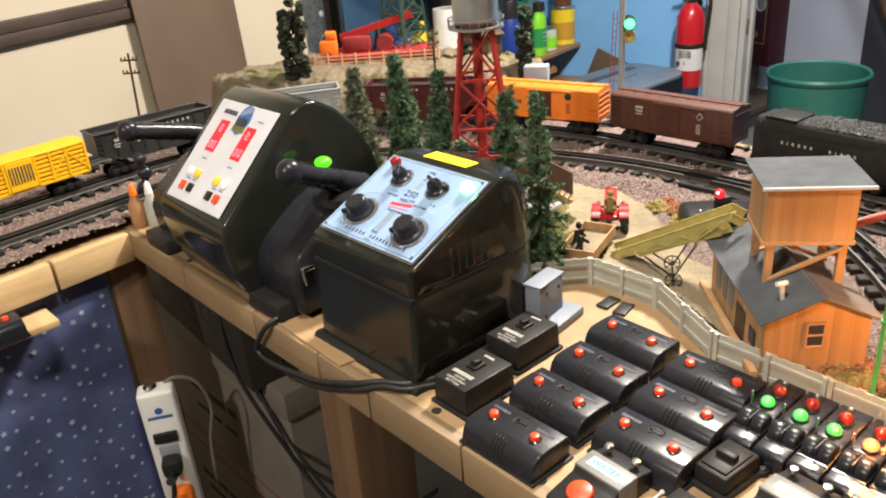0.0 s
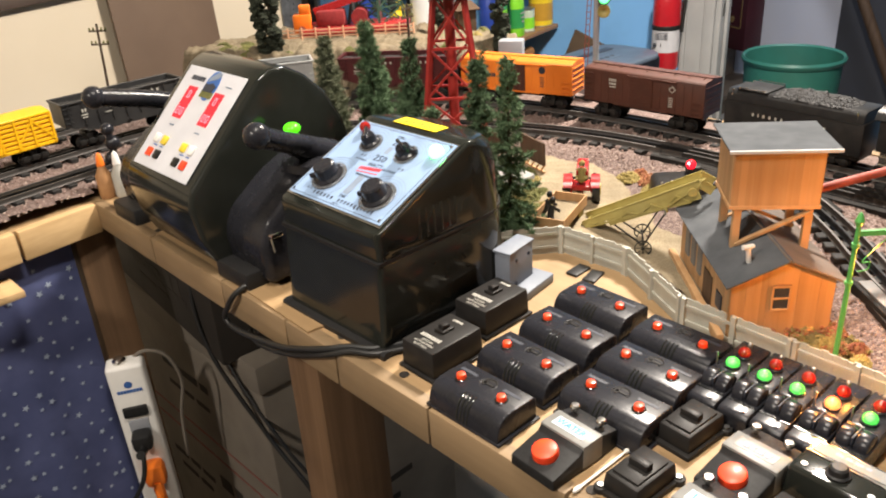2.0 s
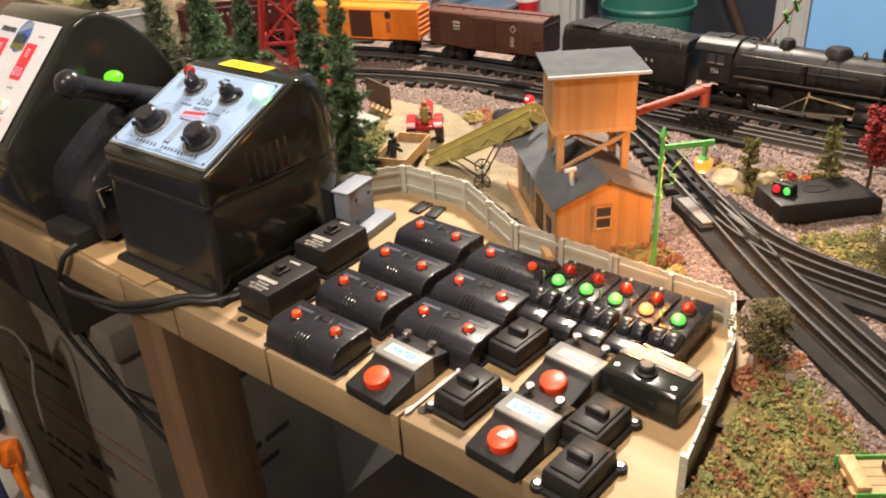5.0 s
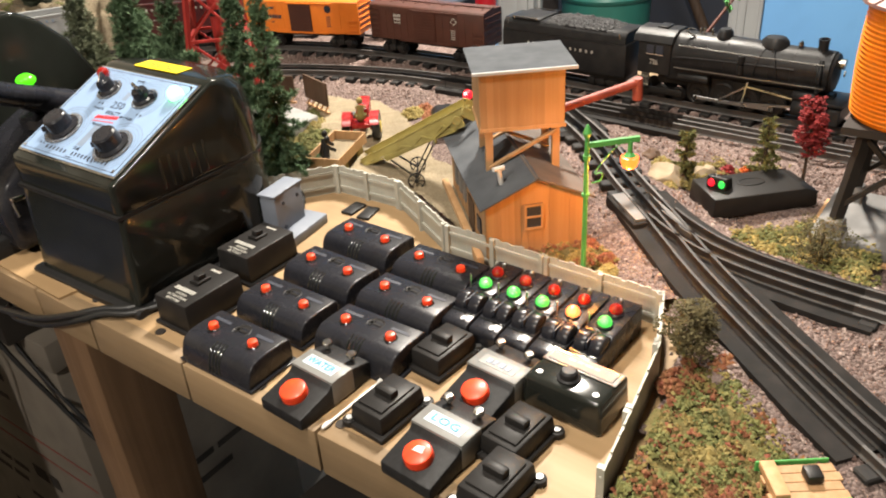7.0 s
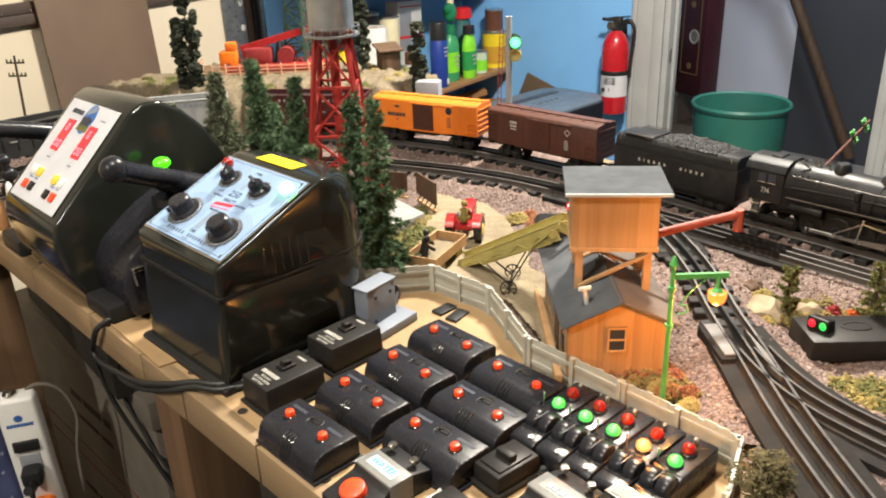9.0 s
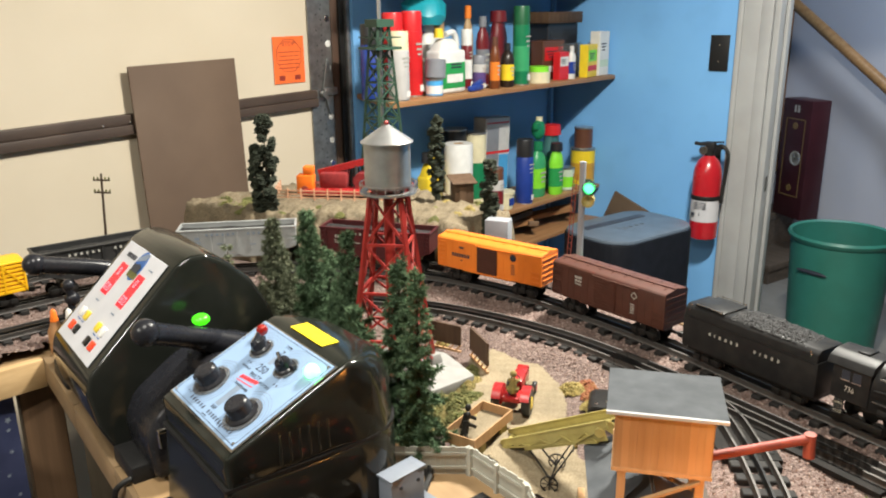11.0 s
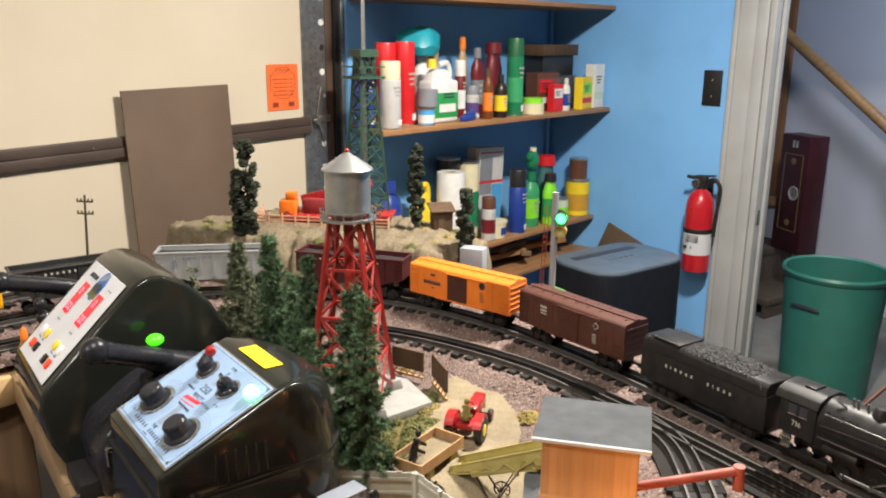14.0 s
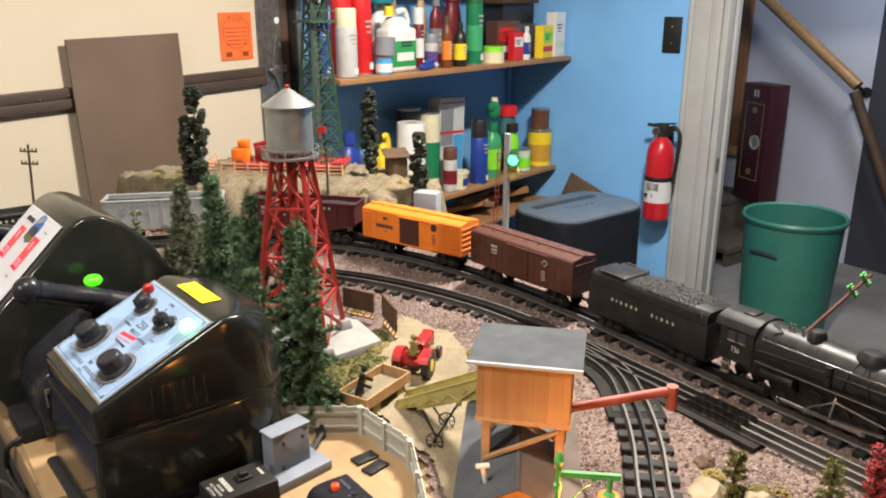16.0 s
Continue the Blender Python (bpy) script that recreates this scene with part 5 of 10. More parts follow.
# loose stones over the ballast
rng = np.random.default_rng(4)
N = 60000
px, py = rng.uniform(0.2, 1.36, N), rng.uniform(-0.15, 1.78, N)
keep = inside(TABLE, px, py)
d_ = near_track(px, py)
keep &= (d_ < 0.10) & (d_ > 0.006) & ~(inside(SANDY, px, py))
px, py = px[keep][:17000], py[keep][:17000]
pz = ground_z(px, py)
rs = rng.uniform(0.0013, 0.0030, len(px))
octa = np.array([(1, 0, 0), (-1, 0, 0), (0, 1, 0), (0, -1, 0), (0, 0, 0.8), (0, 0, -0.8)], float)
tri_ = np.array([(0, 2, 4), (2, 1, 4), (1, 3, 4), (3, 0, 4), (2, 0, 5), (1, 2, 5), (3, 1, 5), (0, 3, 5)])
V = octa[None] * rs[:, None, None] * rng.uniform(0.6, 1.3, (len(px), 6, 1))
th = rng.uniform(0, 6.28, len(px))
V = np.stack([V[..., 0] * np.cos(th)[:, None] - V[..., 1] * np.sin(th)[:, None], V[..., 0] * np.sin(th)[:, None] + V[..., 1] * np.cos(th)[:, None], V[..., 2]], -1)
V += np.stack([px, py, pz + 0.0006], -1)[:, None]
F = tri_[None] + (6 * np.arange(len(px)))[:, None, None]
me = bpy.data.meshes.new("ballast_stones")
me.from_pydata(V.reshape(-1, 3).tolist(), [], F.reshape(-1, 3).tolist())


def island_stone():
    m = mat("loose_stone", (0.22, 0.15, 0.125), 0.9, scale=50)
    nt = m.node_tree
    g = nt.nodes.new("ShaderNodeNewGeometry")
    cr = nt.nodes.new("ShaderNodeValToRGB")
    cr.color_ramp.elements[0].color, cr.color_ramp.elements[1].color = (0.105, 0.065, 0.052, 1), (0.40, 0.32, 0.28, 1)
    e = cr.color_ramp.elements.new(0.55)
    e.color = (0.23, 0.155, 0.132, 1)
    nt.links.new(g.outputs["Random Per Island"], cr.inputs["Fac"])
    nt.links.new(cr.outputs["Color"], nt.nodes["Principled BSDF"].inputs["Base Color"])
    return m


me.materials.append(island_stone())
tagged(new("ballast_stones", me), "loose pink and grey ballast stones along the tracks", "gravel", kind="stuff")

RAILP = [(-0.0014, 0), (-0.0014, -0.002), (-0.0008, -0.003), (-0.0008, -0.0075), (-0.0024, -0.0088), (0.0024, -0.0088), (0.0008, -0.0075), (0.0008, -0.003), (0.0014, -0.002), (0.0014, 0)]
TIE = mesh_of("tie", box(0.0150, 0.060, 0.009, pose(0, 0, -0.0130), 0.0012, 1), M_TIE)


def lay_track(name, line, s0, s1, label, gap=0.030, ties=True, centre=None):
    t = thing(name, pose(0, 0, ZR), label, "railway track")
    pts = [along(line, s0 + (s1 - s0) * k / 170)[0] for k in range(171)]
    for o in (-0.0162, 0.0162):
        part("rail", sweep(pts, RAILP, o), M_RAIL, t, "worn steel rail")
    part("centre_rail", sweep(pts, RAILP, 0.0), centre or M_RAILB, t, "blackened centre rail")
    if ties:
        for k in range(int((s1 - s0) / gap)):
            p, d = along(line, s0 + gap * (k + 0.5))
            piece("tie", TIE, t, Matrix.Translation(p) @ Matrix.Rotation(math.atan2(d.y, d.x) + 0.03 * math.sin(k * 2.7), 4, "Z"))
    return t


LO, LI, LB, LS, LK = (line_length(l) for l in LINES)
lay_track("track", OUTER, 0.45, LO - 0.9, "three-rail O gauge track with black ties in ballast, the outer loop")
lay_track("track", INNER, 0.45, 1.30 - 0.02, "three-rail O gauge track beside the outer loop", ties=False, centre=M_RAIL)
lay_track("track", INNER, 1.55, LI - 0.9, "three-rail O gauge track with black ties, the inner loop")
lay_track("track", BRANCH, 0.20, 0.47, "three-rail track curving off towards the yard")
lay_track("track", BRANCH, 0.86, LB, "three-rail track with black ties running past the shrubs")
lay_track("track", SIDING, 0.29, LS - 0.3, "shiny three-rail track curving past the orange tank", ties=True, centre=M_RAIL)
lay_track("track", BACK, 0.02, LK - 0.9, "three-rail track along the back of the table")


def turnout(name, label, outline, legs, plate=None):
    t = thing(name, pose(0, 0, ZR), label, "turnout")
    part("turnout_base", slab(outline, -0.0165, -0.0092), M_SWITCH, t)
    for line, s0, s1 in legs:
        pts = [along(line, s0 + (s1 - s0) * k / 60)[0] for k in range(61)]
        for o in (-0.0162, 0.0162):
            part("rail", sweep(pts, RAILP, o), M_RAILD, t, "worn steel rail")
        part("centre_rail", sweep(pts, RAILP, 0.0), M_RAILD, t)
    return t


def ribbon(line, s0, s1, w):
    a, b = [], []
    for k in range(17):
        p, d = along(line, s0 + (s1 - s0) * k / 16)
        n = Vector((-d.y, d.x, 0))
        a.append((p.x + n.x * w, p.y + n.y * w))
        b.append((p.x - n.x * w, p.y - n.y * w))
    return a + b[::-1]


t1 = turnout("turnout", "black plastic track turnout with steel rails beside the outer loop", ribbon(INNER, 1.17, 1.60, 0.033), ((INNER, 1.20, 1.60), (BRANCH, 0.02, 0.20)))
part("turnout_base", slab(ribbon(BRANCH, 0.0, 0.235, 0.036), -0.0170, -0.0098), M_SWITCH, t1)
t2 = turnout("turnout", "black plastic track turnout with a grey motor cover", ribbon(BRANCH, 0.47, 0.86, 0.036), ((BRANCH, 0.47, 0.86), (SIDING, 0.06, 0.29)))
part("turnout_base", slab(ribbon(SIDING, 0.0, 0.31, 0.036), -0.0170, -0.0098), M_SWITCH, t2)
part("point_blade", slab([(0.956, 0.286), (0.8985, 0.225), (0.889, 0.208), (0.9055, 0.219)], -0.008, -0.0010), M_RAIL, t2, "worn steel point blade")
pm = Matrix.Translation((0.917, 0.291, -0.013)) @ Matrix.Rotation(radians(50), 4, "Z")
part("plate_mount", box(0.076, 0.026, 0.018, pm @ pose(0, 0, 0.0), 0.002), M_SWITCH, t2)
part("cover_plate", box(0.066, 0.016, 0.003, pm @ pose(0, 0, 0.0102), 0.0006), M_FOUND, t2, "flat grey cover plate")

# ---- trains ----
def on_track(line, s, half, z=ZR):
    a, _ = along(line, s - half)
    b, _ = along(line, s + half)
    mid = (a + b) / 2
    d = b - a
    return Matrix.Translation((mid.x, mid.y, z)) @ Matrix.Rotation(math.atan2(d.y, d.x), 4, "Z")


def truck(t, x, wheel_r=0.0082, drop=0.0):
    z = 0.010 - 0.7 * drop
    tr_ = part("truck", joined(box(0.050, 0.003, 0.007, pose(x, 0.021, z), 0.001), box(0.050, 0.003, 0.007, pose(x, -0.021, z), 0.001), box(0.010, 0.044, 0.006 + drop, pose(x, 0, z + 0.003 + drop / 2), 0.001), *[box(0.011, 0.006, 0.010, pose(x + a, b, z), 0.001) for a in (-0.017, 0, 0.017) for b in (-0.022, 0.022)]), M_TRUCKM, t)
    for a in (-0.016, 0.016):
        for b in (-0.016, 0.016):
            part("wheel", lathe([(wheel_r + 0.0012, -0.0028), (wheel_r + 0.0012, -0.0016), (wheel_r, -0.0012), (wheel_r, 0.0022), (wheel_r * 0.5, 0.0024), (0, 0.0020)], 20, pose(x + a, b, wheel_r - drop, 90 if b < 0 else -90)), M_TRUCKM, tr_)


def coupler(t, x):
    part("coupler", joined(box(0.020, 0.006, 0.004, pose(x, 0, 0.012), 0.001), box(0.008, 0.010, 0.009, pose(x + (0.010 if x > 0 else -0.010), 0, 0.012), 0.002)), M_TRUCKM, t)


def ladder(t, x, y, z0, n, m_, w=0.016):
    s = 1 if y > 0 else -1
    for k in range(n):
        part("ladder_rung", box(w, 0.0016, 0.0016, pose(x, y + s * 0.0012, z0 + 0.0088 * k)), m_, t)


def boxcar(line, s, label, paint, door_paint, marks):
    t = thing("boxcar", on_track(line, s, 0.07, ZR + RIDE), label, "train car", "freight cars")
    L, W, B, H = 0.238, 0.060, 0.021, 0.084
    part("body", prism([(-W / 2, B), (W / 2, B), (W / 2, H - 0.006), (W / 2 - 0.003, H - 0.003), (0, H), (-W / 2 + 0.003, H - 0.003), (-W / 2, H - 0.006)], L, pose(-L / 2, 0, 0, 0, 0, -90), 0.0008, 1), paint, t)
    part("roof_walk", box(L, 0.011, 0.0012, pose(0, 0, H + 0.0006)), paint, t)
    for k in range(9):
        part("roof_rib", box(0.0012, W - 0.030, 0.0010, pose(-L / 2 + 0.012 + 0.0268 * k, 0, H - 0.0008)), paint, t)
    part("underframe", box(L - 0.02, 0.022, 0.010, pose(0, 0, 0.0165)), M_TRUCKM, t)
    for y in (-1, 1):
        d = part("door", box(0.046, 0.0024, 0.050, pose(0.0, y * (W / 2 + 0.001), 0.049), 0.0006, 1), door_paint, t)
        for k in range(9):
            part("door_rib", box(0.042, 0.0012, 0.0018, pose(0, y * (W / 2 + 0.0024), 0.028 + 0.0052 * k)), door_paint, d)
        part("door_track", box(0.095, 0.003, 0.0022, pose(0.020 * -y, y * (W / 2 + 0.001), 0.0755)), paint, t)
        part("sill", box(0.110, 0.0022, 0.004, pose(0, y * (W / 2), 0.0225)), paint, t)
        ladder(t, L / 2 - 0.012, y * W / 2, 0.028, 6, paint)
        ladder(t, -L / 2 + 0.012, y * W / 2, 0.028, 3, paint)
        for k in range(14):
            x = -L / 2 + 0.022 + 0.0149 * k
            if abs(x) > 0.026:
                part("rivet_line", box(0.0007, 0.0006, 0.050, pose(x, y * (W / 2 + 0.0002), 0.048)), paint, t)
    for e in (-1, 1):
        for k in range(5):
            part("end_rib", box(0.0016, W - 0.010, 0.003, pose(e * (L / 2 + 0.0004), 0, 0.031 + 0.010 * k), 0.0006, 1), paint, t)
        truck(t, e * 0.076, 0.0105, RIDE)
        coupler(t, e * (L / 2 + 0.004))
    part("brake_wheel", lathe([(0.007, 0), (0.007, 0.001), (0.005, 0.001)], 16, pose(L / 2 + 0.002, 0.012, 0.070, 0, 90, 0)), M_TRUCKM, t)
    marks(t, W)
    return t


def orange_marks(t, W):
    for y, r in ((1, 180), (-1, 0)):
        f = Matrix.Translation((0, y * (W / 2 + 0.0003), 0)) @ Matrix.Rotation(radians(r), 4, "Z") @ Matrix.Rotation(radians(90), 4, "X")
        bars("lettering", [0.005, 0.004, 0.004, 0.004, 0.005, 0.004, 0.003, 0.004], 0.0070, 0.0012, f @ pose(-0.062, 0.050, 0), M_INK, t, "dark car lettering")
        bars("lettering", [0.010], 0.004, 0.001, f @ pose(-0.060, 0.066, 0), M_INK, t, "dark car lettering")
        bars("lettering", [0.006], 0.002, 0.001, f @ pose(-0.060, 0.040, 0), M_INK, t, "dark car lettering")
        part("herald", lathe([(0.0068, 0), (0.0068, 0.0005), (0.0052, 0.0005), (0.0052, 0)], 20, f @ pose(0.058, 0.066, 0)), M_INK, t, "round dark herald")
        part("herald", cyl(0.0036, 0.0005, f @ pose(0.058, 0.066, 0), 14), M_INK, t)
        part("small_print", joined(*[strokes([0.008], 0.0016, 0.001, f @ pose(0.058, 0.052 - 0.0042 * k, 0)) for k in range(5)]), M_INK, t)


def brown_marks(t, W):
    for y, r in ((1, 180), (-1, 0)):
        f = Matrix.Translation((0, y * (W / 2 + 0.0003), 0)) @ Matrix.Rotation(radians(r), 4, "Z") @ Matrix.Rotation(radians(90), 4, "X")
        for widths, hgt, u, v in (([0.003] * 4, 0.0045, -0.058, 0.064), ([0.004] * 3, 0.0035, -0.058, 0.0575), ([0.014], 0.0018, -0.058, 0.052), *[([0.008], 0.0014, 0.058, 0.048 - 0.0036 * k) for k in range(5)]):
            bars("lettering", widths, hgt, 0.001, f @ pose(u, v, 0), M_CREAMINK, t, "pale car lettering")
        part("herald", box(0.0095, 0.0095, 0.0005, f @ pose(0.060, 0.063, 0, 0, 0, 45)), M_CREAMINK, t, "pale diamond herald")
        part("herald_middle", box(0.0065, 0.0065, 0.0005, f @ pose(0.060, 0.063, 0.0004, 0, 0, 45)), M_BROWNCAR, t)


def hopper(line, s, label, paint, ink, with_load=True):
    t = thing("hopper_car", on_track(line, s, 0.07, ZR + RIDE), label, "train car", "freight cars")
    L, W = 0.236, 0.060
    side = [(-L / 2, 0.040), (-L / 2 + 0.012, 0.036), (-0.055, 0.021), (-0.010, 0.021), (0, 0.028), (0.010, 0.021), (0.055, 0.021), (L / 2 - 0.012, 0.036), (L / 2, 0.040), (L / 2, 0.080), (-L / 2, 0.080)]
    for y in (-1, 1):
        part("side_wall", prism(side, 0.0022, pose(0, y * W / 2 - (0.0022 if y > 0 else 0), 0), 0.0004, 1), paint, t)
        for k in range(9):
            x = -L / 2 + 0.012 + 0.0265 * k
            part("side_post", box(0.0028, 0.0020, 0.044, pose(x, y * (W / 2 + 0.001), 0.058)), paint, t)
        part("top_rail", box(L, 0.005, 0.004, pose(0, y * (W / 2), 0.0805), 0.0008, 1), paint, t)
        f = Matrix.Translation((0, y * (W / 2 + 0.0022), 0)) @ Matrix.Rotation(radians(180 if y > 0 else 0), 4, "Z") @ Matrix.Rotation(radians(90), 4, "X")
        for widths, hgt, gap, u, v in (([0.0038] * 6, 0.0046, 0.0068, -0.034, 0.071), ([0.0038] * 5, 0.0046, 0.0068, 0.044, 0.071), ([0.003, 0.003], 0.006, 0.002, -0.080, 0.064), ([0.013], 0.0018, 0.002, -0.080, 0.056), ([0.010], 0.0018, 0.002, -0.080, 0.051), ([0.012], 0.0016, 0.002, -0.036, 0.052), ([0.012], 0.0016, 0.002, 0.030, 0.048)):
            bars("lettering", widths, hgt, gap, f @ pose(u, v, 0), ink, t, "small car lettering")
        ladder(t, L / 2 - 0.010, y * W / 2, 0.046, 4, paint, 0.014)
        ladder(t, -L / 2 + 0.010, y * W / 2, 0.046, 4, paint, 0.014)
    for e in (-1, 1):
        part("end_wall", box(0.0025, W, 0.042, pose(e * (L / 2 - 0.0012), 0, 0.060)), paint, t)
        part("end_rail", box(0.005, W + 0.004, 0.004, pose(e * (L / 2), 0, 0.0805), 0.0008, 1), paint, t)
        part("slope_sheet", bar((e * (L / 2 - 0.004), 0, 0.056), (e * 0.055, 0, 0.023), W - 0.008, 0.002), paint, t)
        truck(t, e * 0.076, 0.0105, RIDE)
        coupler(t, e * (L / 2 + 0.004))
    part("hopper_bay", box(0.090, W - 0.006, 0.024, pose(0, 0, 0.033)), paint, t)
    if with_load:
        g = bm_new()
        bmesh.ops.create_grid(g, x_segments=44, y_segments=14, size=0.5)
        for v in g.verts:
            x, y = v.co.x * (L - 0.006), v.co.y * (W - 0.004)
            v.co = Vector((x, y, 0.071 + 0.007 * (1 - (2 * v.co.y) ** 2) * (0.8 + 0.2 * math.sin(v.co.x * 17)) + 0.0018 * noise.noise(Vector((x, y, s)) * 300)))
        part("coal_load", g, M_COAL, t, "black coal load")
    return t


def stock_car(line, s):
    t = thing("stock_car", on_track(line, s, 0.07, ZR + RIDE), "bright yellow plastic cattle car with slatted sides", "train car", "freight cars")
    L, W, H = 0.238, 0.060, 0.084
    part("inner_wall", box(L - 0.006, W - 0.008, 0.056, pose(0, 0, 0.050)), M_ORANGECAR, t)
    part("roof", prism([(-W / 2 - 0.001, H - 0.009), (W / 2 + 0.001, H - 0.009), (W / 2 + 0.001, H - 0.005), (0, H), (-W / 2 - 0.001, H - 0.005)], L, pose(-L / 2, 0, 0, 0, 0, -90), 0.0008, 1), M_YELLOWCAR, t)
    part("floor_sill", box(L, W, 0.006, pose(0, 0, 0.024), 0.001), M_YELLOWCAR, t)
    for y in (-1, 1):
        for k in range(6):
            part("slat", box(L, 0.0022, 0.0050, pose(0, y * (W / 2 - 0.001), 0.0315 + 0.0078 * k), 0.0004, 1), M_YELLOWCAR, t)
        for x in (-0.117, -0.082, -0.053, -0.026, 0.026, 0.053, 0.082, 0.117):
            part("post", box(0.0035, 0.0030, 0.052, pose(x, y * W / 2, 0.051)), M_YELLOWCAR, t)
        for x, a in ((-0.099, 40), (-0.068, -40), (0.068, 40), (0.099, -40)):
            part("brace", box(0.0028, 0.0028, 0.056, pose(x, y * W / 2, 0.051, 0, a, 0)), M_YELLOWCAR, t)
        part("door", box(0.046, 0.0030, 0.050, pose(0, y * (W / 2 + 0.0008), 0.050), 0.0006, 1), M_YELLOWCAR, t)
        for k in range(8):
            part("door_gap", box(0.0022, 0.0010, 0.030, pose(-0.018 + 0.0052 * k, y * (W / 2 + 0.0026), 0.052)), M_INK, t)
    for e in (-1, 1):
        part("end_wall", box(0.003, W, 0.052, pose(e * (L / 2 - 0.0015), 0, 0.051), 0.0006, 1), M_YELLOWCAR, t)
        truck(t, e * 0.076, 0.0105, RIDE)
        coupler(t, e * (L / 2 + 0.004))
    return t


def tender(line, s):
    t = thing("tender", on_track(line, s, 0.06), "black steam locomotive tender heaped with coal, with silver lettering", "train car", "freight cars")
    L, W = 0.222, 0.062
    part("body", joined(box(L, W, 0.050, pose(0, 0, 0.048), 0.003), prism([(-W / 2, 0.072), (W / 2, 0.072), (W / 2 - 0.002, 0.084), (W / 2 - 0.008, 0.090), (-W / 2 + 0.008, 0.090), (-W / 2 + 0.002, 0.084)], L * 0.98, pose(-L * 0.49, 0, 0, 0, 0, -90), 0.001, 1)), M_LOCO, t)
    part("frame", box(L - 0.01, 0.040, 0.010, pose(0, 0, 0.020)), M_TRUCKM, t)
    g = bm_new()
    bmesh.ops.create_grid(g, x_segments=60, y_segments=26, size=0.5)
    for v in g.verts:
        x, y = v.co.x * 0.130 - 0.025, v.co.y * (W - 0.010)
        lump = noise.noise(Vector((x, y, 1)) * 260) * 0.0030 + noise.noise(Vector((x, y, 5)) * 90) * 0.003
        v.co = Vector((x, y, 0.088 + 0.011 * (1 - (2 * v.co.y) ** 2) * (1 - (2 * v.co.x) ** 4) + lump))
    part("coal_load", g, M_COAL, t, "heaped black coal")
    part("rear_deck", box(0.052, W - 0.008, 0.003, pose(0.068, 0, 0.091), 0.001), M_LOCO, t)
    for y in (-1, 1):
        part("handrail", joined(tube([Vector((0.044, y * 0.028, 0.094)), Vector((0.090, y * 0.028, 0.094))], 0.0007, 6), *[cyl(0.0009, 0.004, pose(x, y * 0.028, 0.091), 6) for x in (0.046, 0.088)]), M_CHROME, t, "bright wire handrail")
        part("grab_iron", tube(spline([(0.099, y * 0.029, 0.030), (0.101, y * 0.029, 0.060), (0.099, y * 0.029, 0.088), (0.095, y * 0.029, 0.091)], 5), 0.0008, 6), M_CHROME, t)
        part("grab_iron", tube(spline([(-0.099, y * 0.029, 0.040), (-0.101, y * 0.029, 0.062), (-0.098, y * 0.029, 0.088)], 5), 0.0008, 6), M_CHROME, t)
        f = Matrix.Translation((0, y * (W / 2 + 0.0002), 0)) @ Matrix.Rotation(radians(180 if y > 0 else 0), 4, "Z") @ Matrix.Rotation(radians(90), 4, "X")
        part("lettering", strokes([0.0032, 0.0014, 0.0036, 0.0034, 0.0030, 0.0030], 0.0046, 0.0066, f @ pose(-0.036, 0.056, 0)), M_CREAMINK, t, "silver lettering in wide spacing")
        part("lettering", strokes([0.0030, 0.0014, 0.0034, 0.0032, 0.0032], 0.0046, 0.0066, f @ pose(0.036, 0.056, 0)), M_CREAMINK, t, "silver lettering in wide spacing")
        part("rivet_band", box(L - 0.01, 0.0006, 0.0012, pose(0, y * W / 2, 0.071)), M_LOCO, t)
    for e in (-1, 1):
        truck(t, e * 0.068, 0.0085)
    coupler(t, L / 2 + 0.004)
    return t


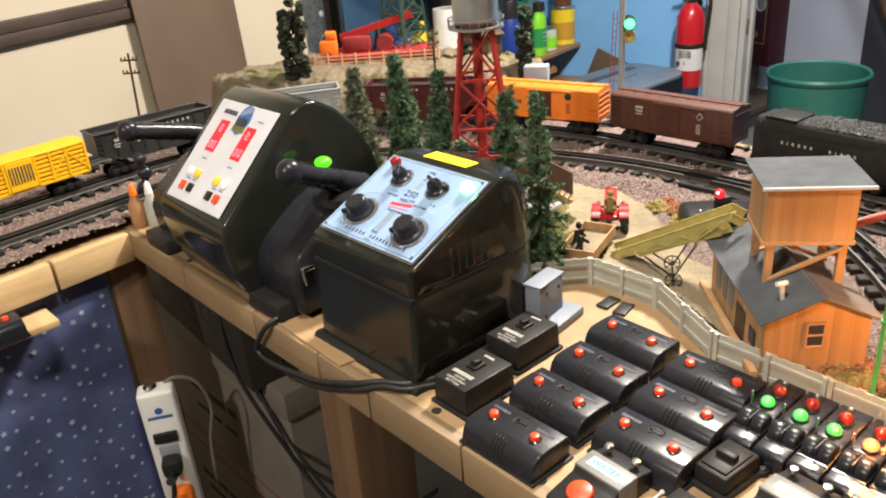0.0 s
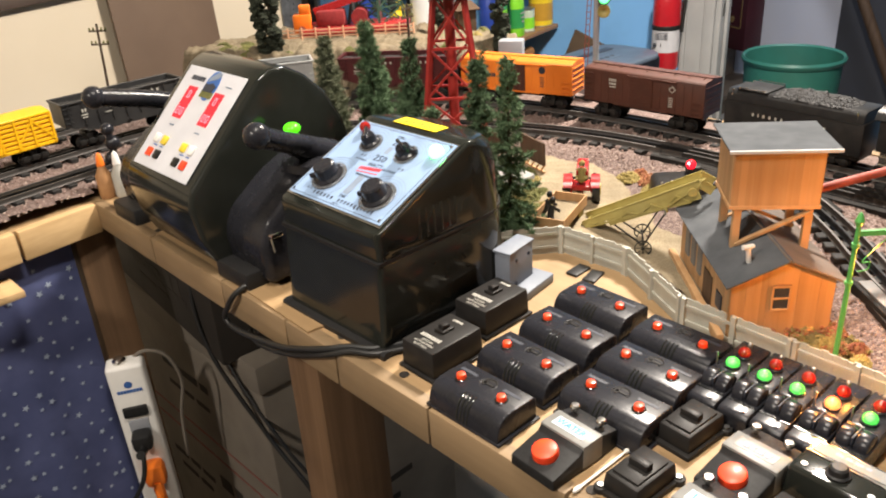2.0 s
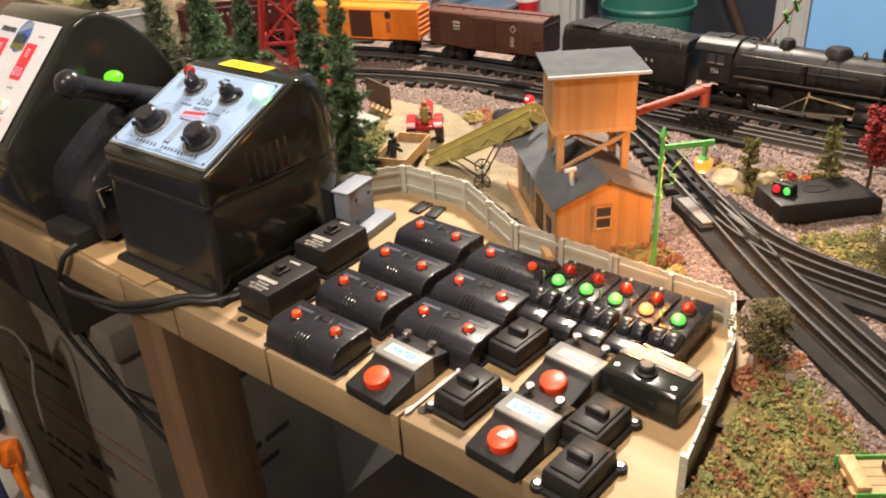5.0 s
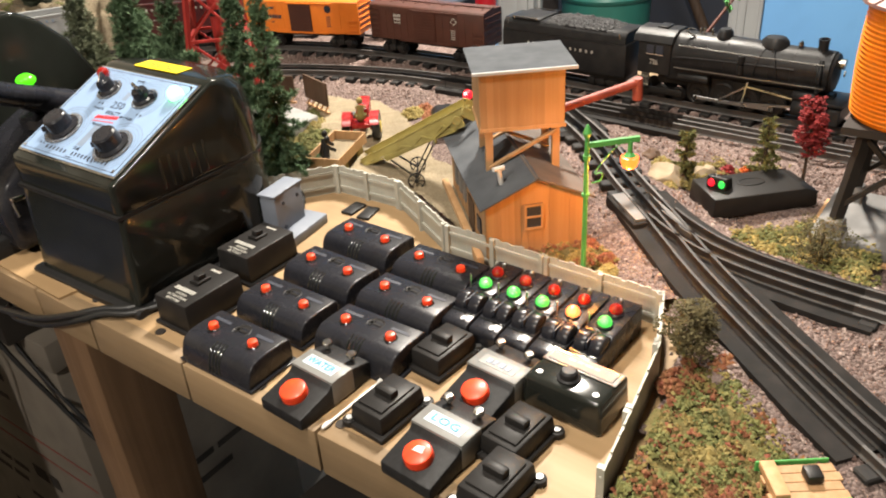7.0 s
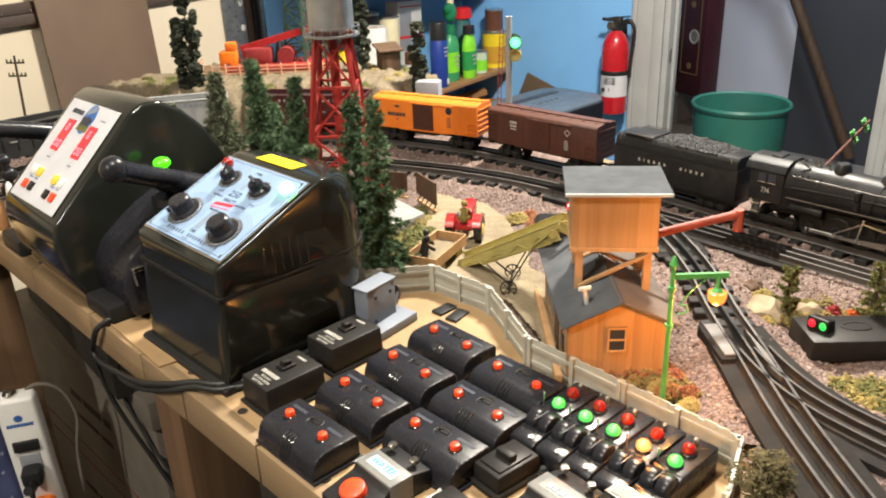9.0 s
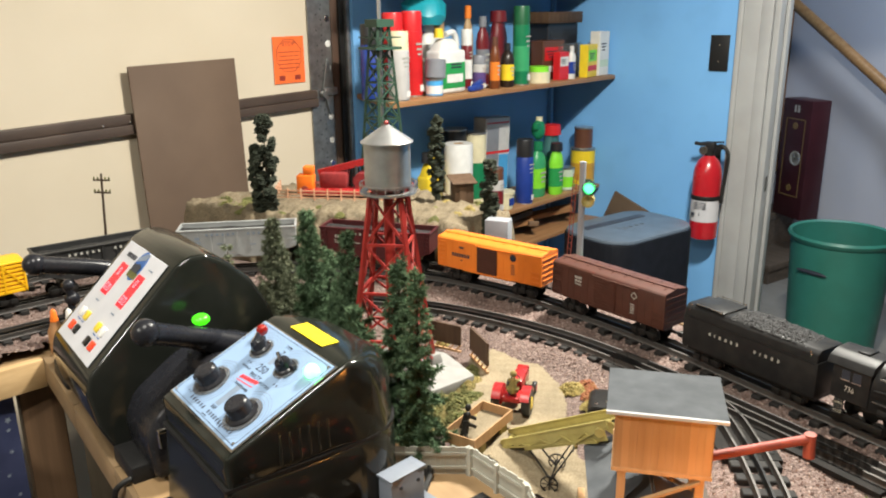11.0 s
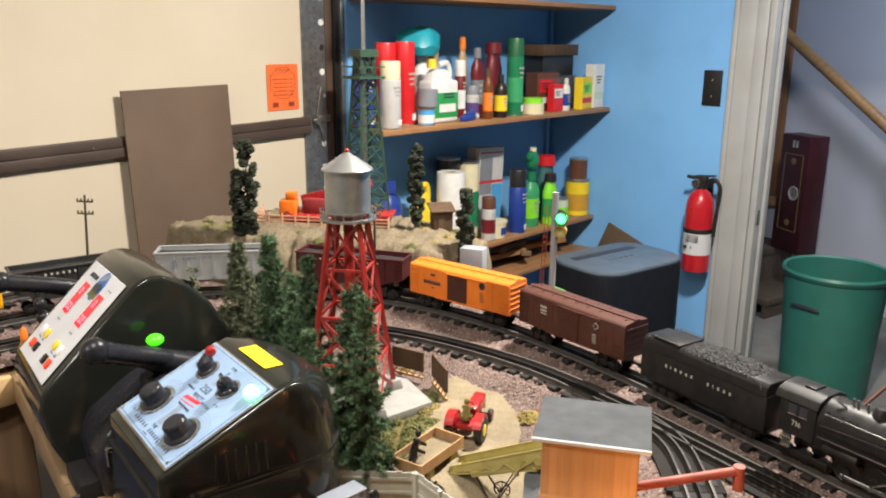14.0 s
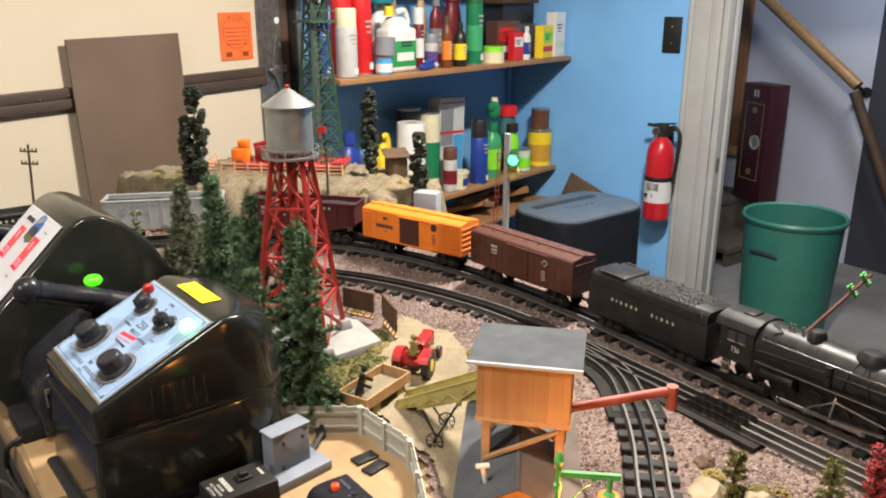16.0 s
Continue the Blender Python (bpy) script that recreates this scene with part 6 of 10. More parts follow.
def steam_engine(line, s):
    t = thing("steam_locomotive", on_track(line, s, 0.08) @ Matrix.Diagonal((0.80, 1, 1, 1)), "black die-cast steam locomotive with silver rods and handrails", "locomotive")
    # it heads towards -x
    part("boiler", lathe([(0.020, 0.0), (0.0265, 0.004), (0.0275, 0.02), (0.0275, 0.10), (0.0295, 0.13), (0.0305, 0.20), (0.0305, 0.262), (0.0, 0.264)], 36, pose(-0.175, 0, 0.066, 0, 90, 0)), M_LOCO, t)
    part("smokebox_front", lathe([(0.0255, 0), (0.0240, 0.004), (0.012, 0.007), (0, 0.008)], 30, pose(-0.173, 0, 0.066, 0, -90, 0)), M_LOCO, t)
    part("headlight", joined(cyl(0.0065, 0.010, pose(-0.188, 0, 0.078, 0, 90, 0), 16), cyl(0.004, 0.002, pose(-0.190, 0, 0.066, 0, 90, 0), 12)), M_CHROME, t)
    for k in range(6):
        part("boiler_band", lathe([(0.0282 + 0.0012 * (k > 2) * min(k - 2, 2), 0), (0.0282 + 0.0012 * (k > 2) * min(k - 2, 2), 0.0016)], 36, pose(-0.150 + 0.036 * k, 0, 0.066, 0, 90, 0)), M_LOCO, t)
    part("firebox", box(0.080, 0.056, 0.040, pose(0.062, 0, 0.052), 0.006), M_LOCO, t)
    cab = part("cab", joined(box(0.062, 0.060, 0.046, pose(0.120, 0, 0.061), 0.002), prism([(-0.033, 0.083), (0.033, 0.083), (0.028, 0.093), (0.012, 0.099), (-0.012, 0.099), (-0.028, 0.093)], 0.074, pose(0.086, 0, 0, 0, 0, -90), 0.001, 1)), M_LOCO, t)
    for y in (-1, 1):
        for x in (0.110, 0.128):
            w = part("cab_window", box(0.013, 0.0010, 0.013, pose(x, y * 0.0303, 0.073), 0.0003, 1), M_INK, cab)
            part("window_frame", box(0.015, 0.0006, 0.0014, pose(x, y * 0.0308, 0.0665)), M_CHROME, w)
        f = Matrix.Translation((0.120, y * 0.0304, 0.056)) @ Matrix.Rotation(radians(180 if y > 0 else 0), 4, "Z") @ Matrix.Rotation(radians(90), 4, "X")
        part("number", letters("736", 0.0105, f @ pose(0, -0.001, 0), 0.0003), M_CREAMINK, cab, "silver cab number")
        part("running_board", box(0.250, 0.012, 0.0024, pose(-0.045, y * 0.0285, 0.052), 0.0006, 1), M_LOCO, t)
        part("handrail", joined(tube([Vector((-0.165, y * 0.0285, 0.082)), Vector((-0.05, y * 0.0295, 0.082)), Vector((0.075, y * 0.031, 0.084))], 0.0009, 6), *[rod((x, y * 0.026, 0.080), (x, y * 0.030, 0.082), 0.0008, 6) for x in (-0.15, -0.10, -0.05, 0.0, 0.05)]), M_CHROME, t, "bright wire handrail")
        for k in range(4):
            w = part("drive_wheel", lathe([(0.0182, -0.003), (0.0182, -0.0016), (0.0170, -0.001), (0.0170, 0.0018), (0.0145, 0.0022), (0.0135, 0.0012), (0.006, 0.0014), (0.005, 0.004), (0, 0.004)], 28, pose(-0.090 + 0.043 * k, y * 0.0165, 0.0168, 90 if y < 0 else -90) @ Matrix.Diagonal((1.25, 1, 1, 1))), M_TRUCKM, t)
            part("crank_pin", cyl(0.0028, 0.006, pose(-0.090 + 0.043 * k, y * 0.020, 0.012, 90 if y < 0 else -90), 12), M_CHROME, w)
        part("side_rod", box(0.140, 0.0022, 0.0050, pose(-0.0255, y * 0.0245, 0.012), 0.0008, 1), M_ALU, t, "silver side rod")
        part("main_rod", bar((-0.140, y * 0.0265, 0.022), (-0.004, y * 0.0265, 0.012), 0.0048, 0.0022), M_ALU, t, "silver main rod")
        part("valve_gear", joined(bar((-0.135, y * 0.0285, 0.032), (-0.050, y * 0.0285, 0.040), 0.0026), bar((-0.050, y * 0.0285, 0.046), (-0.044, y * 0.0285, 0.016), 0.0030), bar((-0.050, y * 0.028, 0.040), (-0.004, y * 0.028, 0.016), 0.0022)), M_CHROME, t)
        part("cylinder", joined(cyl(0.0115, 0.034, pose(-0.160, y * 0.0260, 0.022, 0, 90, 0), 20, bevel=0.002), cyl(0.0075, 0.036, pose(-0.161, y * 0.0265, 0.038, 0, 90, 0), 18, bevel=0.0015)), M_LOCO, t)
        for x in (-0.170, 0.075, 0.108, 0.140):
            part("small_wheel", lathe([(0.0105, -0.002), (0.0105, 0), (0.0092, 0.001), (0.0092, 0.003), (0, 0.003)], 20, pose(x, y * 0.0165, 0.0095, 90 if y < 0 else -90) @ Matrix.Diagonal((1.25, 1, 1, 1))), M_TRUCKM, t)
        part("truck_frame", box(0.085, 0.003, 0.009, pose(0.108, y * 0.0225, 0.012), 0.001), M_TRUCKM, t)
        part("air_tank", cyl(0.0065, 0.055, pose(0.018, y * 0.026, 0.040, 0, 90, 0), 16, bevel=0.0015), M_LOCO, t)
        part("cab_step", joined(box(0.014, 0.003, 0.020, pose(0.135, y * 0.028, 0.028)), *[box(0.016, 0.006, 0.002, pose(0.135, y * 0.029, 0.020 + 0.012 * q)) for q in (0, 1)]), M_CHROME, t)
    part("pilot", prism([(-0.030, 0.004), (0.030, 0.004), (0.027, 0.026), (-0.027, 0.026)], 0.020, pose(-0.200, 0, 0, 0, 0, -90), 0.002, 1), M_LOCO, t)
    part("pilot_deck", box(0.032, 0.056, 0.004, pose(-0.186, 0, 0.031), 0.001), M_LOCO, t)
    part("smokestack", lathe([(0.0085, 0), (0.0075, 0.006), (0.0085, 0.016), (0.0065, 0.016), (0.006, 0.012), (0, 0.012)], 20, pose(-0.150, 0, 0.091)), M_LOCO, t)
    part("sand_dome", lathe([(0.018, 0), (0.016, 0.008), (0.012, 0.0125), (0, 0.014)], 24, pose(-0.075, 0, 0.090) @ Matrix.Diagonal((1.35, 0.9, 1, 1))), M_LOCO, t)
    part("steam_dome", lathe([(0.014, 0), (0.0125, 0.008), (0.009, 0.012), (0, 0.0135)], 24, pose(0.010, 0, 0.0935)), M_LOCO, t)
    part("bell", joined(lathe([(0.0045, 0), (0.004, 0.003), (0.002, 0.006), (0, 0.0065)], 14, pose(-0.116, 0, 0.095)), box(0.002, 0.012, 0.002, pose(-0.116, 0, 0.1))), M_CHROME, t, "small bright bell")
    for x in (0.045, 0.052, 0.030):
        part("safety_valve", cyl(0.0018, 0.009, pose(x, 0.004, 0.096), 8), M_CHROME, t)
    part("whistle", rod((0.055, 0.014, 0.094), (0.070, 0.016, 0.100), 0.0014), M_CHROME, t)
    part("frame", box(0.30, 0.022, 0.016, pose(-0.03, 0, 0.030)), M_TRUCKM, t)
    for y in (-1, 1):
        part("steam_pipe", tube(spline([(-0.158, y * 0.020, 0.084), (-0.160, y * 0.030, 0.066), (-0.160, y * 0.030, 0.046)], 6), 0.0040, 10), M_LOCO, t)
        part("sand_pipe", tube(spline([(-0.080, y * 0.014, 0.092), (-0.090, y * 0.0285, 0.074), (-0.095, y * 0.030, 0.054)], 6), 0.0010, 6), M_LOCO, t)
        part("sand_pipe", tube(spline([(-0.066, y * 0.014, 0.092), (-0.060, y * 0.0285, 0.074), (-0.055, y * 0.030, 0.054)], 6), 0.0010, 6), M_LOCO, t)
        part("feed_pipe", tube(spline([(-0.120, y * 0.0285, 0.071), (-0.02, y * 0.0295, 0.070), (0.060, y * 0.0315, 0.068), (0.082, y * 0.031, 0.066)], 6), 0.0014, 6), M_LOCO, t)
        part("air_pump", joined(cyl(0.0055, 0.012, pose(-0.035, y * 0.030, 0.056), 14), cyl(0.0055, 0.010, pose(-0.035, y * 0.030, 0.071), 14), box(0.005, 0.005, 0.005, pose(-0.035, y * 0.030, 0.069))), M_LOCO, t)
        part("board_edge", box(0.250, 0.0008, 0.0010, pose(-0.045, y * 0.0346, 0.0536)), M_ALU, t, "worn bright board edge")
        for k in range(5):
            part("washout_plug", ball(0.0016, pose(0.030 + 0.011 * k, y * 0.0245, 0.0855), 8, 6), M_LOCO, t)
    part("vent_hatch", box(0.020, 0.022, 0.004, pose(0.118, 0, 0.0995), 0.001), M_LOCO, t)
    part("whistle_lever", tube(spline([(0.078, 0.004, 0.098), (0.070, 0.004, 0.102), (0.060, 0.004, 0.101)], 5), 0.0008, 6), M_CHROME, t)
    return t


def station(line, x, y):
    """The length along a line at its point nearest to (x, y)."""
    best, s_, far = 0.0, 0.0, 9.0
    for a, b in zip(line, line[1:]):
        d = math.hypot(a.x - x, a.y - y)
        if d < far:
            best, far = s_, d
        s_ += (b - a).length
    return best


steam_engine(OUTER, station(OUTER, 1.266, 0.312))
tender(OUTER, station(OUTER, 1.271, 0.568))
boxcar(OUTER, station(OUTER, 1.270, 0.838), "brown plastic boxcar with pale lettering and a diamond herald", M_BROWNCAR, M_BROWNCAR, brown_marks)
boxcar(OUTER, station(OUTER, 1.222, 1.110), "bright orange plastic boxcar with a brown door", M_ORANGECAR, M_BROWNCAR, orange_marks)
hopper(OUTER, station(OUTER, 1.098, 1.344), "maroon plastic coal hopper with white lettering", M_REDCAR, M_CREAMINK)
hopper(OUTER, station(OUTER, 0.868, 1.528), "pale grey plastic coal hopper with dark lettering", M_GREYCAR, M_GREYINK)
hopper(OUTER, station(OUTER, 0.598, 1.576), "black plastic coal hopper with white lettering", M_BLACKCAR, M_CREAMINK)
stock_car(OUTER, station(OUTER, 0.333, 1.543))

# ---- fence round the control shelf ----
def picket_fence(pts, h=0.038):
    """Each run is a thing: boards with a wavy top, rails and posts on its inner side."""
    for n, (a, b) in enumerate(zip(pts, pts[1:])):
        a, b = Vector((*a, ZB)), Vector((*b, ZB))
        d = b - a
        L = d.length
        t = thing("picket_fence", Matrix.Translation(a) @ Matrix.Rotation(math.atan2(d.y, d.x), 4, "Z"), "off-white plastic board fence section with a scalloped top edge", "fence", "fence sections")
        k, bw = int(L / 0.0062), 0.0062
        for i in range(k + 1):
            x0 = min(i * bw, L - 0.002)
            hh = h + 0.0008 * math.sin(i * 2.4 + n) + 0.0005 * math.sin(i * 5.1)
            part("board", box(bw - 0.00012, 0.0016, hh, pose(x0 + bw / 2, 0, hh / 2, 0, 0.6 * math.sin(i * 3.3), 0)), M_FENCE, t)
        for z in (0.010, 0.029):
            part("rail", box(L, 0.0022, 0.0035, pose(L / 2, 0.0018, z)), M_FENCE, t)
        for i in range(max(2, int(L / 0.05) + 1)):
            part("post", box(0.0048, 0.0042, h + 0.001, pose(0.003 + (L - 0.006) * i / max(1, int(L / 0.05)), 0.0030, h / 2)), M_FENCE, t)


FENCE = [(0.545, 0.128), (0.612, 0.140), (0.700, 0.157), (0.772, 0.186), (0.772, 0.312), (0.773, 0.438), (0.832, 0.556), (0.826, 0.658), (0.745, 0.716)]
picket_fence(FENCE)

# ---- wooden shed with the bin tower on it ----
SHM = Matrix.Translation((0.810, 0.348, 0.9035)) @ Matrix.Rotation(radians(-42), 4, "Z")  # x along the gable front, y back


def plank_wall(t, w, h, m, gable=0.0, bw=0.0075, m_=None, name="plank"):
    """Upright planks side by side, standing on the origin along x."""
    k = int(round(w / bw))
    for i in range(k):
        x = -w / 2 + (i + 0.5) * w / k
        hh = h + gable * (1 - abs(2 * x / w))
        part(name, box(w / k - 0.00012, 0.0022, hh, m @ pose(x, 0.0003 * math.sin(i * 1.9), hh / 2)), m_ or M_MODELWOOD, t)


sh = thing("plank_shed", SHM, "orange-brown plank model shed with a grey gable roof", "model building")
SW, SD, SHT, SG = 0.104, 0.185, 0.068, 0.024
plank_wall(sh, SW, SHT, pose(0, 0, 0), SG)
plank_wall(sh, SW, SHT, pose(0, SD, 0), SG)
plank_wall(sh, SD, SHT, pose(-SW / 2, SD / 2, 0, 0, 0, 90))
plank_wall(sh, SD, SHT, pose(SW / 2, SD / 2, 0, 0, 0, 90))
sl = math.degrees(math.atan2(SG, SW / 2))
rl = math.hypot(SG, SW / 2) + 0.012
for s, m_ in ((-1, M_ROOF), (1, M_ROOFB)):
    part("roof_slope", box(rl, SD + 0.022, 0.0022, pose(s * (SW / 4 + 0.0035), SD / 2, SHT + SG / 2 + 0.0005, 0, s * sl, 0), 0.0004, 1), m_, sh, "grey painted roof slope" if s < 0 else "brownish roof slope")
win = part("window", box(0.017, 0.0030, 0.026, pose(-0.002, -0.001, 0.048)), M_INK, sh, "dark window")
for a, b, c, d in ((-0.002, 0.0345, 0.020, 0.0024), (-0.002, 0.0615, 0.020, 0.0024), (-0.0110, 0.048, 0.0022, 0.027), (0.007, 0.048, 0.0022, 0.027), (-0.002, 0.048, 0.017, 0.0018)):
    part("window_frame", box(c, 0.0026, d, pose(a, -0.0026, b)), M_MODELWOOD, win)
part("side_door", box(0.003, 0.030, 0.042, pose(-SW / 2 - 0.001, 0.070, 0.022)), M_BROWNWOOD, sh, "dark side door")
part("side_window", box(0.003, 0.018, 0.018, pose(-SW / 2 - 0.001, 0.030, 0.030)), M_INK, sh)
part("stove_pipe", joined(rod((-0.030, 0.018, 0.076), (-0.034, 0.016, 0.098), 0.0026), rod((-0.040, 0.014, 0.0995), (-0.028, 0.018, 0.099), 0.0026)), M_WHITE, sh, "white T-shaped stove pipe")
part("skirting", box(0.008, SD + 0.02, 0.012, pose(-SW / 2 - 0.010, SD / 2, 0.006), 0.001), M_MODELWOOD, sh, "orange-brown timber skirting")
for y in (0.105, 0.130, 0.155):
    part("shutter", box(0.003, 0.014, 0.034, pose(-SW / 2 - 0.0016, y, 0.040), 0.0006, 1), M_FOUND, sh, "grey shutter")

TM = Matrix.Translation((0.847, 0.386, 0.0)) @ Matrix.Rotation(radians(-48), 4, "Z")  # x along the front, y back
tw = thing("bin_tower", TM, "orange-brown plank bin tower on timber legs with a grey roof", "model building")
TW, TD, TZ0, TZ1 = 0.088, 0.070, 1.030, 1.094
for y in (0.0, TD):
    k = 13
    for i in range(k):
        x = -TW / 2 + (i + 0.5) * TW / k
        part("plank", box(TW / k - 0.00012, 0.0022, TZ1 - TZ0, pose(x, y, (TZ0 + TZ1) / 2)), M_MODELWOOD, tw)
for x in (-TW / 2, TW / 2):
    k = 11
    for i in range(k):
        y = (i + 0.5) * TD / k
        hh = TZ1 - TZ0
        part("plank", box(0.0022, TD / k - 0.00012, hh, pose(x, y, TZ0 + hh / 2)), M_MODELWOOD, tw)
part("floor_frame", box(TW + 0.004, TD + 0.004, 0.004, pose(0, TD / 2, TZ0 - 0.001)), M_MODELWOOD, tw)
part("roof", box(TW + 0.020, TD + 0.020, 0.0024, pose(0.001, TD / 2 - 0.002, TZ1 + 0.0014, 0.4, 0, 0), 0.0005, 1), M_ROOF, tw, "grey painted sloping roof")
part("roof_edge", box(TW + 0.020, 0.0030, 0.0030, pose(0.001, -0.0136, TZ1 + 0.0006)), M_CASING, tw)
for x in (-TW / 2 + 0.008, TW / 2 - 0.008):
    for y in (0.004, TD - 0.006):
        part("leg", box(0.008, 0.007, 0.052, pose(x, y, TZ0 - 0.026)), M_MODELWOOD, tw)
for y in (0.0, TD - 0.002):
    part("brace", bar((-TW / 2 + 0.008, y, TZ0 - 0.044), (TW / 2 - 0.008, y, TZ0 - 0.006), 0.0055, 0.003), M_MODELWOOD, tw)
part("brace", bar((TW / 2 - 0.010, 0.040, TZ0 - 0.040), (-TW / 2 + 0.010, 0.040, TZ0 - 0.010), 0.0045, 0.003), M_MODELWOOD, tw)
ch = part("chute", rod((TW / 2, 0.030, 1.034), (TW / 2 + 0.098, 0.068, 1.044), 0.0048, 14), M_CHUTE, tw, "rust-red round chute")
part("chute_spout", rod((TW / 2 + 0.098, 0.068, 1.049), (TW / 2 + 0.099, 0.068, 1.024), 0.0058, 14), M_CHUTE, ch)

# ---- conveyor, tractor, trailer ----
cv = thing("conveyor", pose(0, 0, 0), "olive-yellow model coal conveyor on spoked wheels", "conveyor")
ca, cb_, ce = Vector((0.886, 0.671, 0.9105)), Vector((0.898, 0.504, 1.0100)), Vector((0.911, 0.494, 0.9990))  # foot, crest and spout of the near side
cd, over = cb_ - ca, Vector((0.025, 0.015, 0))
down = Vector((0, 0, -1))
for s in (0, 1):
    a, b, e = ca + over * s, cb_ + over * s, ce + over * s
    part("trough_side", joined(bar(a, b, 0.0016, 0.0095), bar(b, e, 0.0016, 0.0115)), M_OLIVE, cv)
    part("side_panel", bar(a + cd * 0.24 + down * 0.0085, b + down * 0.0130, 0.0008, 0.0130), M_OLIVE, cv)
    part("top_flange", joined(bar(a + Vector((0, 0, 0.0050)), b + Vector((0, 0, 0.0050)), 0.0034, 0.0012), bar(b + Vector((0, 0, 0.0050)), e + Vector((0, 0, 0.0055)), 0.0034, 0.0012)), M_OLIVE, cv)
    part("lower_chord", bar(a + cd * 0.04 + down * 0.0065, b - cd * 0.06 + down * 0.0205, 0.0032, 0.0022), M_OLIVE, cv)
    for k in range(8):
        f0, f1 = 0.12 + 0.10 * k, 0.22 + 0.10 * k
        lo = 0.0065 + 0.0140 * (f0 if k % 2 == 0 else f1)
        za, zb = (0.0050, lo) if k % 2 else (lo, 0.0050)
        part("truss_brace", bar(a + cd * f0 + down * za, a + cd * f1 + down * zb, 0.0032, 0.0020), M_OLIVE, cv)
part("trough_floor", bar(ca + over * 0.5 + down * 0.0030, cb_ + over * 0.5 + down * 0.0030, 0.027, 0.0016), M_OLIVE, cv)
part("foot_roller", rod(ca + cd * 0.05 - over * 0.12 + down * 0.006, ca + cd * 0.05 + over * 1.12 + down * 0.006, 0.0042, 14), M_OLIVE, cv)
part("drive_bracket", joined(bar(cb_ - cd * 0.25 + down * 0.0150 - over * 0.08, cb_ - cd * 0.06 + down * 0.0040 - over * 0.08, 0.0030, 0.0026), bar(cb_ - cd * 0.25 + down * 0.0150 - over * 0.08, cb_ - cd * 0.25 + down * 0.0230 - over * 0.08, 0.0030, 0.0026)), M_OLIVE, cv)
part("drive_pulley", rod(cb_ - cd * 0.05 + down * 0.0080 - over * 0.14, cb_ - cd * 0.05 + down * 0.0080 + over * 0.05, 0.0055, 18), M_OLIVE, cv)
wn = (0.8, 0.6)  # plan direction of the axle
WR = 0.0108
for c in (Vector((0.865, 0.557, 0.9185)), Vector((0.906, 0.588, 0.9185))):
    turn_ = Matrix.Translation(c) @ Matrix.Rotation(math.atan2(wn[1], wn[0]), 4, "Z") @ Matrix.Rotation(radians(90), 4, "Y")
    w = part("wheel", lathe([(WR - 0.0013, -0.0009), (WR, -0.0009), (WR, 0.0009), (WR - 0.0013, 0.0009), (WR - 0.0013, -0.0009)], 28, turn_), M_TRUCKM, cv, "dark spoked wheel")
    part("hub", cyl(0.0020, 0.0040, turn_ @ pose(0, 0, -0.002), 12), M_TRUCKM, w)
    for k in range(8):
        q = turn_ @ Matrix.Rotation(radians(45 * k), 4, "Z")
        part("spoke", bar(q @ Vector((0.001, 0, 0)), q @ Vector((WR - 0.0010, 0, 0)), 0.0008), M_TRUCKM, w)
part("axle", rod((0.865, 0.557, 0.9185), (0.906, 0.588, 0.9185), 0.0011), M_TRUCKM, cv)
for x, y in ((0.872, 0.562), (0.899, 0.583)):
    part("strut", bar((x, y, 0.9185), (x + 0.014, y - 0.020, 0.9640), 0.0024, 0.0016), M_TRUCKM, cv)
    part("stay", bar((x, y, 0.9185), ca + cd * 0.30 + down * 0.018 + over * (0.1 if x < 0.88 else 0.9), 0.0020, 0.0014), M_TRUCKM, cv)
part("cross_pin", rod((0.884, 0.540, 0.9635), (0.916, 0.565, 0.9635), 0.0014), M_STEEL, cv, "steel cross pin")

TRM = Matrix.Translation((0.963, 0.738, 0.9085)) @ Matrix.Rotation(radians(38), 4, "Z") @ Matrix.Scale(1.42, 4)  # x forward
tc_ = thing("toy_tractor", TRM, "small red toy tractor with yellow hubs", "toy tractor")
part("hood", box(0.036, 0.013, 0.015, pose(0.022, 0, 0.021), 0.003), M_TRACTOR, tc_)
part("grille", box(0.004, 0.012, 0.017, pose(0.041, 0, 0.020), 0.0015), M_TRACTOR, tc_)
part("seat_deck", box(0.020, 0.018, 0.005, pose(-0.008, 0, 0.017), 0.001), M_TRACTOR, tc_)
part("seat", lathe([(0.002, 0), (0.006, 0.004), (0.0065, 0.007), (0.005, 0.005), (0, 0.004)], 14, pose(-0.010, 0, 0.020)), M_TUFTY, tc_, "tan seat with a load on it")
part("steering_wheel", lathe([(0.0048, 0), (0.0048, 0.001), (0.0038, 0.001), (0.0038, 0), (0.0048, 0)], 18, pose(0.003, 0, 0.030, 0, -50, 0)), M_BLACK, tc_)
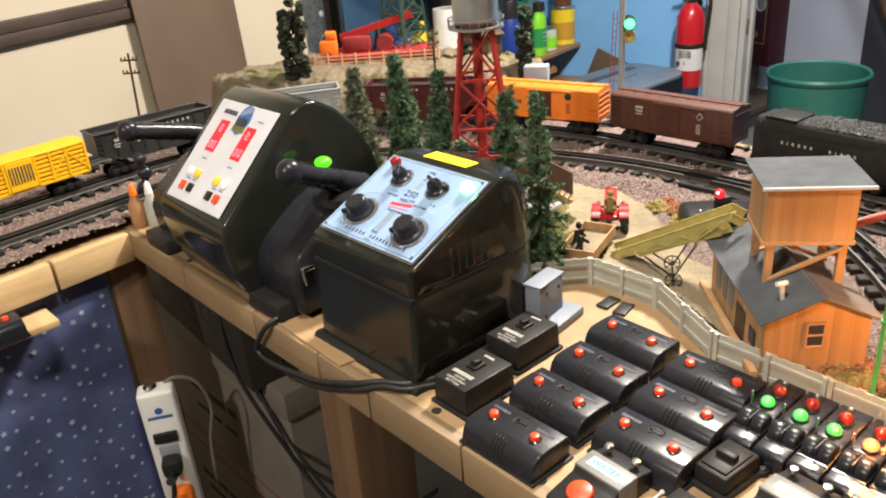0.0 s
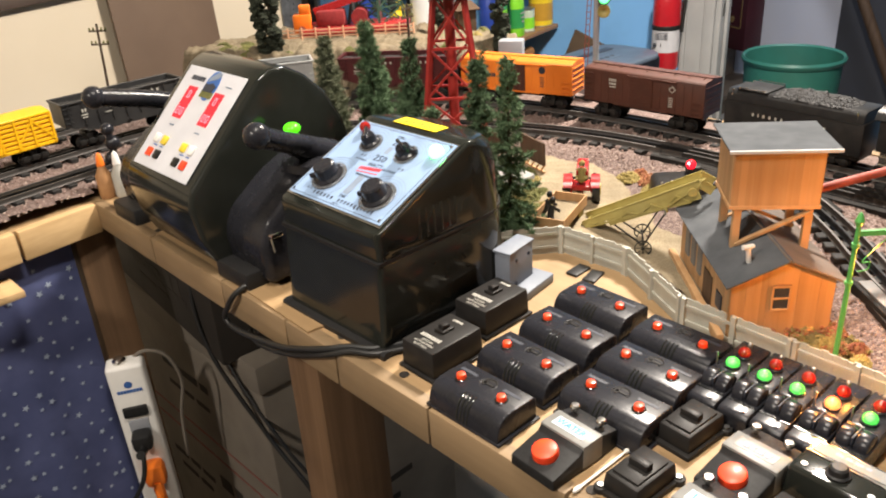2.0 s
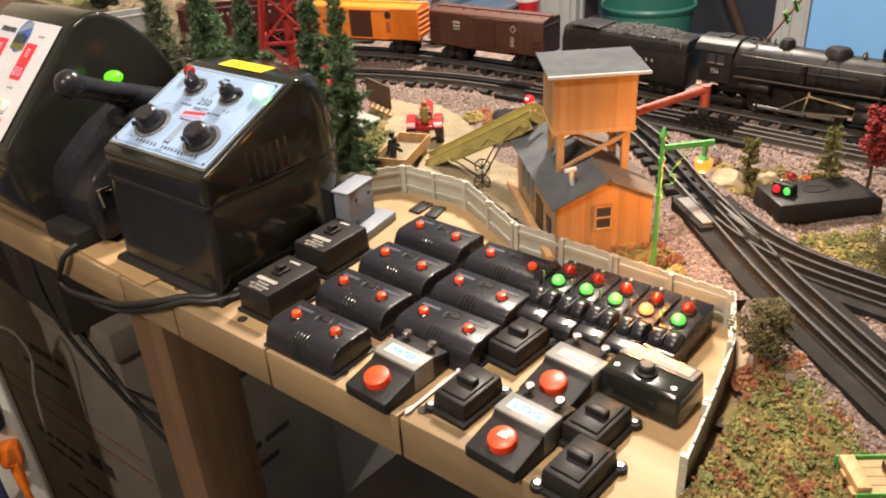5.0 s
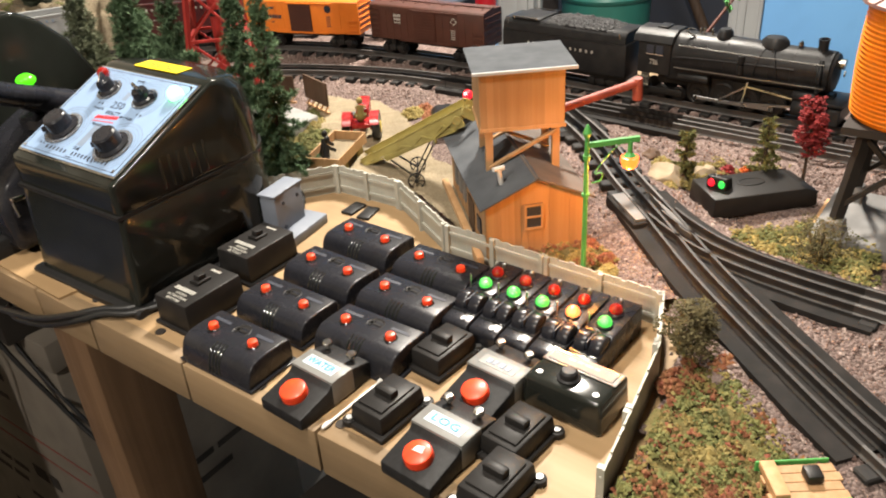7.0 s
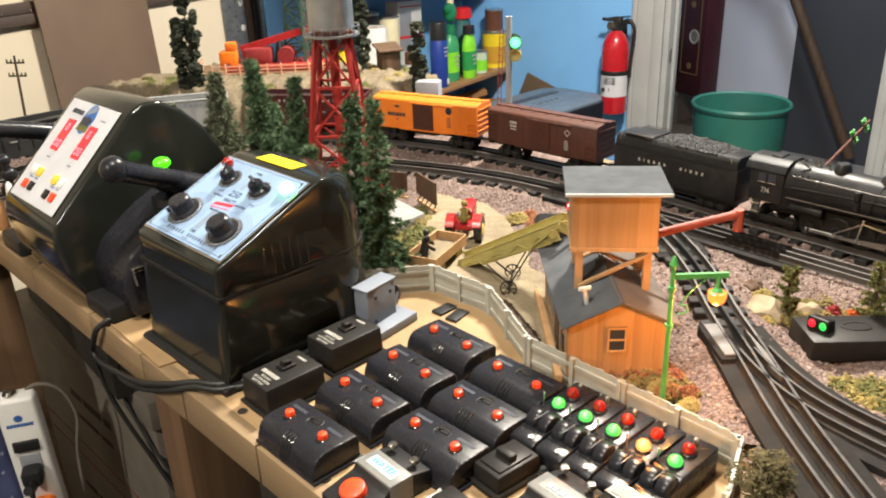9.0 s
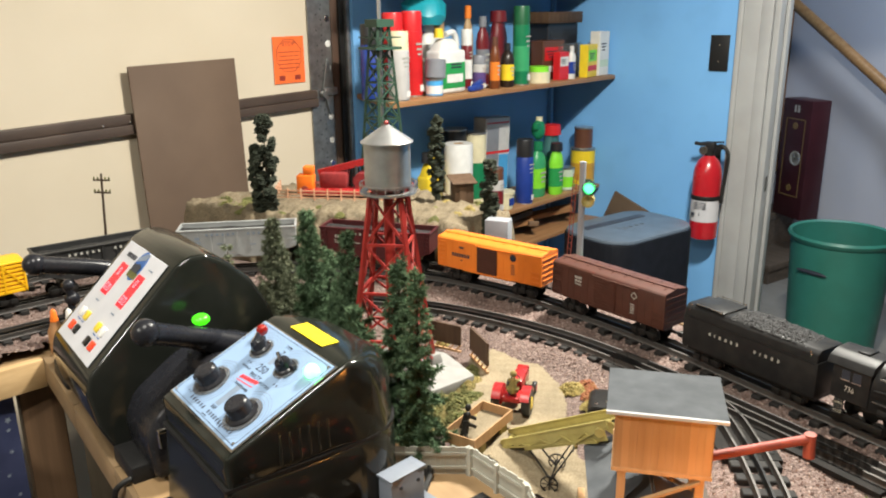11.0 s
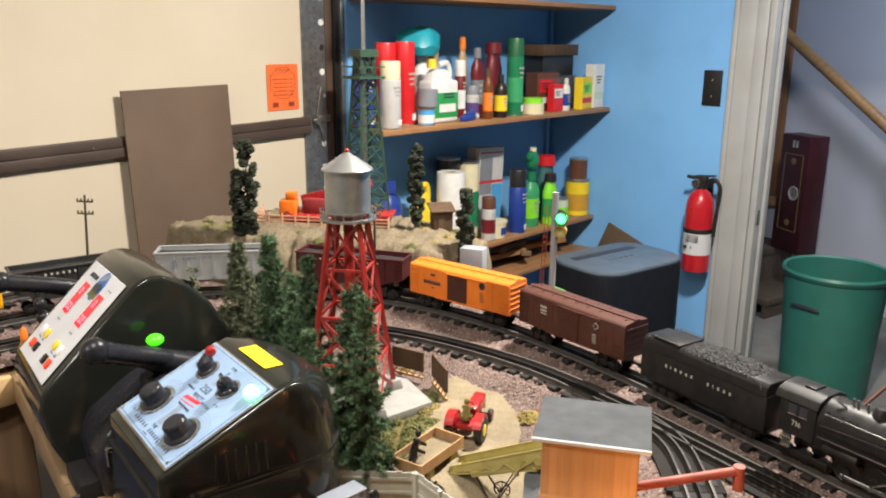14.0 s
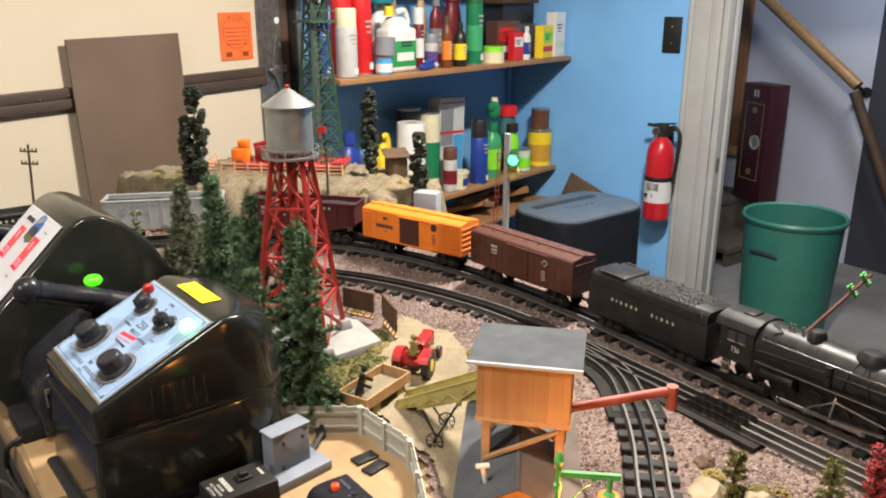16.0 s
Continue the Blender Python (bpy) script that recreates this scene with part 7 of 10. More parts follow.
for y in (-1, 1):
    part("fender_crown", ball(0.0135, pose(-0.008, y * 0.0135, 0.0175), 18, 12, (0.95, 0.42, 0.85)), M_TRACTOR, tc_, "rounded red fender")
    part("fender", prism([(0.0165 * math.cos(a), 0.0165 * math.sin(a)) for a in [math.pi * (0.1 + 0.75 * k / 8) for k in range(9)]] + [(0.014 * math.cos(a), 0.014 * math.sin(a)) for a in [math.pi * (0.1 + 0.75 * k / 8) for k in range(8, -1, -1)]], 0.009, pose(-0.010, y * 0.014 - 0.0045, 0.013)), M_TRACTOR, tc_)
    w = part("rear_wheel", lathe([(0.006, -0.004), (0.0125, -0.004), (0.0135, -0.002), (0.0135, 0.002), (0.0125, 0.004), (0.006, 0.004)], 24, pose(-0.010, y * 0.015, 0.0135, 90)), M_RUBBER, tc_)
    part("hub", cyl(0.006, 0.009, pose(-0.010, y * 0.015 - 0.0045, 0.0135, -90), 18), M_YBTN, w, "yellow hub")
    w = part("front_wheel", lathe([(0.003, -0.002), (0.0062, -0.002), (0.007, 0), (0.0062, 0.002), (0.003, 0.002)], 20, pose(0.036, y * 0.013, 0.007, 90)), M_RUBBER, tc_)
    part("hub", cyl(0.003, 0.005, pose(0.036, y * 0.013 - 0.0025, 0.007, -90), 14), M_TRACTOR, w)
solid("toy_figure", joined(rod((-0.010, 0, 0.024), (-0.008, 0, 0.036), 0.0042, 12, 0.0034), ball(0.0034, pose(-0.007, 0, 0.0405), 12, 10), rod((-0.008, 0.004, 0.034), (0.001, 0.004, 0.031), 0.0013, 8), rod((-0.008, -0.004, 0.034), (0.001, -0.004, 0.031), 0.0013, 8)), M_TUFTY, TRM, "small plain tan toy figure on the tractor seat", "toy figure", "toy figures")
part("axle", rod((0.036, -0.013, 0.008), (0.036, 0.013, 0.008), 0.0014), M_BLACK, tc_)

CM = Matrix.Translation((0.872, 0.702, 0.9180)) @ Matrix.Rotation(radians(21.3), 4, "Z") @ Matrix.Diagonal((0.90, 0.77, 1, 1))
wg = thing("wooden_trailer", CM, "shallow tan wooden trailer box with scraps in it", "trailer")
part("bed", box(0.104, 0.058, 0.002, pose(0, 0, 0.004)), M_SAND, wg)
for a, b, c, d in ((0, 0.030, 0.108, 0.002), (0, -0.030, 0.108, 0.002), (0.053, 0, 0.002, 0.060), (-0.053, 0, 0.002, 0.060)):
    part("side_board", box(c, d, 0.015, pose(a, b, 0.010)), M_MODELWOOD, wg)
for x in (-0.03, 0.03):
    part("axle_block", box(0.010, 0.050, 0.006, pose(x, 0, 0.0005)), M_BROWNWOOD, wg)
    for y in (-1, 1):
        part("wheel", lathe([(0.004, -0.002), (0.0095, -0.002), (0.0100, 0), (0.0095, 0.002), (0.004, 0.002)], 20, pose(x, y * 0.028, -0.004, 90)), M_TUFTY, wg, "tan wheel")
for n, (x, y) in enumerate(((-0.020, 0.004), (-0.034, -0.006))):
    s = joined(rod((x, y, 0.010), (x + 0.005, y, 0.020), 0.0044, 10, 0.0036), ball(0.0036, pose(x + 0.007, y, 0.0245), 12, 8), rod((x + 0.004, y + 0.003, 0.018), (x + 0.014, y + 0.005, 0.011), 0.0017, 8), rod((x + 0.004, y - 0.003, 0.018), (x + 0.013, y - 0.006, 0.012), 0.0017, 8), rod((x, y + 0.002, 0.011), (x + 0.003, y + 0.007, 0.0045), 0.0022, 8), rod((x, y - 0.002, 0.011), (x - 0.004, y - 0.006, 0.0045), 0.0022, 8))
    solid("toy_figure", s, M_TRUCKM, CM @ pose(0.012, 0.010, -0.001) @ Matrix.Scale(1.45, 4), "small plain dark pewter toy figure", "toy figure", "toy figures")

# turnout motors with lenses
mt = thing("turnout_motor", Matrix.Translation((0.977, 0.219, 0.908)) @ Matrix.Rotation(radians(-42), 4, "Z"), "long flat black turnout motor with a red and a green lens", "turnout motor", "turnout motors")
part("housing", prism([(0, -0.004), (0.130, -0.004), (0.128, 0.0150), (0.112, 0.0200), (0.002, 0.0215)], 0.060, pose(0, 0, 0), 0.0025, 2), M_MATT, mt)
part("cover_oval", lathe([(0.014, 0), (0.014, 0.0008), (0.0125, 0.0010), (0.0120, 0.0004), (0, 0.0004)], 28, pose(0.062, 0.032, 0.0208) @ Matrix.Diagonal((1.2, 0.65, 1, 1))), M_MATT, mt)
hm = pose(0.0205, 0.0295, 0.0200, 0, 0, 37)
part("lens_hood", prism([(-0.007, 0), (0.012, 0), (0.008, 0.0135), (-0.004, 0.0165), (-0.007, 0.0150)], 0.024, hm @ pose(0, -0.012, 0), 0.0025, 3), M_MATT, mt)
for s, m_, w in ((1, M_LENSRL, "lit red lens"), (-1, M_LENSGS, "lit green lens")):
    part("lens", ball(0.0040, hm @ pose(-0.0070, s * 0.0062, 0.0085), 18, 12, (0.6, 1, 1.2)), m_, mt, w)
part("cap_screw", ball(0.0018, hm @ pose(-0.001, 0.004, 0.0164), 10, 8), M_CHROME, mt)
mt = thing("turnout_motor", Matrix.Translation((1.062, 0.633, 0.908)) @ Matrix.Rotation(radians(-48), 4, "Z"), "black turnout motor housing with a lit red lens and silver screws", "turnout motor", "turnout motors")
part("housing", prism([(-0.042, 0), (0.060, 0), (0.058, 0.026), (0.040, 0.030), (-0.036, 0.028), (-0.042, 0.022)], 0.056, pose(0, -0.028, 0), 0.004, 2), M_MATT, mt)
part("lens_hood", box(0.022, 0.024, 0.018, pose(0.018, 0.010, 0.036), 0.005), M_MATT, mt)
part("lens", ball(0.0072, pose(0.012, 0.002, 0.048), 18, 12), M_LENSRL, mt, "lit red lens")
part("filament", ball(0.0020, pose(0.0080, -0.003, 0.0512), 12, 8), M_CORER, mt, "glowing bulb behind the red lens")
for x, y in ((-0.030, -0.020), (-0.016, -0.012), (0.000, -0.022)):
    part("screw", ball(0.0026, pose(x, y, 0.0285), 10, 8, (1, 1, 0.6)), M_CHROME, mt)

# ---- water tower with a silver tank ----
M_FOUNDP = mat("pale_grey_foundation", (0.27, 0.265, 0.25), 0.6, color2=(0.23, 0.225, 0.215), scale=50)
wt = thing("water_tower", pose(0.866, 0.905, 0), "silver model water tank on a red lattice tower", "water tower")
ZT = 1.208
tk = part("tank", lathe([(0.0, ZT - 0.006), (0.020, ZT - 0.004), (0.0325, ZT + 0.006), (0.0325, ZT + 0.066), (0.034, ZT + 0.067)], 40), M_SILVER, wt, "silver tank")
part("tank_roof", lathe([(0.0365, ZT + 0.066), (0.0365, ZT + 0.068), (0.0035, ZT + 0.091), (0.0, ZT + 0.0915)], 40), M_SILVER, wt, "silver cone roof")
part("finial", ball(0.0035, pose(0, 0, ZT + 0.093), 12, 8), M_REDSTEEL, wt, "red finial")
part("balcony", lathe([(0.031, ZT - 0.004), (0.040, ZT - 0.004), (0.040, ZT - 0.001), (0.031, ZT - 0.001), (0.031, ZT - 0.004)], 40), M_SILVER, wt)
part("balcony_rail", joined(lathe([(0.0390, ZT + 0.009), (0.0404, ZT + 0.009), (0.0404, ZT + 0.0105), (0.0390, ZT + 0.0105), (0.0390, ZT + 0.009)], 40), *[cyl(0.0007, 0.013, pose(0.0397 * math.cos(a), 0.0397 * math.sin(a), ZT - 0.003), 6) for a in [2 * math.pi * k / 20 for k in range(20)]]), M_ALU, wt)
feet = [(0.075 * math.cos(radians(a)), 0.075 * math.sin(radians(a))) for a in (2, 92, 182, 272)]
tops = [(0.030 * math.cos(radians(a)), 0.030 * math.sin(radians(a))) for a in (2, 92, 182, 272)]
ZF, ZK = 0.925, ZT - 0.004
for k in range(4):
    part("tower_leg", bar((*feet[k], ZF), (*tops[k], ZK), 0.0058), M_REDSTEEL, wt)
for q in range(4):
    f0, f1 = q / 4, (q + 1) / 4
    for k in range(4):
        j = (k + 1) % 4
        P = lambda i, f: Vector((feet[i][0] + (tops[i][0] - feet[i][0]) * f, feet[i][1] + (tops[i][1] - feet[i][1]) * f, ZF + (ZK - ZF) * f))
        part("cross_brace", bar(P(k, f0), P(j, f1), 0.0030), M_REDSTEEL, wt)
        part("cross_brace", bar(P(j, f0), P(k, f1), 0.0030), M_REDSTEEL, wt)
        part("tie_bar", bar(P(k, f1), P(j, f1), 0.0036), M_REDSTEEL, wt)
part("feed_pipe", cyl(0.0075, ZT - ZF - 0.004, pose(0, 0, ZF - 0.004), 16), M_REDSTEEL, wt)
part("pipe_band", lathe([(0.0085, 1.09), (0.0085, 1.098)], 16), M_TRUCKM, wt)
part("foundation", slab([(-0.088, -0.088), (0.098, -0.072), (0.110, 0.020), (0.070, 0.092), (-0.088, 0.090)], 0.897, 0.9225, None, 0.002), M_FOUNDP, wt, "pale grey concrete foundation")
for k in range(4):
    part("footing", box(0.022, 0.022, 0.016, pose(*feet[k], 0.9295), 0.002, taper=(0.7, 0.7)), M_FOUNDP, wt)
for m_, w, h in ((pose(1.000, 0.963, 0.9090, 0, 0, -66), 0.062, 0.046), (pose(1.006, 0.877, 0.9115, 0, 0, -105), 0.072, 0.050)):
    t = thing("board_fence_panel", m_, "brown wooden board fence panel with lattice feet", "fence panel", "brown fence panels")
    part("panel", box(w, 0.003, h - 0.012, pose(0, 0, 0.012 + (h - 0.012) / 2)), M_BROWNWOOD, t)
    for k in range(5):
        part("lattice_slat", bar((-w / 2 + w * k / 5, 0, 0.0), (-w / 2 + w * (k + 1) / 5, 0, 0.013), 0.002), M_MODELWOOD, t)
    part("sill", box(w, 0.004, 0.003, pose(0, 0, 0.0015)), M_MODELWOOD, t)

# ---- orange tank on dark trestle legs ----
ot = thing("orange_water_tank", pose(1.046, 0.054, 0), "orange plank water tank with a ribbed roof on dark trestle legs", "water tower")
ZO = 1.033
part("tank", lathe([(0.055, ZO), (0.0595, ZO + 0.008), (0.0615, ZO + 0.06), (0.0595, ZO + 0.116), (0, ZO + 0.116)], 48), M_TANKORANGE, ot, "orange tank")
for k in range(24):
    r_ = 0.0598 + 0.0022 * math.sin(k / 23 * math.pi)
    part("hoop", lathe([(r_, ZO + 0.006 + 0.0045 * k), (r_ + 0.0008, ZO + 0.0068 + 0.0045 * k), (r_, ZO + 0.0076 + 0.0045 * k)], 48), M_TANKORANGE, ot)
rf = part("roof", lathe([(0.068, ZO + 0.114), (0.068, ZO + 0.117), (0.004, ZO + 0.152), (0, ZO + 0.152)], 24), M_TANKROOF, ot, "pinkish-brown ribbed roof")
for k in range(24):
    a = 2 * math.pi * k / 24
    part("roof_rib", bar((0.068 * math.cos(a), 0.068 * math.sin(a), ZO + 0.1175), (0.006 * math.cos(a), 0.006 * math.sin(a), ZO + 0.152), 0.0022), M_TANKROOF, rf)
lg = [(-0.040, -0.040), (0.040, -0.040), (-0.040, 0.040), (0.040, 0.040)]
lg = [(Vector((x, y, 0)) @ Matrix.Rotation(radians(-2), 3, "Z")) for x, y in lg]
for p in lg:
    part("trestle_leg", bar((p.x * 1.15, p.y * 1.15, 0.918), (p.x * 0.85, p.y * 0.85, ZO), 0.009, 0.011), M_DARKBOX, ot, "dark brown leg")
    part("footing", box(0.026, 0.026, 0.018, pose(p.x * 1.15, p.y * 1.15, 0.922, 0, 0, 2), 0.002, taper=(0.75, 0.75)), M_FOUND, ot)
for a, b in ((0, 1), (1, 3), (3, 2), (2, 0)):
    part("brace", bar((lg[a].x * 1.1, lg[a].y * 1.1, 0.945), (lg[b].x * 0.9, lg[b].y * 0.9, 1.022), 0.005), M_DARKBOX, ot)
    part("brace", bar((lg[b].x * 1.1, lg[b].y * 1.1, 0.945), (lg[a].x * 0.9, lg[a].y * 0.9, 1.022), 0.005), M_DARKBOX, ot)
part("deck", box(0.11, 0.11, 0.008, pose(0, 0, ZO - 0.003, 0, 0, 2)), M_DARKBOX, ot)
part("foundation", box(0.132, 0.132, 0.016, pose(0, 0, 0.908, 0, 0, 2), 0.003), M_FOUND, ot, "grey plastic foundation")
part("plinth", box(0.146, 0.146, 0.010, pose(0, 0, 0.898, 0, 0, 2), 0.002), M_MODELWOOD, ot, "tan wooden plinth")

# ---- street lamp ----
sl_ = thing("street_lamp", pose(0.790, 0.279, 0.895), "bright green model street lamp with a lit amber bulb", "street lamp")
part("base", lathe([(0.009, 0), (0.009, 0.003), (0.0065, 0.005), (0.005, 0.020), (0.0035, 0.023)], 16), M_LAMPGREEN, sl_)
part("pole", cyl(0.0026, 0.150, pose(0, 0, 0.02), 12, 0.0021), M_LAMPGREEN, sl_)
part("collar", cyl(0.0038, 0.003, pose(0, 0, 0.105), 12), M_LAMPGREEN, sl_)
part("collar", cyl(0.0036, 0.004, pose(0, 0, 0.143), 12), M_LAMPGREEN, sl_)
part("finial", lathe([(0.0028, 0), (0.0042, 0.004), (0.0028, 0.008), (0.0012, 0.012), (0, 0.013)], 12, pose(0, 0, 0.165)), M_LAMPGREEN, sl_)
part("arm", bar((0, 0, 0.157), (0.034, -0.036, 0.159), 0.0032, 0.0050), M_LAMPGREEN, sl_)
part("scroll", tube(spline([(0.004, -0.004, 0.118), (0.010, -0.010, 0.120), (0.010, -0.011, 0.128), (0.006, -0.006, 0.128), (0.014, -0.014, 0.144), (0.022, -0.023, 0.156)], 6), 0.0006, 6), M_LAMPGREEN, sl_)
part("bulb", lathe([(0, -0.0125), (0.0040, -0.0118), (0.0068, -0.0092), (0.0082, -0.0050), (0.0086, 0.0), (0.0070, 0.0006), (0, 0.0006)], 24, pose(0.028, -0.030, 0.1415)), M_BULB, sl_, "lit amber bulb")
part("shade", lathe([(0.0060, 0), (0.0040, 0.0020), (0.0024, 0.0036), (0.0022, 0.0150), (0, 0.0150)], 20, pose(0.028, -0.030, 0.1424)), M_LAMPGREEN, sl_)

# ---- signal by the outer loop ----
sg = thing("block_signal", pose(1.422, 1.084, 0.942), "grey model block signal with a lit green lens", "railway signal")
part("base", box(0.050, 0.034, 0.010, pose(0, 0, 0.005), 0.002), M_LAMPGREEN, sg, "pale green base")
part("pedestal", box(0.060, 0.044, 0.030, pose(0, 0, -0.015), 0.003), M_GREYPLAST, sg, "grey pedestal")
part("mast", cyl(0.0065, 0.205, pose(0, 0, 0.01), 14), M_GREYPLAST, sg, "grey mast")
part("target", lathe([(0.017, 0), (0.017, 0.002), (0.008, 0.004), (0, 0.004)], 24, pose(0.006, -0.008, 0.164, 90, 0, -52)), M_DERRICK, sg)
part("lamp_lens", ball(0.0118, pose(0.006, -0.014, 0.164), 18, 12), M_SIGNALG, sg, "lit green lens")
part("lamp_hood", lathe([(0.012, 0), (0.013, 0.018), (0.0115, 0.018), (0.010, 0.001)], 20, pose(0.010, -0.010, 0.164, 90, 0, -52)), M_DERRICK, sg)
part("lamp_hood", lathe([(0.012, 0), (0.013, 0.018), (0.0115, 0.018), (0, 0.001)], 20, pose(0.010, -0.010, 0.139, 90, 0, -52)), M_OLIVE, sg)
for s in (-1, 1):
    part("ladder_rail", rod((-0.022, s * 0.005 + 0.010, 0.0), (-0.012, s * 0.005 + 0.008, 0.190), 0.0009, 6), M_CHUTE, sg)
for k in range(14):
    part("ladder_rung", rod((-0.022 + 0.0007 * k, 0.004, 0.012 + 0.0125 * k), (-0.022 + 0.0007 * k, 0.015, 0.012 + 0.0125 * k), 0.0007, 6), M_CHUTE, sg)
solid("grey_relay_box", box(0.052, 0.034, 0.113, pose(0, 0, 0.0565), 0.002), M_GREYPLAST, Matrix.Translation((1.342, 1.250, 0.905)) @ Matrix.Rotation(radians(-55), 4, "Z"), "plain grey plastic relay box on the rock", "relay box")

ck = thing("plank_cart", Matrix.Translation((0.624, 0.018, 0.905)) @ Matrix.Rotation(radians(-52), 4, "Z") @ Matrix.Scale(0.64, 4), "tan wooden toy cart with green sides", "toy cart")
for k in range(4):
    part("plank", box(0.085 - 0.006 * (k % 2), 0.0125, 0.004, pose(0.001 * k, -0.0195 + 0.013 * k, 0.020), 0.0006, 1), M_MODELWOOD, ck)
for y in (-1, 1):
    part("side_board", box(0.080, 0.0026, 0.014, pose(0, y * 0.0285, 0.019), 0.0006, 1), M_LAMPGREEN, ck, "pale green side")
    for x in (-0.026, 0.026):
        part("wheel", lathe([(0.009, -0.002), (0.0095, 0), (0.009, 0.002), (0, 0.002)], 18, pose(x, y * 0.020, 0.0095, 90)), M_TRUCKM, ck)
part("bolster", box(0.016, 0.050, 0.010, pose(-0.030, 0, 0.026), 0.001), M_MODELWOOD, ck)
part("load_block", box(0.018, 0.020, 0.012, pose(0.012, 0.004, 0.028), 0.003), M_TRUCKM, ck)

# ---- rocky plateau, trees and shrubs ----
PLAT = [(0.838, 1.80), (0.90, 1.68), (0.965, 1.595), (1.06, 1.520), (1.15, 1.435), (1.22, 1.340), (1.275, 1.255), (1.32, 1.30), (1.37, 1.235), (1.42, 1.30), (1.44, 1.45), (1.41, 1.64), (1.30, 1.81), (1.12, 1.89), (0.86, 1.89)]
ZP = 1.012


def plat_dist(x, y):
    d = np.full(x.shape, 9.0)
    for (ax, ay), (bx, by) in zip(PLAT, PLAT[1:] + PLAT[:1]):
        L2 = (bx - ax) ** 2 + (by - ay) ** 2
        s = np.clip(((x - ax) * (bx - ax) + (y - ay) * (by - ay)) / L2, 0, 1)
        d = np.minimum(d, np.hypot(x - ax - s * (bx - ax), y - ay - s * (by - ay)))
    return np.where(inside(PLAT, x, y), d, -d)


def plat_z(x, y):
    d = plat_dist(x, y)
    f = np.clip((d + 0.010 * np.sin(x * 70 + y * 40) * 0.6 + 0.010 * wave(x, y, 35, 2) + 0.006 * wave(x, y, 110, 5) + 0.006) / 0.030, 0, 1) ** 0.6
    f = np.clip(f + 0.05 * np.sin(f * 22) * (1 - f), 0, 1)
    return 0.893 + f * (ZP - 0.893 + 0.010 * wave(x, y, 22, 1) * 0.5 + 0.004 * wave(x, y, 70, 3)) + 0.003 * wave(x, y, 140, 2)


grown = [((x - 1.15) * 1.05 + 1.15, (y - 1.6) * 1.05 + 1.6) for x, y in PLAT]
patch("rock_plateau", grown, 0.005, plat_z, M_ROCK, "tan plaster rock plateau behind the tracks", "rock", "structure", 0.004)


def blades(h, r, n, seed, droop=0.25, low=0.05, thick=0.0009, power=1.05):
    """Bottle-brush needles on many uneven twigs round a stem."""
    g = np.random.default_rng(seed)
    twigs = max(40, int(n / 190))
    f = np.sort(g.uniform(0, 1, twigs) ** 1.15)
    a = np.cumsum(g.uniform(1.6, 3.2, twigs))
    reach = r * (1 - f) ** power * g.uniform(0.40, 1.25, twigs) * (0.82 + 0.22 * np.sin(2 * a + seed)) + 0.006
    rise = reach * (g.uniform(-0.55, 0.35, twigs) + 0.9 * f * f)
    k = g.integers(0, twigs, n)
    # longer twigs carry more needles
    swap = g.uniform(0, 1, n) > (0.35 + 0.65 * reach[k] / reach.max())
    k[swap] = g.integers(0, max(2, int(twigs * 0.6)), int(swap.sum()))
    s = g.uniform(0.0, 1.0, n) ** 0.75
    base = np.stack([np.cos(a[k]) * reach[k] * s, np.sin(a[k]) * reach[k] * s, h * (low + (1 - low) * f[k]) + rise[k] * s * s], -1)
    out = np.stack([np.cos(a[k]), np.sin(a[k]), 0.2 - droop * s], -1)
    d = out * 0.55 + g.normal(0, 0.62, (n, 3))
    d /= np.linalg.norm(d, axis=1)[:, None]
    L = g.uniform(0.005, 0.0125, n) * np.clip(r / 0.05, 0.45, 1.1)
    p1 = base + d * L[:, None]
    w = np.cross(d, g.normal(0, 1, (n, 3)))
    w *= (thick * g.uniform(0.6, 1.3, n) / (np.linalg.norm(w, axis=1) + 1e-9))[:, None]
    mid = base * 0.5 + p1 * 0.5
    V = np.stack([base, mid + w, p1, mid - w], 1).reshape(-1, 3)
    return V, np.arange(4 * n).reshape(-1, 4)


def mesh_from(name, V, F, material):
    me = bpy.data.meshes.new(name)
    me.from_pydata(V.tolist(), [], F.tolist())
    me.materials.append(material)
    return me


def pine(x, y, z, h, r, n, material, label, seed, lean=0.0):
    t = thing("pine_tree", pose(x, y, z, lean, lean * 0.5, seed * 37), label, "model tree", "model pine trees")
    part("trunk", cyl(0.0042, h * 0.97, None, 8, 0.0008), M_TRUNK, t)
    V, F = blades(h, r * 0.84, n * 9, seed, thick=0.00075)
    ob = new("crown", mesh_from("crown", V, F, material))
    ob.parent = t
    return t


PINES = ((0.786, 0.712, 0.905, 0.245, 0.043, 3000, 0), (0.802, 0.787, 0.905, 0.238, 0.052, 3200, 0), (0.775, 0.850, 0.903, 0.165, 0.050, 2200, 0),
         (0.760, 1.077, 0.905, 0.235, 0.058, 3400, 1), (0.784, 0.983, 0.905, 0.262, 0.056, 3600, 0), (0.806, 0.938, 0.905, 0.238, 0.052, 3000, 0),
         (0.702, 1.119, 0.905, 0.195, 0.038, 1800, 1), (0.669, 1.198, 0.905, 0.190, 0.026, 1200, 0), (0.835, 1.035, 0.905, 0.185, 0.050, 2400, 0),
         (0.720, 1.020, 0.903, 0.160, 0.052, 2200, 1), (0.770, 0.905, 0.903, 0.160, 0.055, 2400, 0), (0.800, 1.120, 0.905, 0.150, 0.050, 2000, 1))
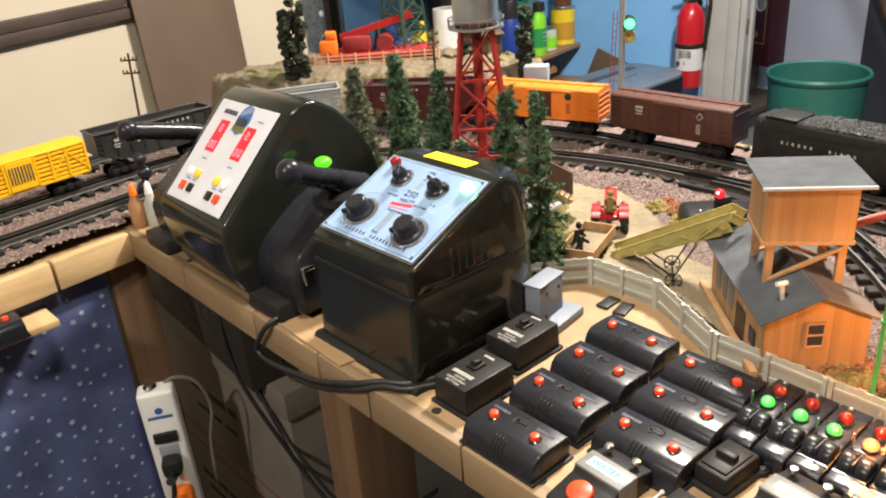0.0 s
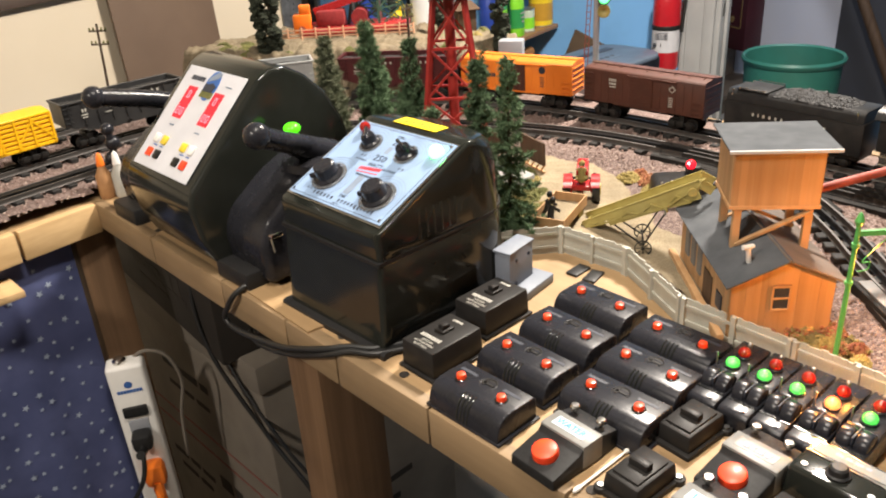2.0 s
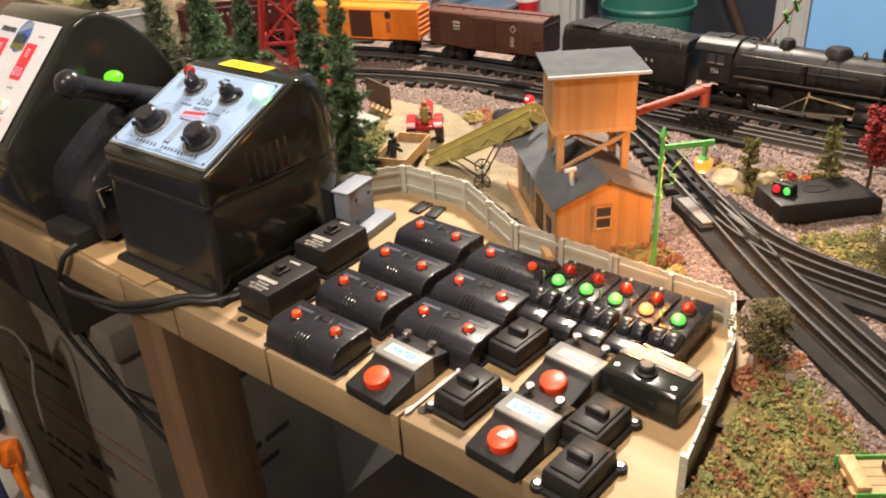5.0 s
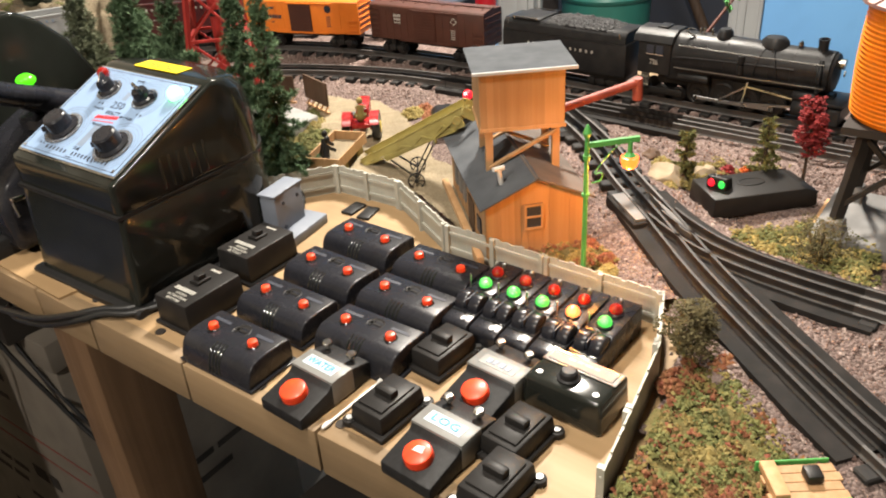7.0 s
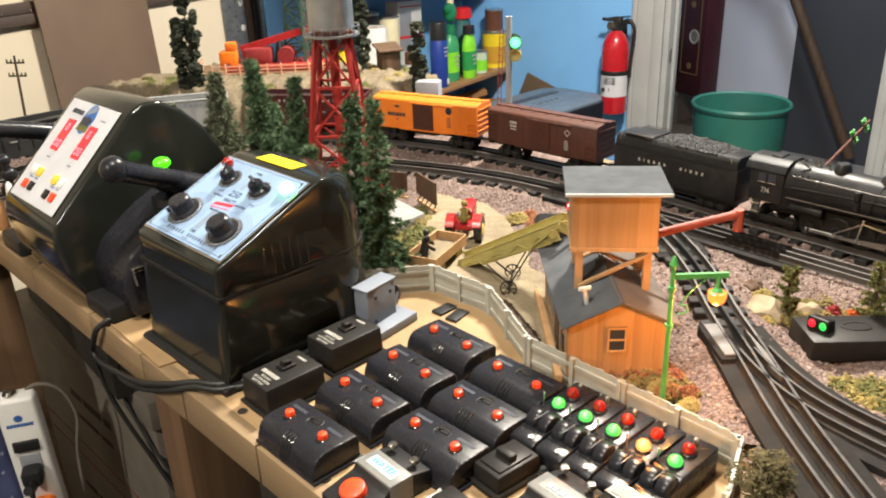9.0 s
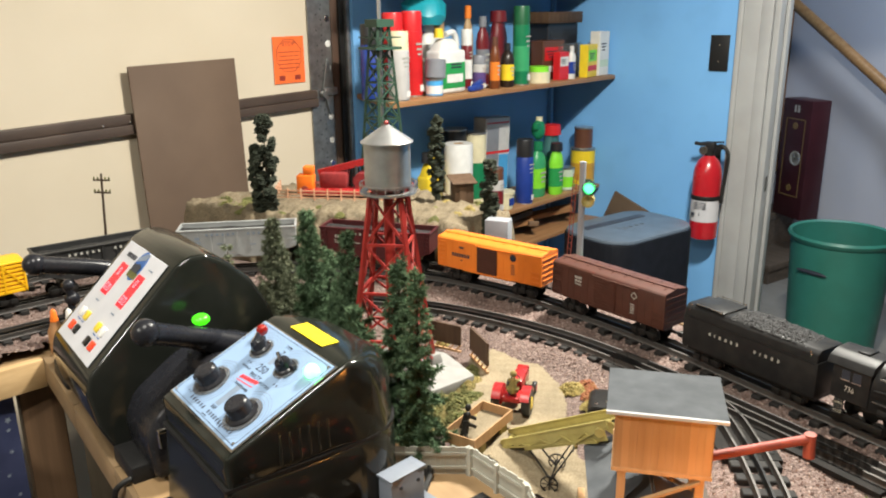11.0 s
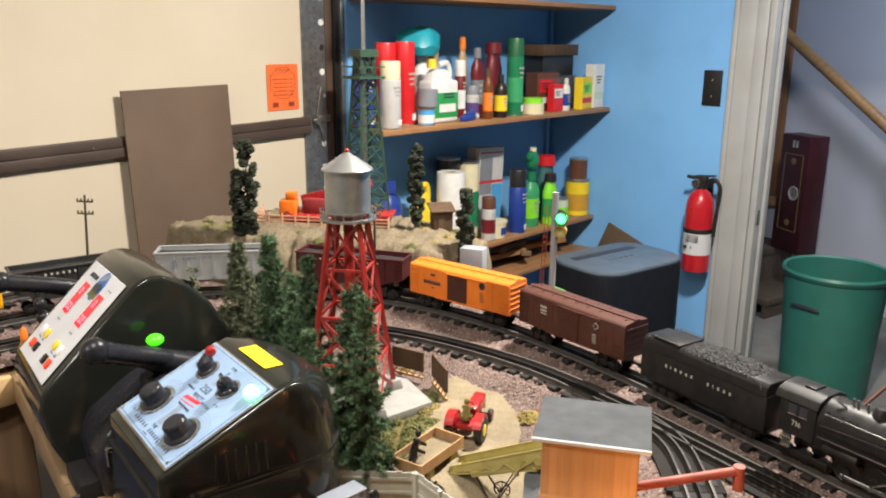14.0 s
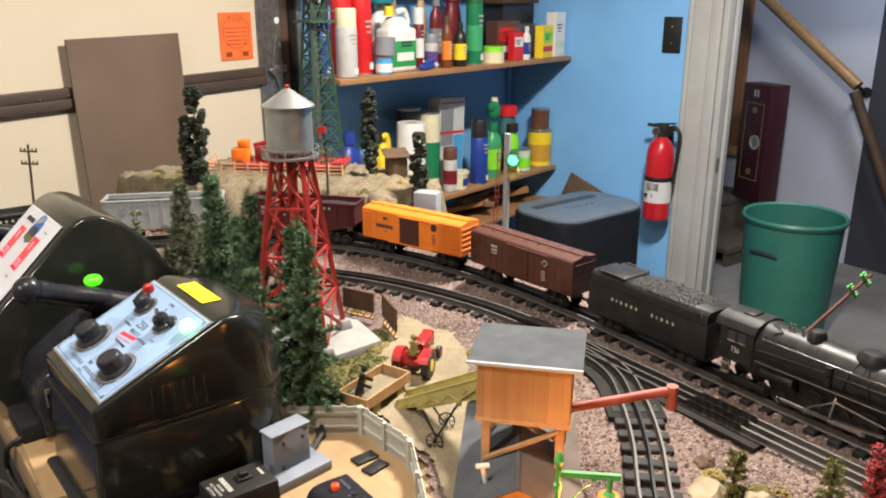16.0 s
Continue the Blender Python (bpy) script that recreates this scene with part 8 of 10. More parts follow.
for n, (x, y, z, h, r, k, c) in enumerate(PINES):
    pine(x, y, z, h, r, k, (M_PINE, M_PINEG)[c], ("dark green bottle-brush pine tree beside the transformers", "grey-green bottle-brush pine tree beside the transformers")[c], 11 + n, 2.0 * math.sin(n * 2.1))
for n, (x, y, h, r) in enumerate(((1.062, 0.288, 0.062, 0.024), (1.098, 0.205, 0.080, 0.028))):
    pine(x, y, 0.905, h, r, 500, M_TUFT, "tiny olive pine tree beside the turnout motor", 41 + n)


def clump_cloud(points, size, seed, squash=0.8):
    """Many small faceted clumps round the points."""
    g = np.random.default_rng(seed)
    P = np.asarray(points)
    n = len(P)
    s = size * g.uniform(0.5, 1.3, n)
    V = octa[None] * s[:, None, None] * g.uniform(0.6, 1.4, (n, 6, 1)) * np.array([1, 1, squash])
    V = V + P[:, None] + g.normal(0, size * 0.15, (n, 6, 3))
    F = tri_[None] + (6 * np.arange(n))[:, None, None]
    return V.reshape(-1, 3), F.reshape(-1, 3)


def foam_tree(x, y, z, h, r, material, label, seed, bare=0.12, power=0.35, count=900, name="foam_tree", lobes=1.0):
    t = thing(name, pose(x, y, z), label, "model tree", "model trees")
    part("trunk", rough_up(cyl(h * 0.018, h * 0.9, None, 8, 0.0012), 0.0015, 60, seed), M_TRUNK, t)
    g = np.random.default_rng(seed)
    knots = int(34 * lobes)
    kf = g.uniform(bare, 0.97, knots)
    ka = g.uniform(0, 6.283, knots)
    wide = np.sin(np.clip((kf - bare) / (1 - bare) * 0.94 + 0.05, 0, 1) * math.pi) ** power
    kr = r * wide * g.uniform(0.15, 0.85, knots)
    i = g.integers(0, knots, count)
    o = g.normal(0, 1, (count, 3))
    o *= (r * 0.30 * g.uniform(0.3, 1.0, count) ** 0.5 / np.linalg.norm(o, axis=1))[:, None]
    cx, cy, cz = kr[i] * np.cos(ka[i]) + o[:, 0], kr[i] * np.sin(ka[i]) + o[:, 1], np.clip(kf[i] * h + o[:, 2] * 1.2, h * bare * 0.8, h)
    V, F = clump_cloud(np.stack([cx, cy, cz], -1), min(0.0034, h * 0.022), seed)
    ob = new("crown", mesh_from("crown", V, F, material))
    ob.parent = t
    return t


for n, (x, y, z, h, r) in enumerate(((0.986, 1.640, 0.985, 0.245, 0.027), (0.966, 1.655, 0.990, 0.175, 0.018), (1.345, 1.490, 1.000, 0.225, 0.020), (1.348, 1.291, 0.955, 0.185, 0.021))):
    foam_tree(x, y, z, h, r, M_PINED, "tall narrow black-green foam tree on the rock plateau", 60 + n, 0.08 if n > 1 else 0.12, 0.34, 6500, lobes=2.6)
M_TUFTB = mat("dark_olive_brown_foam", (0.070, 0.060, 0.026), 0.9, color2=(0.12, 0.095, 0.04), scale=150)
foam_tree(1.098, 0.158, 0.903, 0.118, 0.024, M_MAROON, "dark red foam tree beside the orange tank", 71, 0.42, 0.5, 900)
foam_tree(0.720, 0.141, 0.903, 0.062, 0.029, M_TUFTB, "olive-brown foam bush tree beside the fence", 72, 0.30, 0.5, 2600, "foam_bush")
foam_tree(0.946, 0.096, 0.903, 0.046, 0.040, M_TUFTB, "dark olive foam bush beside the orange tank", 73, 0.05, 0.5, 2600, "foam_bush")


def shrub(x, y, z, r, h, material, label, seed, n=420):
    g = np.random.default_rng(seed)
    a, q = g.uniform(0, 6.283, n), np.sqrt(g.uniform(0, 1, n))
    pts = np.stack([r * q * np.cos(a), r * q * np.sin(a) * 0.8, h * (1 - q * q) * g.uniform(0.1, 1, n)], -1)
    V, F = clump_cloud(pts, 0.0027, seed, 0.9)
    ob = new("shrub", mesh_from("shrub", V, F, material))
    ob.location = (x, y, z)
    return tagged(ob, label, "model shrub", "model shrubs")


SHRUBS = ((0.690, 0.135, 0.020, 0.014, 2), (0.660, 0.095, 0.024, 0.010, 0), (0.615, 0.085, 0.022, 0.010, 1), (0.640, 0.040, 0.022, 0.008, 0), (0.585, 0.060, 0.022, 0.010, 2), (0.705, 0.095, 0.018, 0.010, 0), (0.560, 0.015, 0.024, 0.010, 1), (0.725, 0.110, 0.015, 0.018, 2),
          (0.820, 0.300, 0.016, 0.012, 1), (0.832, 0.275, 0.014, 0.010, 2), (0.848, 0.305, 0.014, 0.010, 2), (0.815, 0.265, 0.012, 0.008, 1), (0.835, 0.330, 0.014, 0.010, 1),
          (0.925, 0.145, 0.022, 0.012, 1), (0.900, 0.075, 0.018, 0.010, 0), (0.945, 0.165, 0.014, 0.010, 1),
          (0.905, 0.790, 0.022, 0.014, 0), (0.945, 0.830, 0.020, 0.012, 1), (0.880, 0.760, 0.018, 0.012, 0), (0.970, 0.850, 0.016, 0.012, 0), (0.925, 0.850, 0.018, 0.014, 1), (0.855, 0.800, 0.020, 0.012, 0),
          (1.080, 0.700, 0.020, 0.014, 2), (1.070, 0.735, 0.022, 0.012, 1), (1.055, 0.680, 0.016, 0.010, 1), (1.095, 0.730, 0.014, 0.012, 2),
          (1.075, 0.325, 0.018, 0.016, 1), (1.089, 0.245, 0.012, 0.018, 4), (1.100, 0.226, 0.015, 0.014, 3), (1.020, 0.290, 0.013, 0.012, 1),
          (0.960, 0.930, 0.014, 0.012, 1), (1.01, 0.985, 0.012, 0.012, 1), (0.90, 1.83, 0.025, 0.014, 0), (0.94, 1.80, 0.025, 0.018, 0), (0.99, 1.78, 0.025, 0.012, 0), (0.885, 1.755, 0.018, 0.022, 1), (0.955, 0.880, 0.020, 0.012, 0), (0.965, 0.840, 0.018, 0.010, 1), (0.935, 0.800, 0.020, 0.010, 0), (0.900, 0.760, 0.018, 0.009, 1), (0.985, 0.870, 0.014, 0.012, 0), (1.09, 1.60, 0.012, 0.012, 0), (1.345, 1.45, 0.018, 0.018, 1), (1.36, 1.38, 0.016, 0.014, 1), (1.40, 1.40, 0.020, 0.016, 0), (1.20, 1.52, 0.014, 0.010, 0), (0.93, 1.76, 0.030, 0.016, 0), (0.97, 1.74, 0.026, 0.014, 0), (0.90, 1.70, 0.018, 0.030, 1), (1.00, 1.61, 0.014, 0.008, 0), (1.10, 1.515, 0.012, 0.012, 0), (1.29, 1.42, 0.020, 0.014, 0), (1.31, 1.36, 0.018, 0.012, 1), (1.25, 1.36, 0.014, 0.010, 0), (1.36, 1.50, 0.012, 0.035, 1), (0.945, 1.69, 0.022, 0.010, 0))
for n, (x, y, r, h, c) in enumerate(SHRUBS):
    z = 1.005 if (y > 1.2 and x > 0.9) else 0.906
    shrub(x, y, z, r, h, (M_TUFT, M_TUFTY, M_TUFTR, M_TUFTO, M_MAROON)[c], ("olive green foam shrub", "straw-coloured foam shrub", "rust-brown foam shrub", "bright orange foam shrub", "deep red foam shrub")[c] + " on the layout", 100 + n)


def moss(poly, count, size, material, label, seed, h=0.006):
    """Loose foam scatter over a patch of ground."""
    g = np.random.default_rng(seed)
    xs_, ys_ = [p[0] for p in poly], [p[1] for p in poly]
    x, y = g.uniform(min(xs_), max(xs_), count * 3), g.uniform(min(ys_), max(ys_), count * 3)
    lump = np.sin(x * 113 + seed) * np.sin(y * 127 + seed * 2) + 0.5 * np.sin(x * 291 - y * 217 + seed)
    ok = inside(poly, x, y) & (lump > -0.15)
    x, y, lump = x[ok][:count], y[ok][:count], lump[ok][:count]
    pts = np.stack([x, y, 0.9095 + h * g.uniform(0.1, 1, len(x)) * np.clip(lump + 0.4, 0.1, 1.4)], -1)
    V, F = clump_cloud(pts, size, seed, 0.9)
    tagged(new("moss_scatter", mesh_from("moss_scatter", V, F, material)), label, "moss", kind="stuff")


for n, (k, c, z_, m_, w) in enumerate(((1, 5200, 0.0021, M_TUFT, "olive foam moss scattered on the grass"), (1, 3000, 0.0019, M_TUFTY, "straw foam moss scattered on the grass"), (1, 1800, 0.0021, M_TUFTR, "rust foam moss scattered on the grass"),
                                       (0, 2400, 0.0020, M_TUFT, "olive foam moss beside the tower"), (3, 1800, 0.0020, M_TUFT, "olive foam moss beside the tank"), (3, 1000, 0.0018, M_TUFTY, "straw foam moss beside the tank"),
                                       (4, 1200, 0.0018, M_TUFTY, "straw foam moss beside the boulders"), (2, 900, 0.0019, M_TUFTY, "straw foam moss beside the shed"), (2, 500, 0.0019, M_TUFTR, "rust foam moss beside the shed"))):
    moss(GREEN[k], c, z_, m_, w, 300 + n)


def boulder(x, y, z, r, seed, material, label):
    bm = bm_new()
    bmesh.ops.create_icosphere(bm, subdivisions=3, radius=r)
    for v in bm.verts:
        v.co.z *= 0.7
    rough_up(bm, r * 0.35, 1.4 / r, seed)
    return solid("boulder", bm, material, pose(x, y, z), label, "boulder", "model boulders", smooth=25)


M_PALEROCK = mat("pale_plaster_rock", (0.31, 0.25, 0.17), 0.9, color2=(0.22, 0.165, 0.10), scale=40, bump=0.5, bump_scale=120)
boulder(1.046, 0.305, 0.908, 0.026, 3.0, M_PALEROCK, "pale cream plaster boulder beside the turnout")
boulder(1.080, 0.268, 0.906, 0.018, 8.0, M_PALEROCK, "pale cream plaster boulder beside the turnout")
boulder(1.090, 0.345, 0.914, 0.012, 5.0, M_BROWNWOOD, "small dark brown boulder on the ballast")
# poles
M_LEANPOLE = mat("red_brown_pole_plastic", (0.10, 0.035, 0.025), 0.6, scale=60)
for m_, lean, h in ((pose(0.663, 1.825, 0.893, 0, 3, -30), 0, 0.215), (pose(1.185, 1.405, 0.960, 0, 0, 10), 0, 0.145), (pose(1.430, 0.470, 0.895, 0, 0, 0), 1, 0.19)):
    t = thing("telegraph_pole", m_, "brown model telegraph pole with green insulators" + (", leaning over" if lean else ""), "telegraph pole", "telegraph poles")
    q = pose(0, 0, 0, 20, 42, 0) if lean else pose(0, 0, 0)
    part("pole", cyl(0.0032, h, q, 10, 0.0024), M_TRUNK if not lean else M_LEANPOLE, t)
    for z in (h * 0.80, h * 0.93):
        part("cross_arm", box(0.036, 0.003, 0.0035, q @ pose(0, 0, z)), M_TRUNK if not lean else M_LAMPGREEN, t)
        for x in (-0.016, -0.008, 0.008, 0.016):
            part("insulator", lathe([(0.0016, 0), (0.0024, 0.003), (0.0012, 0.006), (0, 0.0065)], 10, q @ pose(x, 0, z + 0.0015)), M_LAMPGREEN if lean else M_TUFT, t)

# ---- things by the walls ----
hb_ = solid("hardboard_sheet", box(0.370, 0.006, 1.50, pose(0, 0, 0.75), 0.001), M_BOARD, DOORWALL @ pose(-0.503, -0.066, ZFLOOR + 0.002, -1.4, -0.8, 0), "plain brown hardboard sheet leaning on the garage door", "board")
st = thing("warning_sign", DOORWALL @ pose(-0.090, -0.003, 1.285, 90, 0, 0) @ Matrix.Diagonal((1.16, 1.03, 1, 1)), "orange paper stop sign on the garage door", "sign")
part("sheet", box(0.118, 0.152, 0.0008, pose(0, 0, 0.0005)), M_STOP, st)
oc = [(0.050 * math.cos(radians(22.5 + 45 * k)), 0.056 * math.sin(radians(22.5 + 45 * k)) + 0.014) for k in range(8)]
for a, b in zip(oc, oc[1:] + oc[:1]):
    part("printed_edge", bar((*a, 0.0010), (*b, 0.0010), 0.0016, 0.0006), M_STOPINK, st)
part("word", letters("STOP", 0.021, pose(0, 0.052, 0.0010), 0.0002), M_STOPINK, st)
for k in range(5):
    part("small_print", strokes([0.060 - 0.008 * (k % 2), 0.016], 0.0024, 0.004, pose(0, 0.026 - 0.013 * k, 0.0009), 0.0003), M_STOPINK, st)
for s in (-1, 1):
    part("small_print", strokes([0.022], 0.016, 0.004, pose(s * 0.030, -0.058, 0.0009), 0.0002), M_STOPINK, st)

# switch plate and fire extinguisher on the blue wall
sp = thing("switch_plate", DOORWALL @ pose(UE - 0.003, -0.917, 1.256), "black blank switch plate on the blue wall", "switch plate")
part("plate", box(0.007, 0.081, 0.149, None, 0.002), M_SATIN, sp)
for z in (-0.034, 0.034):
    part("screw", cyl(0.003, 0.002, pose(-0.0035, 0, z, 0, -90, 0), 10), M_CHROME, sp)
fe = thing("fire_extinguisher", DOORWALL @ pose(1.410, -0.940, 0.466) @ Matrix.Scale(1.11, 4), "red fire extinguisher with a white label hanging on the wall", "fire extinguisher")
part("cylinder", lathe([(0.040, 0), (0.052, 0.006), (0.054, 0.015), (0.054, 0.255), (0.050, 0.285), (0.038, 0.312), (0.022, 0.328), (0.018, 0.334)], 40), M_FIRE, fe, "red cylinder")
part("label", lathe([(0.0545, 0.075), (0.0545, 0.170)], 40), M_PAPER, fe, "white printed label")
for k in range(4):
    part("label_print", box(0.0006, 0.014, 0.014, pose(-0.0548 * math.cos(0.35 * k - 0.1), 0.0548 * math.sin(0.35 * k - 0.1) * -1 + 0.02, 0.105, 0, 0, math.degrees(-0.35 * k + 0.1))), M_INK, fe)
for k in range(5):
    part("label_print", box(0.0006, 0.050, 0.0022, pose(-0.0548, 0.0, 0.128 + 0.006 * k)), M_INK, fe)
part("strap", lathe([(0.0555, 0.160), (0.0565, 0.162), (0.0565, 0.176), (0.0555, 0.178)], 40), M_SATIN, fe, "black strap")
part("valve", joined(cyl(0.020, 0.034, pose(0, 0, 0.326), 16), box(0.032, 0.046, 0.036, pose(0, 0, 0.366), 0.008)), M_SATIN, fe)
part("gauge", lathe([(0.016, 0), (0.018, 0.005), (0.016, 0.009), (0, 0.009)], 24, pose(-0.018, 0.016, 0.352, 0, -90, 14)), M_CHROME, fe, "round pressure gauge")
part("lever", joined(bar((0.0, 0.03, 0.378), (-0.01, -0.055, 0.388), 0.012, 0.006), bar((0.0, 0.02, 0.366), (-0.01, -0.055, 0.362), 0.010, 0.005)), M_SATIN, fe, "black squeeze lever")
part("nozzle", rod((-0.01, 0.015, 0.372), (-0.012, 0.055, 0.376), 0.007), M_SATIN, fe)
part("hose", tube(spline([(0.0, -0.018, 0.362), (-0.006, -0.052, 0.372), (-0.004, -0.074, 0.340), (0.0, -0.070, 0.270), (0.0, -0.064, 0.200), (0.0, -0.062, 0.150)], 8), 0.0075, 10), M_RUBBER, fe, "black hose")
part("wall_bracket", joined(box(0.006, 0.040, 0.36, pose(0.072, 0, 0.17)), box(0.03, 0.03, 0.02, pose(0.060, 0, 0.02)), box(0.03, 0.03, 0.02, pose(0.060, 0, 0.30))), M_SATIN, fe)

# shredder by the wall
def oval(w, d, r):
    """A rectangle with well rounded corners."""
    return [((w / 2 - r) * sx + r * math.cos(math.pi / 2 * (q + k / 7)), (d / 2 - r) * sy + r * math.sin(math.pi / 2 * (q + k / 7))) for q, sx, sy in ((0, 1, 1), (1, -1, 1), (2, -1, -1), (3, 1, -1)) for k in range(8)]


sd = thing("paper_shredder", Matrix.Translation((2.560, 1.975, ZFLOOR)) @ Matrix.Rotation(radians(92), 4, "Z") @ Matrix.Diagonal((1.24, 1.22, 1.265, 1)), "black paper shredder bin with a blue-grey lid", "paper shredder")
part("bin", slab(oval(0.262, 0.388, 0.08), 0.0, 0.662, None, 0.010), M_SHREDDER, sd)
part("lid", slab(oval(0.258, 0.384, 0.085), 0.655, 0.672, None, 0.012), M_LIDGREY, sd, "blue-grey lid")
part("paper_slot", box(0.028, 0.27, 0.004, pose(0.050, 0.01, 0.6720), 0.001), M_INK, sd, "dark paper slot")
part("control_strip", box(0.05, 0.12, 0.003, pose(-0.020, 0.0, 0.6715), 0.001), M_LIDGREY, sd)
for k in range(4):
    part("key", cyl(0.007, 0.003, pose(-0.020, -0.04 + 0.026 * k, 0.6730), 10), M_LIDGREY, sd)

# green bin in the doorway
gb = thing("plastic_bin", Matrix.Translation((3.93, 1.87, ZFLOOR)), "round green plastic bin with a rolled rim and hand hollows", "bin")
part("body", lathe([(0.190, 0), (0.197, 0.008), (0.226, 0.580), (0.236, 0.588), (0.241, 0.604), (0.234, 0.616), (0.223, 0.608), (0.188, 0.020), (0, 0.018)], 64), M_BIN, gb)
for a in (178, 358):
    part("hand_hollow", ball(0.062, pose(0.221 * math.cos(radians(a)), 0.221 * math.sin(radians(a)), 0.455, 0, 0, a), 20, 10, (0.16, 1.25, 0.17)), M_INK, gb, "dark hand hollow")

STAND[0] = STAIRWELL
# stairs, handrail and lacquered box beyond the doorway
stp = thing("staircase", pose(0, 0, 0), "worn dark wooden stairs in the stairwell", "stairs", kind="structure")
for k in range(4):
    part("tread", box(0.44, 0.25, 0.03, pose(3.53, 1.78 + 0.18 * k, 0.196 + 0.155 * k), 0.004), M_TREAD, stp)
    part("riser", box(0.44, 0.018, 0.130, pose(3.53, 1.67 + 0.18 * k, 0.116 + 0.155 * k)), M_TREAD, stp)
part("wood_casing", box(0.025, 0.150, 1.72, pose(3.762, 2.222, 1.58), 0.003), M_STAIRWOOD, stp, "brown wooden casing on the wall")
part("plinth_block", box(0.040, 0.170, 0.045, pose(3.758, 2.222, 0.700), 0.004), M_RAILWOOD, stp, "pale plinth block")
hr = thing("handrail", pose(0, 0, 0), "round oak stair handrail on metal brackets", "handrail")
part("rail", rod((3.66, 2.38, 1.665), (3.66, 1.560, 1.065), 0.023, 16), M_RAILWOOD, hr)
part("rail_end", rod((3.665, 1.575, 1.040), (3.690, 1.22, 0.33), 0.022, 16), M_BROWNWOOD, hr, "dark lower end")
for p in ((3.66, 1.60, 1.090), (3.66, 2.20, 1.530)):
    part("bracket", joined(rod((p[0], p[1], p[2]), (3.765, p[1] - 0.02, p[2] - 0.06), 0.007), cyl(0.022, 0.008, pose(3.770, p[1] - 0.02, p[2] - 0.06, 0, 90, 0), 14)), M_SATIN, hr)
lb = thing("lacquer_box", Matrix.Translation((3.62, 1.940, 0.521)) @ Matrix.Rotation(radians(-108), 4, "Z"), "tall maroon lacquered box with gold lines", "box")
part("case", box(0.180, 0.10, 0.525, pose(0, 0, 0.2625), 0.006), M_MAROONBOX, lb)
for a, b, c, d in ((0.0, 0.44, 0.115, 0.004), (0.0, 0.10, 0.115, 0.004), (-0.0575, 0.27, 0.004, 0.34), (0.0575, 0.27, 0.004, 0.34)):
    part("gold_line", box(c, 0.002, d, pose(a, -0.0505, b)), M_GOLD, lb)
part("round_mark", lathe([(0.032, 0), (0.032, 0.002), (0.024, 0.002), (0.024, 0)], 24, pose(0.02, -0.050, 0.27, 90)), M_CREAMINK, lb, "pale round mark")
for z in (0.135, 0.41):
    part("gold_spot", cyl(0.015, 0.002, pose(0.0, -0.050, z, 90), 16), M_GOLD, lb)
part("worn_mark", strokes([0.012, 0.012], 0.030, 0.008, pose(0, -0.0505, 0.485, 90)), M_CREAMINK, lb)

# ---- shelves and what stands on them ----
STAND[0] = Matrix.Identity(4)
SH1, SH2, SH0, SH3 = (SHELFWALL @ pose(0, y, z) for y, z in ((0.0, 1.148), (0.05, 0.630), (0.0, 1.602), (0.05, 0.462)))  # front left corners of the tops
for m_, d in ((SH1, 0.333), (SH2, 0.283), (SH0, 0.333), (SH3, 0.283)):
    solid("wall_shelf", slab([(0.010, 0), (1.452 - 0.012 * (m_ is SH2), 0), (1.436, d), (0.148, d)], -0.019, 0, None, 0.002), M_SHELF, m_, "stained wooden wall shelf", "shelf", "wall shelves")
solid("shelf_upright", box(0.020, 0.016, 1.9, pose(0, 0, 0.95)), M_BLUE, SHELFWALL @ pose(1.410, 0.325, ZFLOOR), "blue painted shelf upright in the corner", "shelf upright")


def paint(name, c, rough=0.35, metal=0.0):
    return mat(name, c, rough, metal, color2=tuple(v * 0.88 for v in c), scale=25)


P = {k: paint(k + "_packaging", c) for k, c in {"red": (0.62, 0.02, 0.025), "cream": (0.72, 0.66, 0.45), "bottlegreen": (0.02, 0.12, 0.05), "glassteal": (0.05, 0.15, 0.15), "white": (0.72, 0.72, 0.70), "green": (0.03, 0.30, 0.08), "teal": (0.02, 0.33, 0.42), "dkgreen": (0.015, 0.20, 0.085), "yellow": (0.82, 0.60, 0.03), "blue": (0.02, 0.05, 0.28), "sky": (0.08, 0.35, 0.68), "black": (0.02, 0.02, 0.022), "lime": (0.25, 0.72, 0.04), "brown": (0.12, 0.05, 0.03), "grey": (0.22, 0.23, 0.26), "orange": (0.80, 0.22, 0.03), "maroon": (0.16, 0.015, 0.02), "tan": (0.45, 0.30, 0.16), "pale": (0.55, 0.66, 0.52), "chalk": (0.55, 0.54, 0.53), "purple": (0.10, 0.06, 0.20), "amber": (0.16, 0.045, 0.012), "darkglass": (0.022, 0.014, 0.010), "midgreen": (0.05, 0.34, 0.14), "ochre": (0.55, 0.30, 0.04)}.items()}
TIN = mat("tin_plate", (0.55, 0.53, 0.50), 0.3, 0.9, scale=30)


def place(shelf, x, y, turn=0.0):
    return shelf @ pose(x, y, 0, 0, 0, turn)


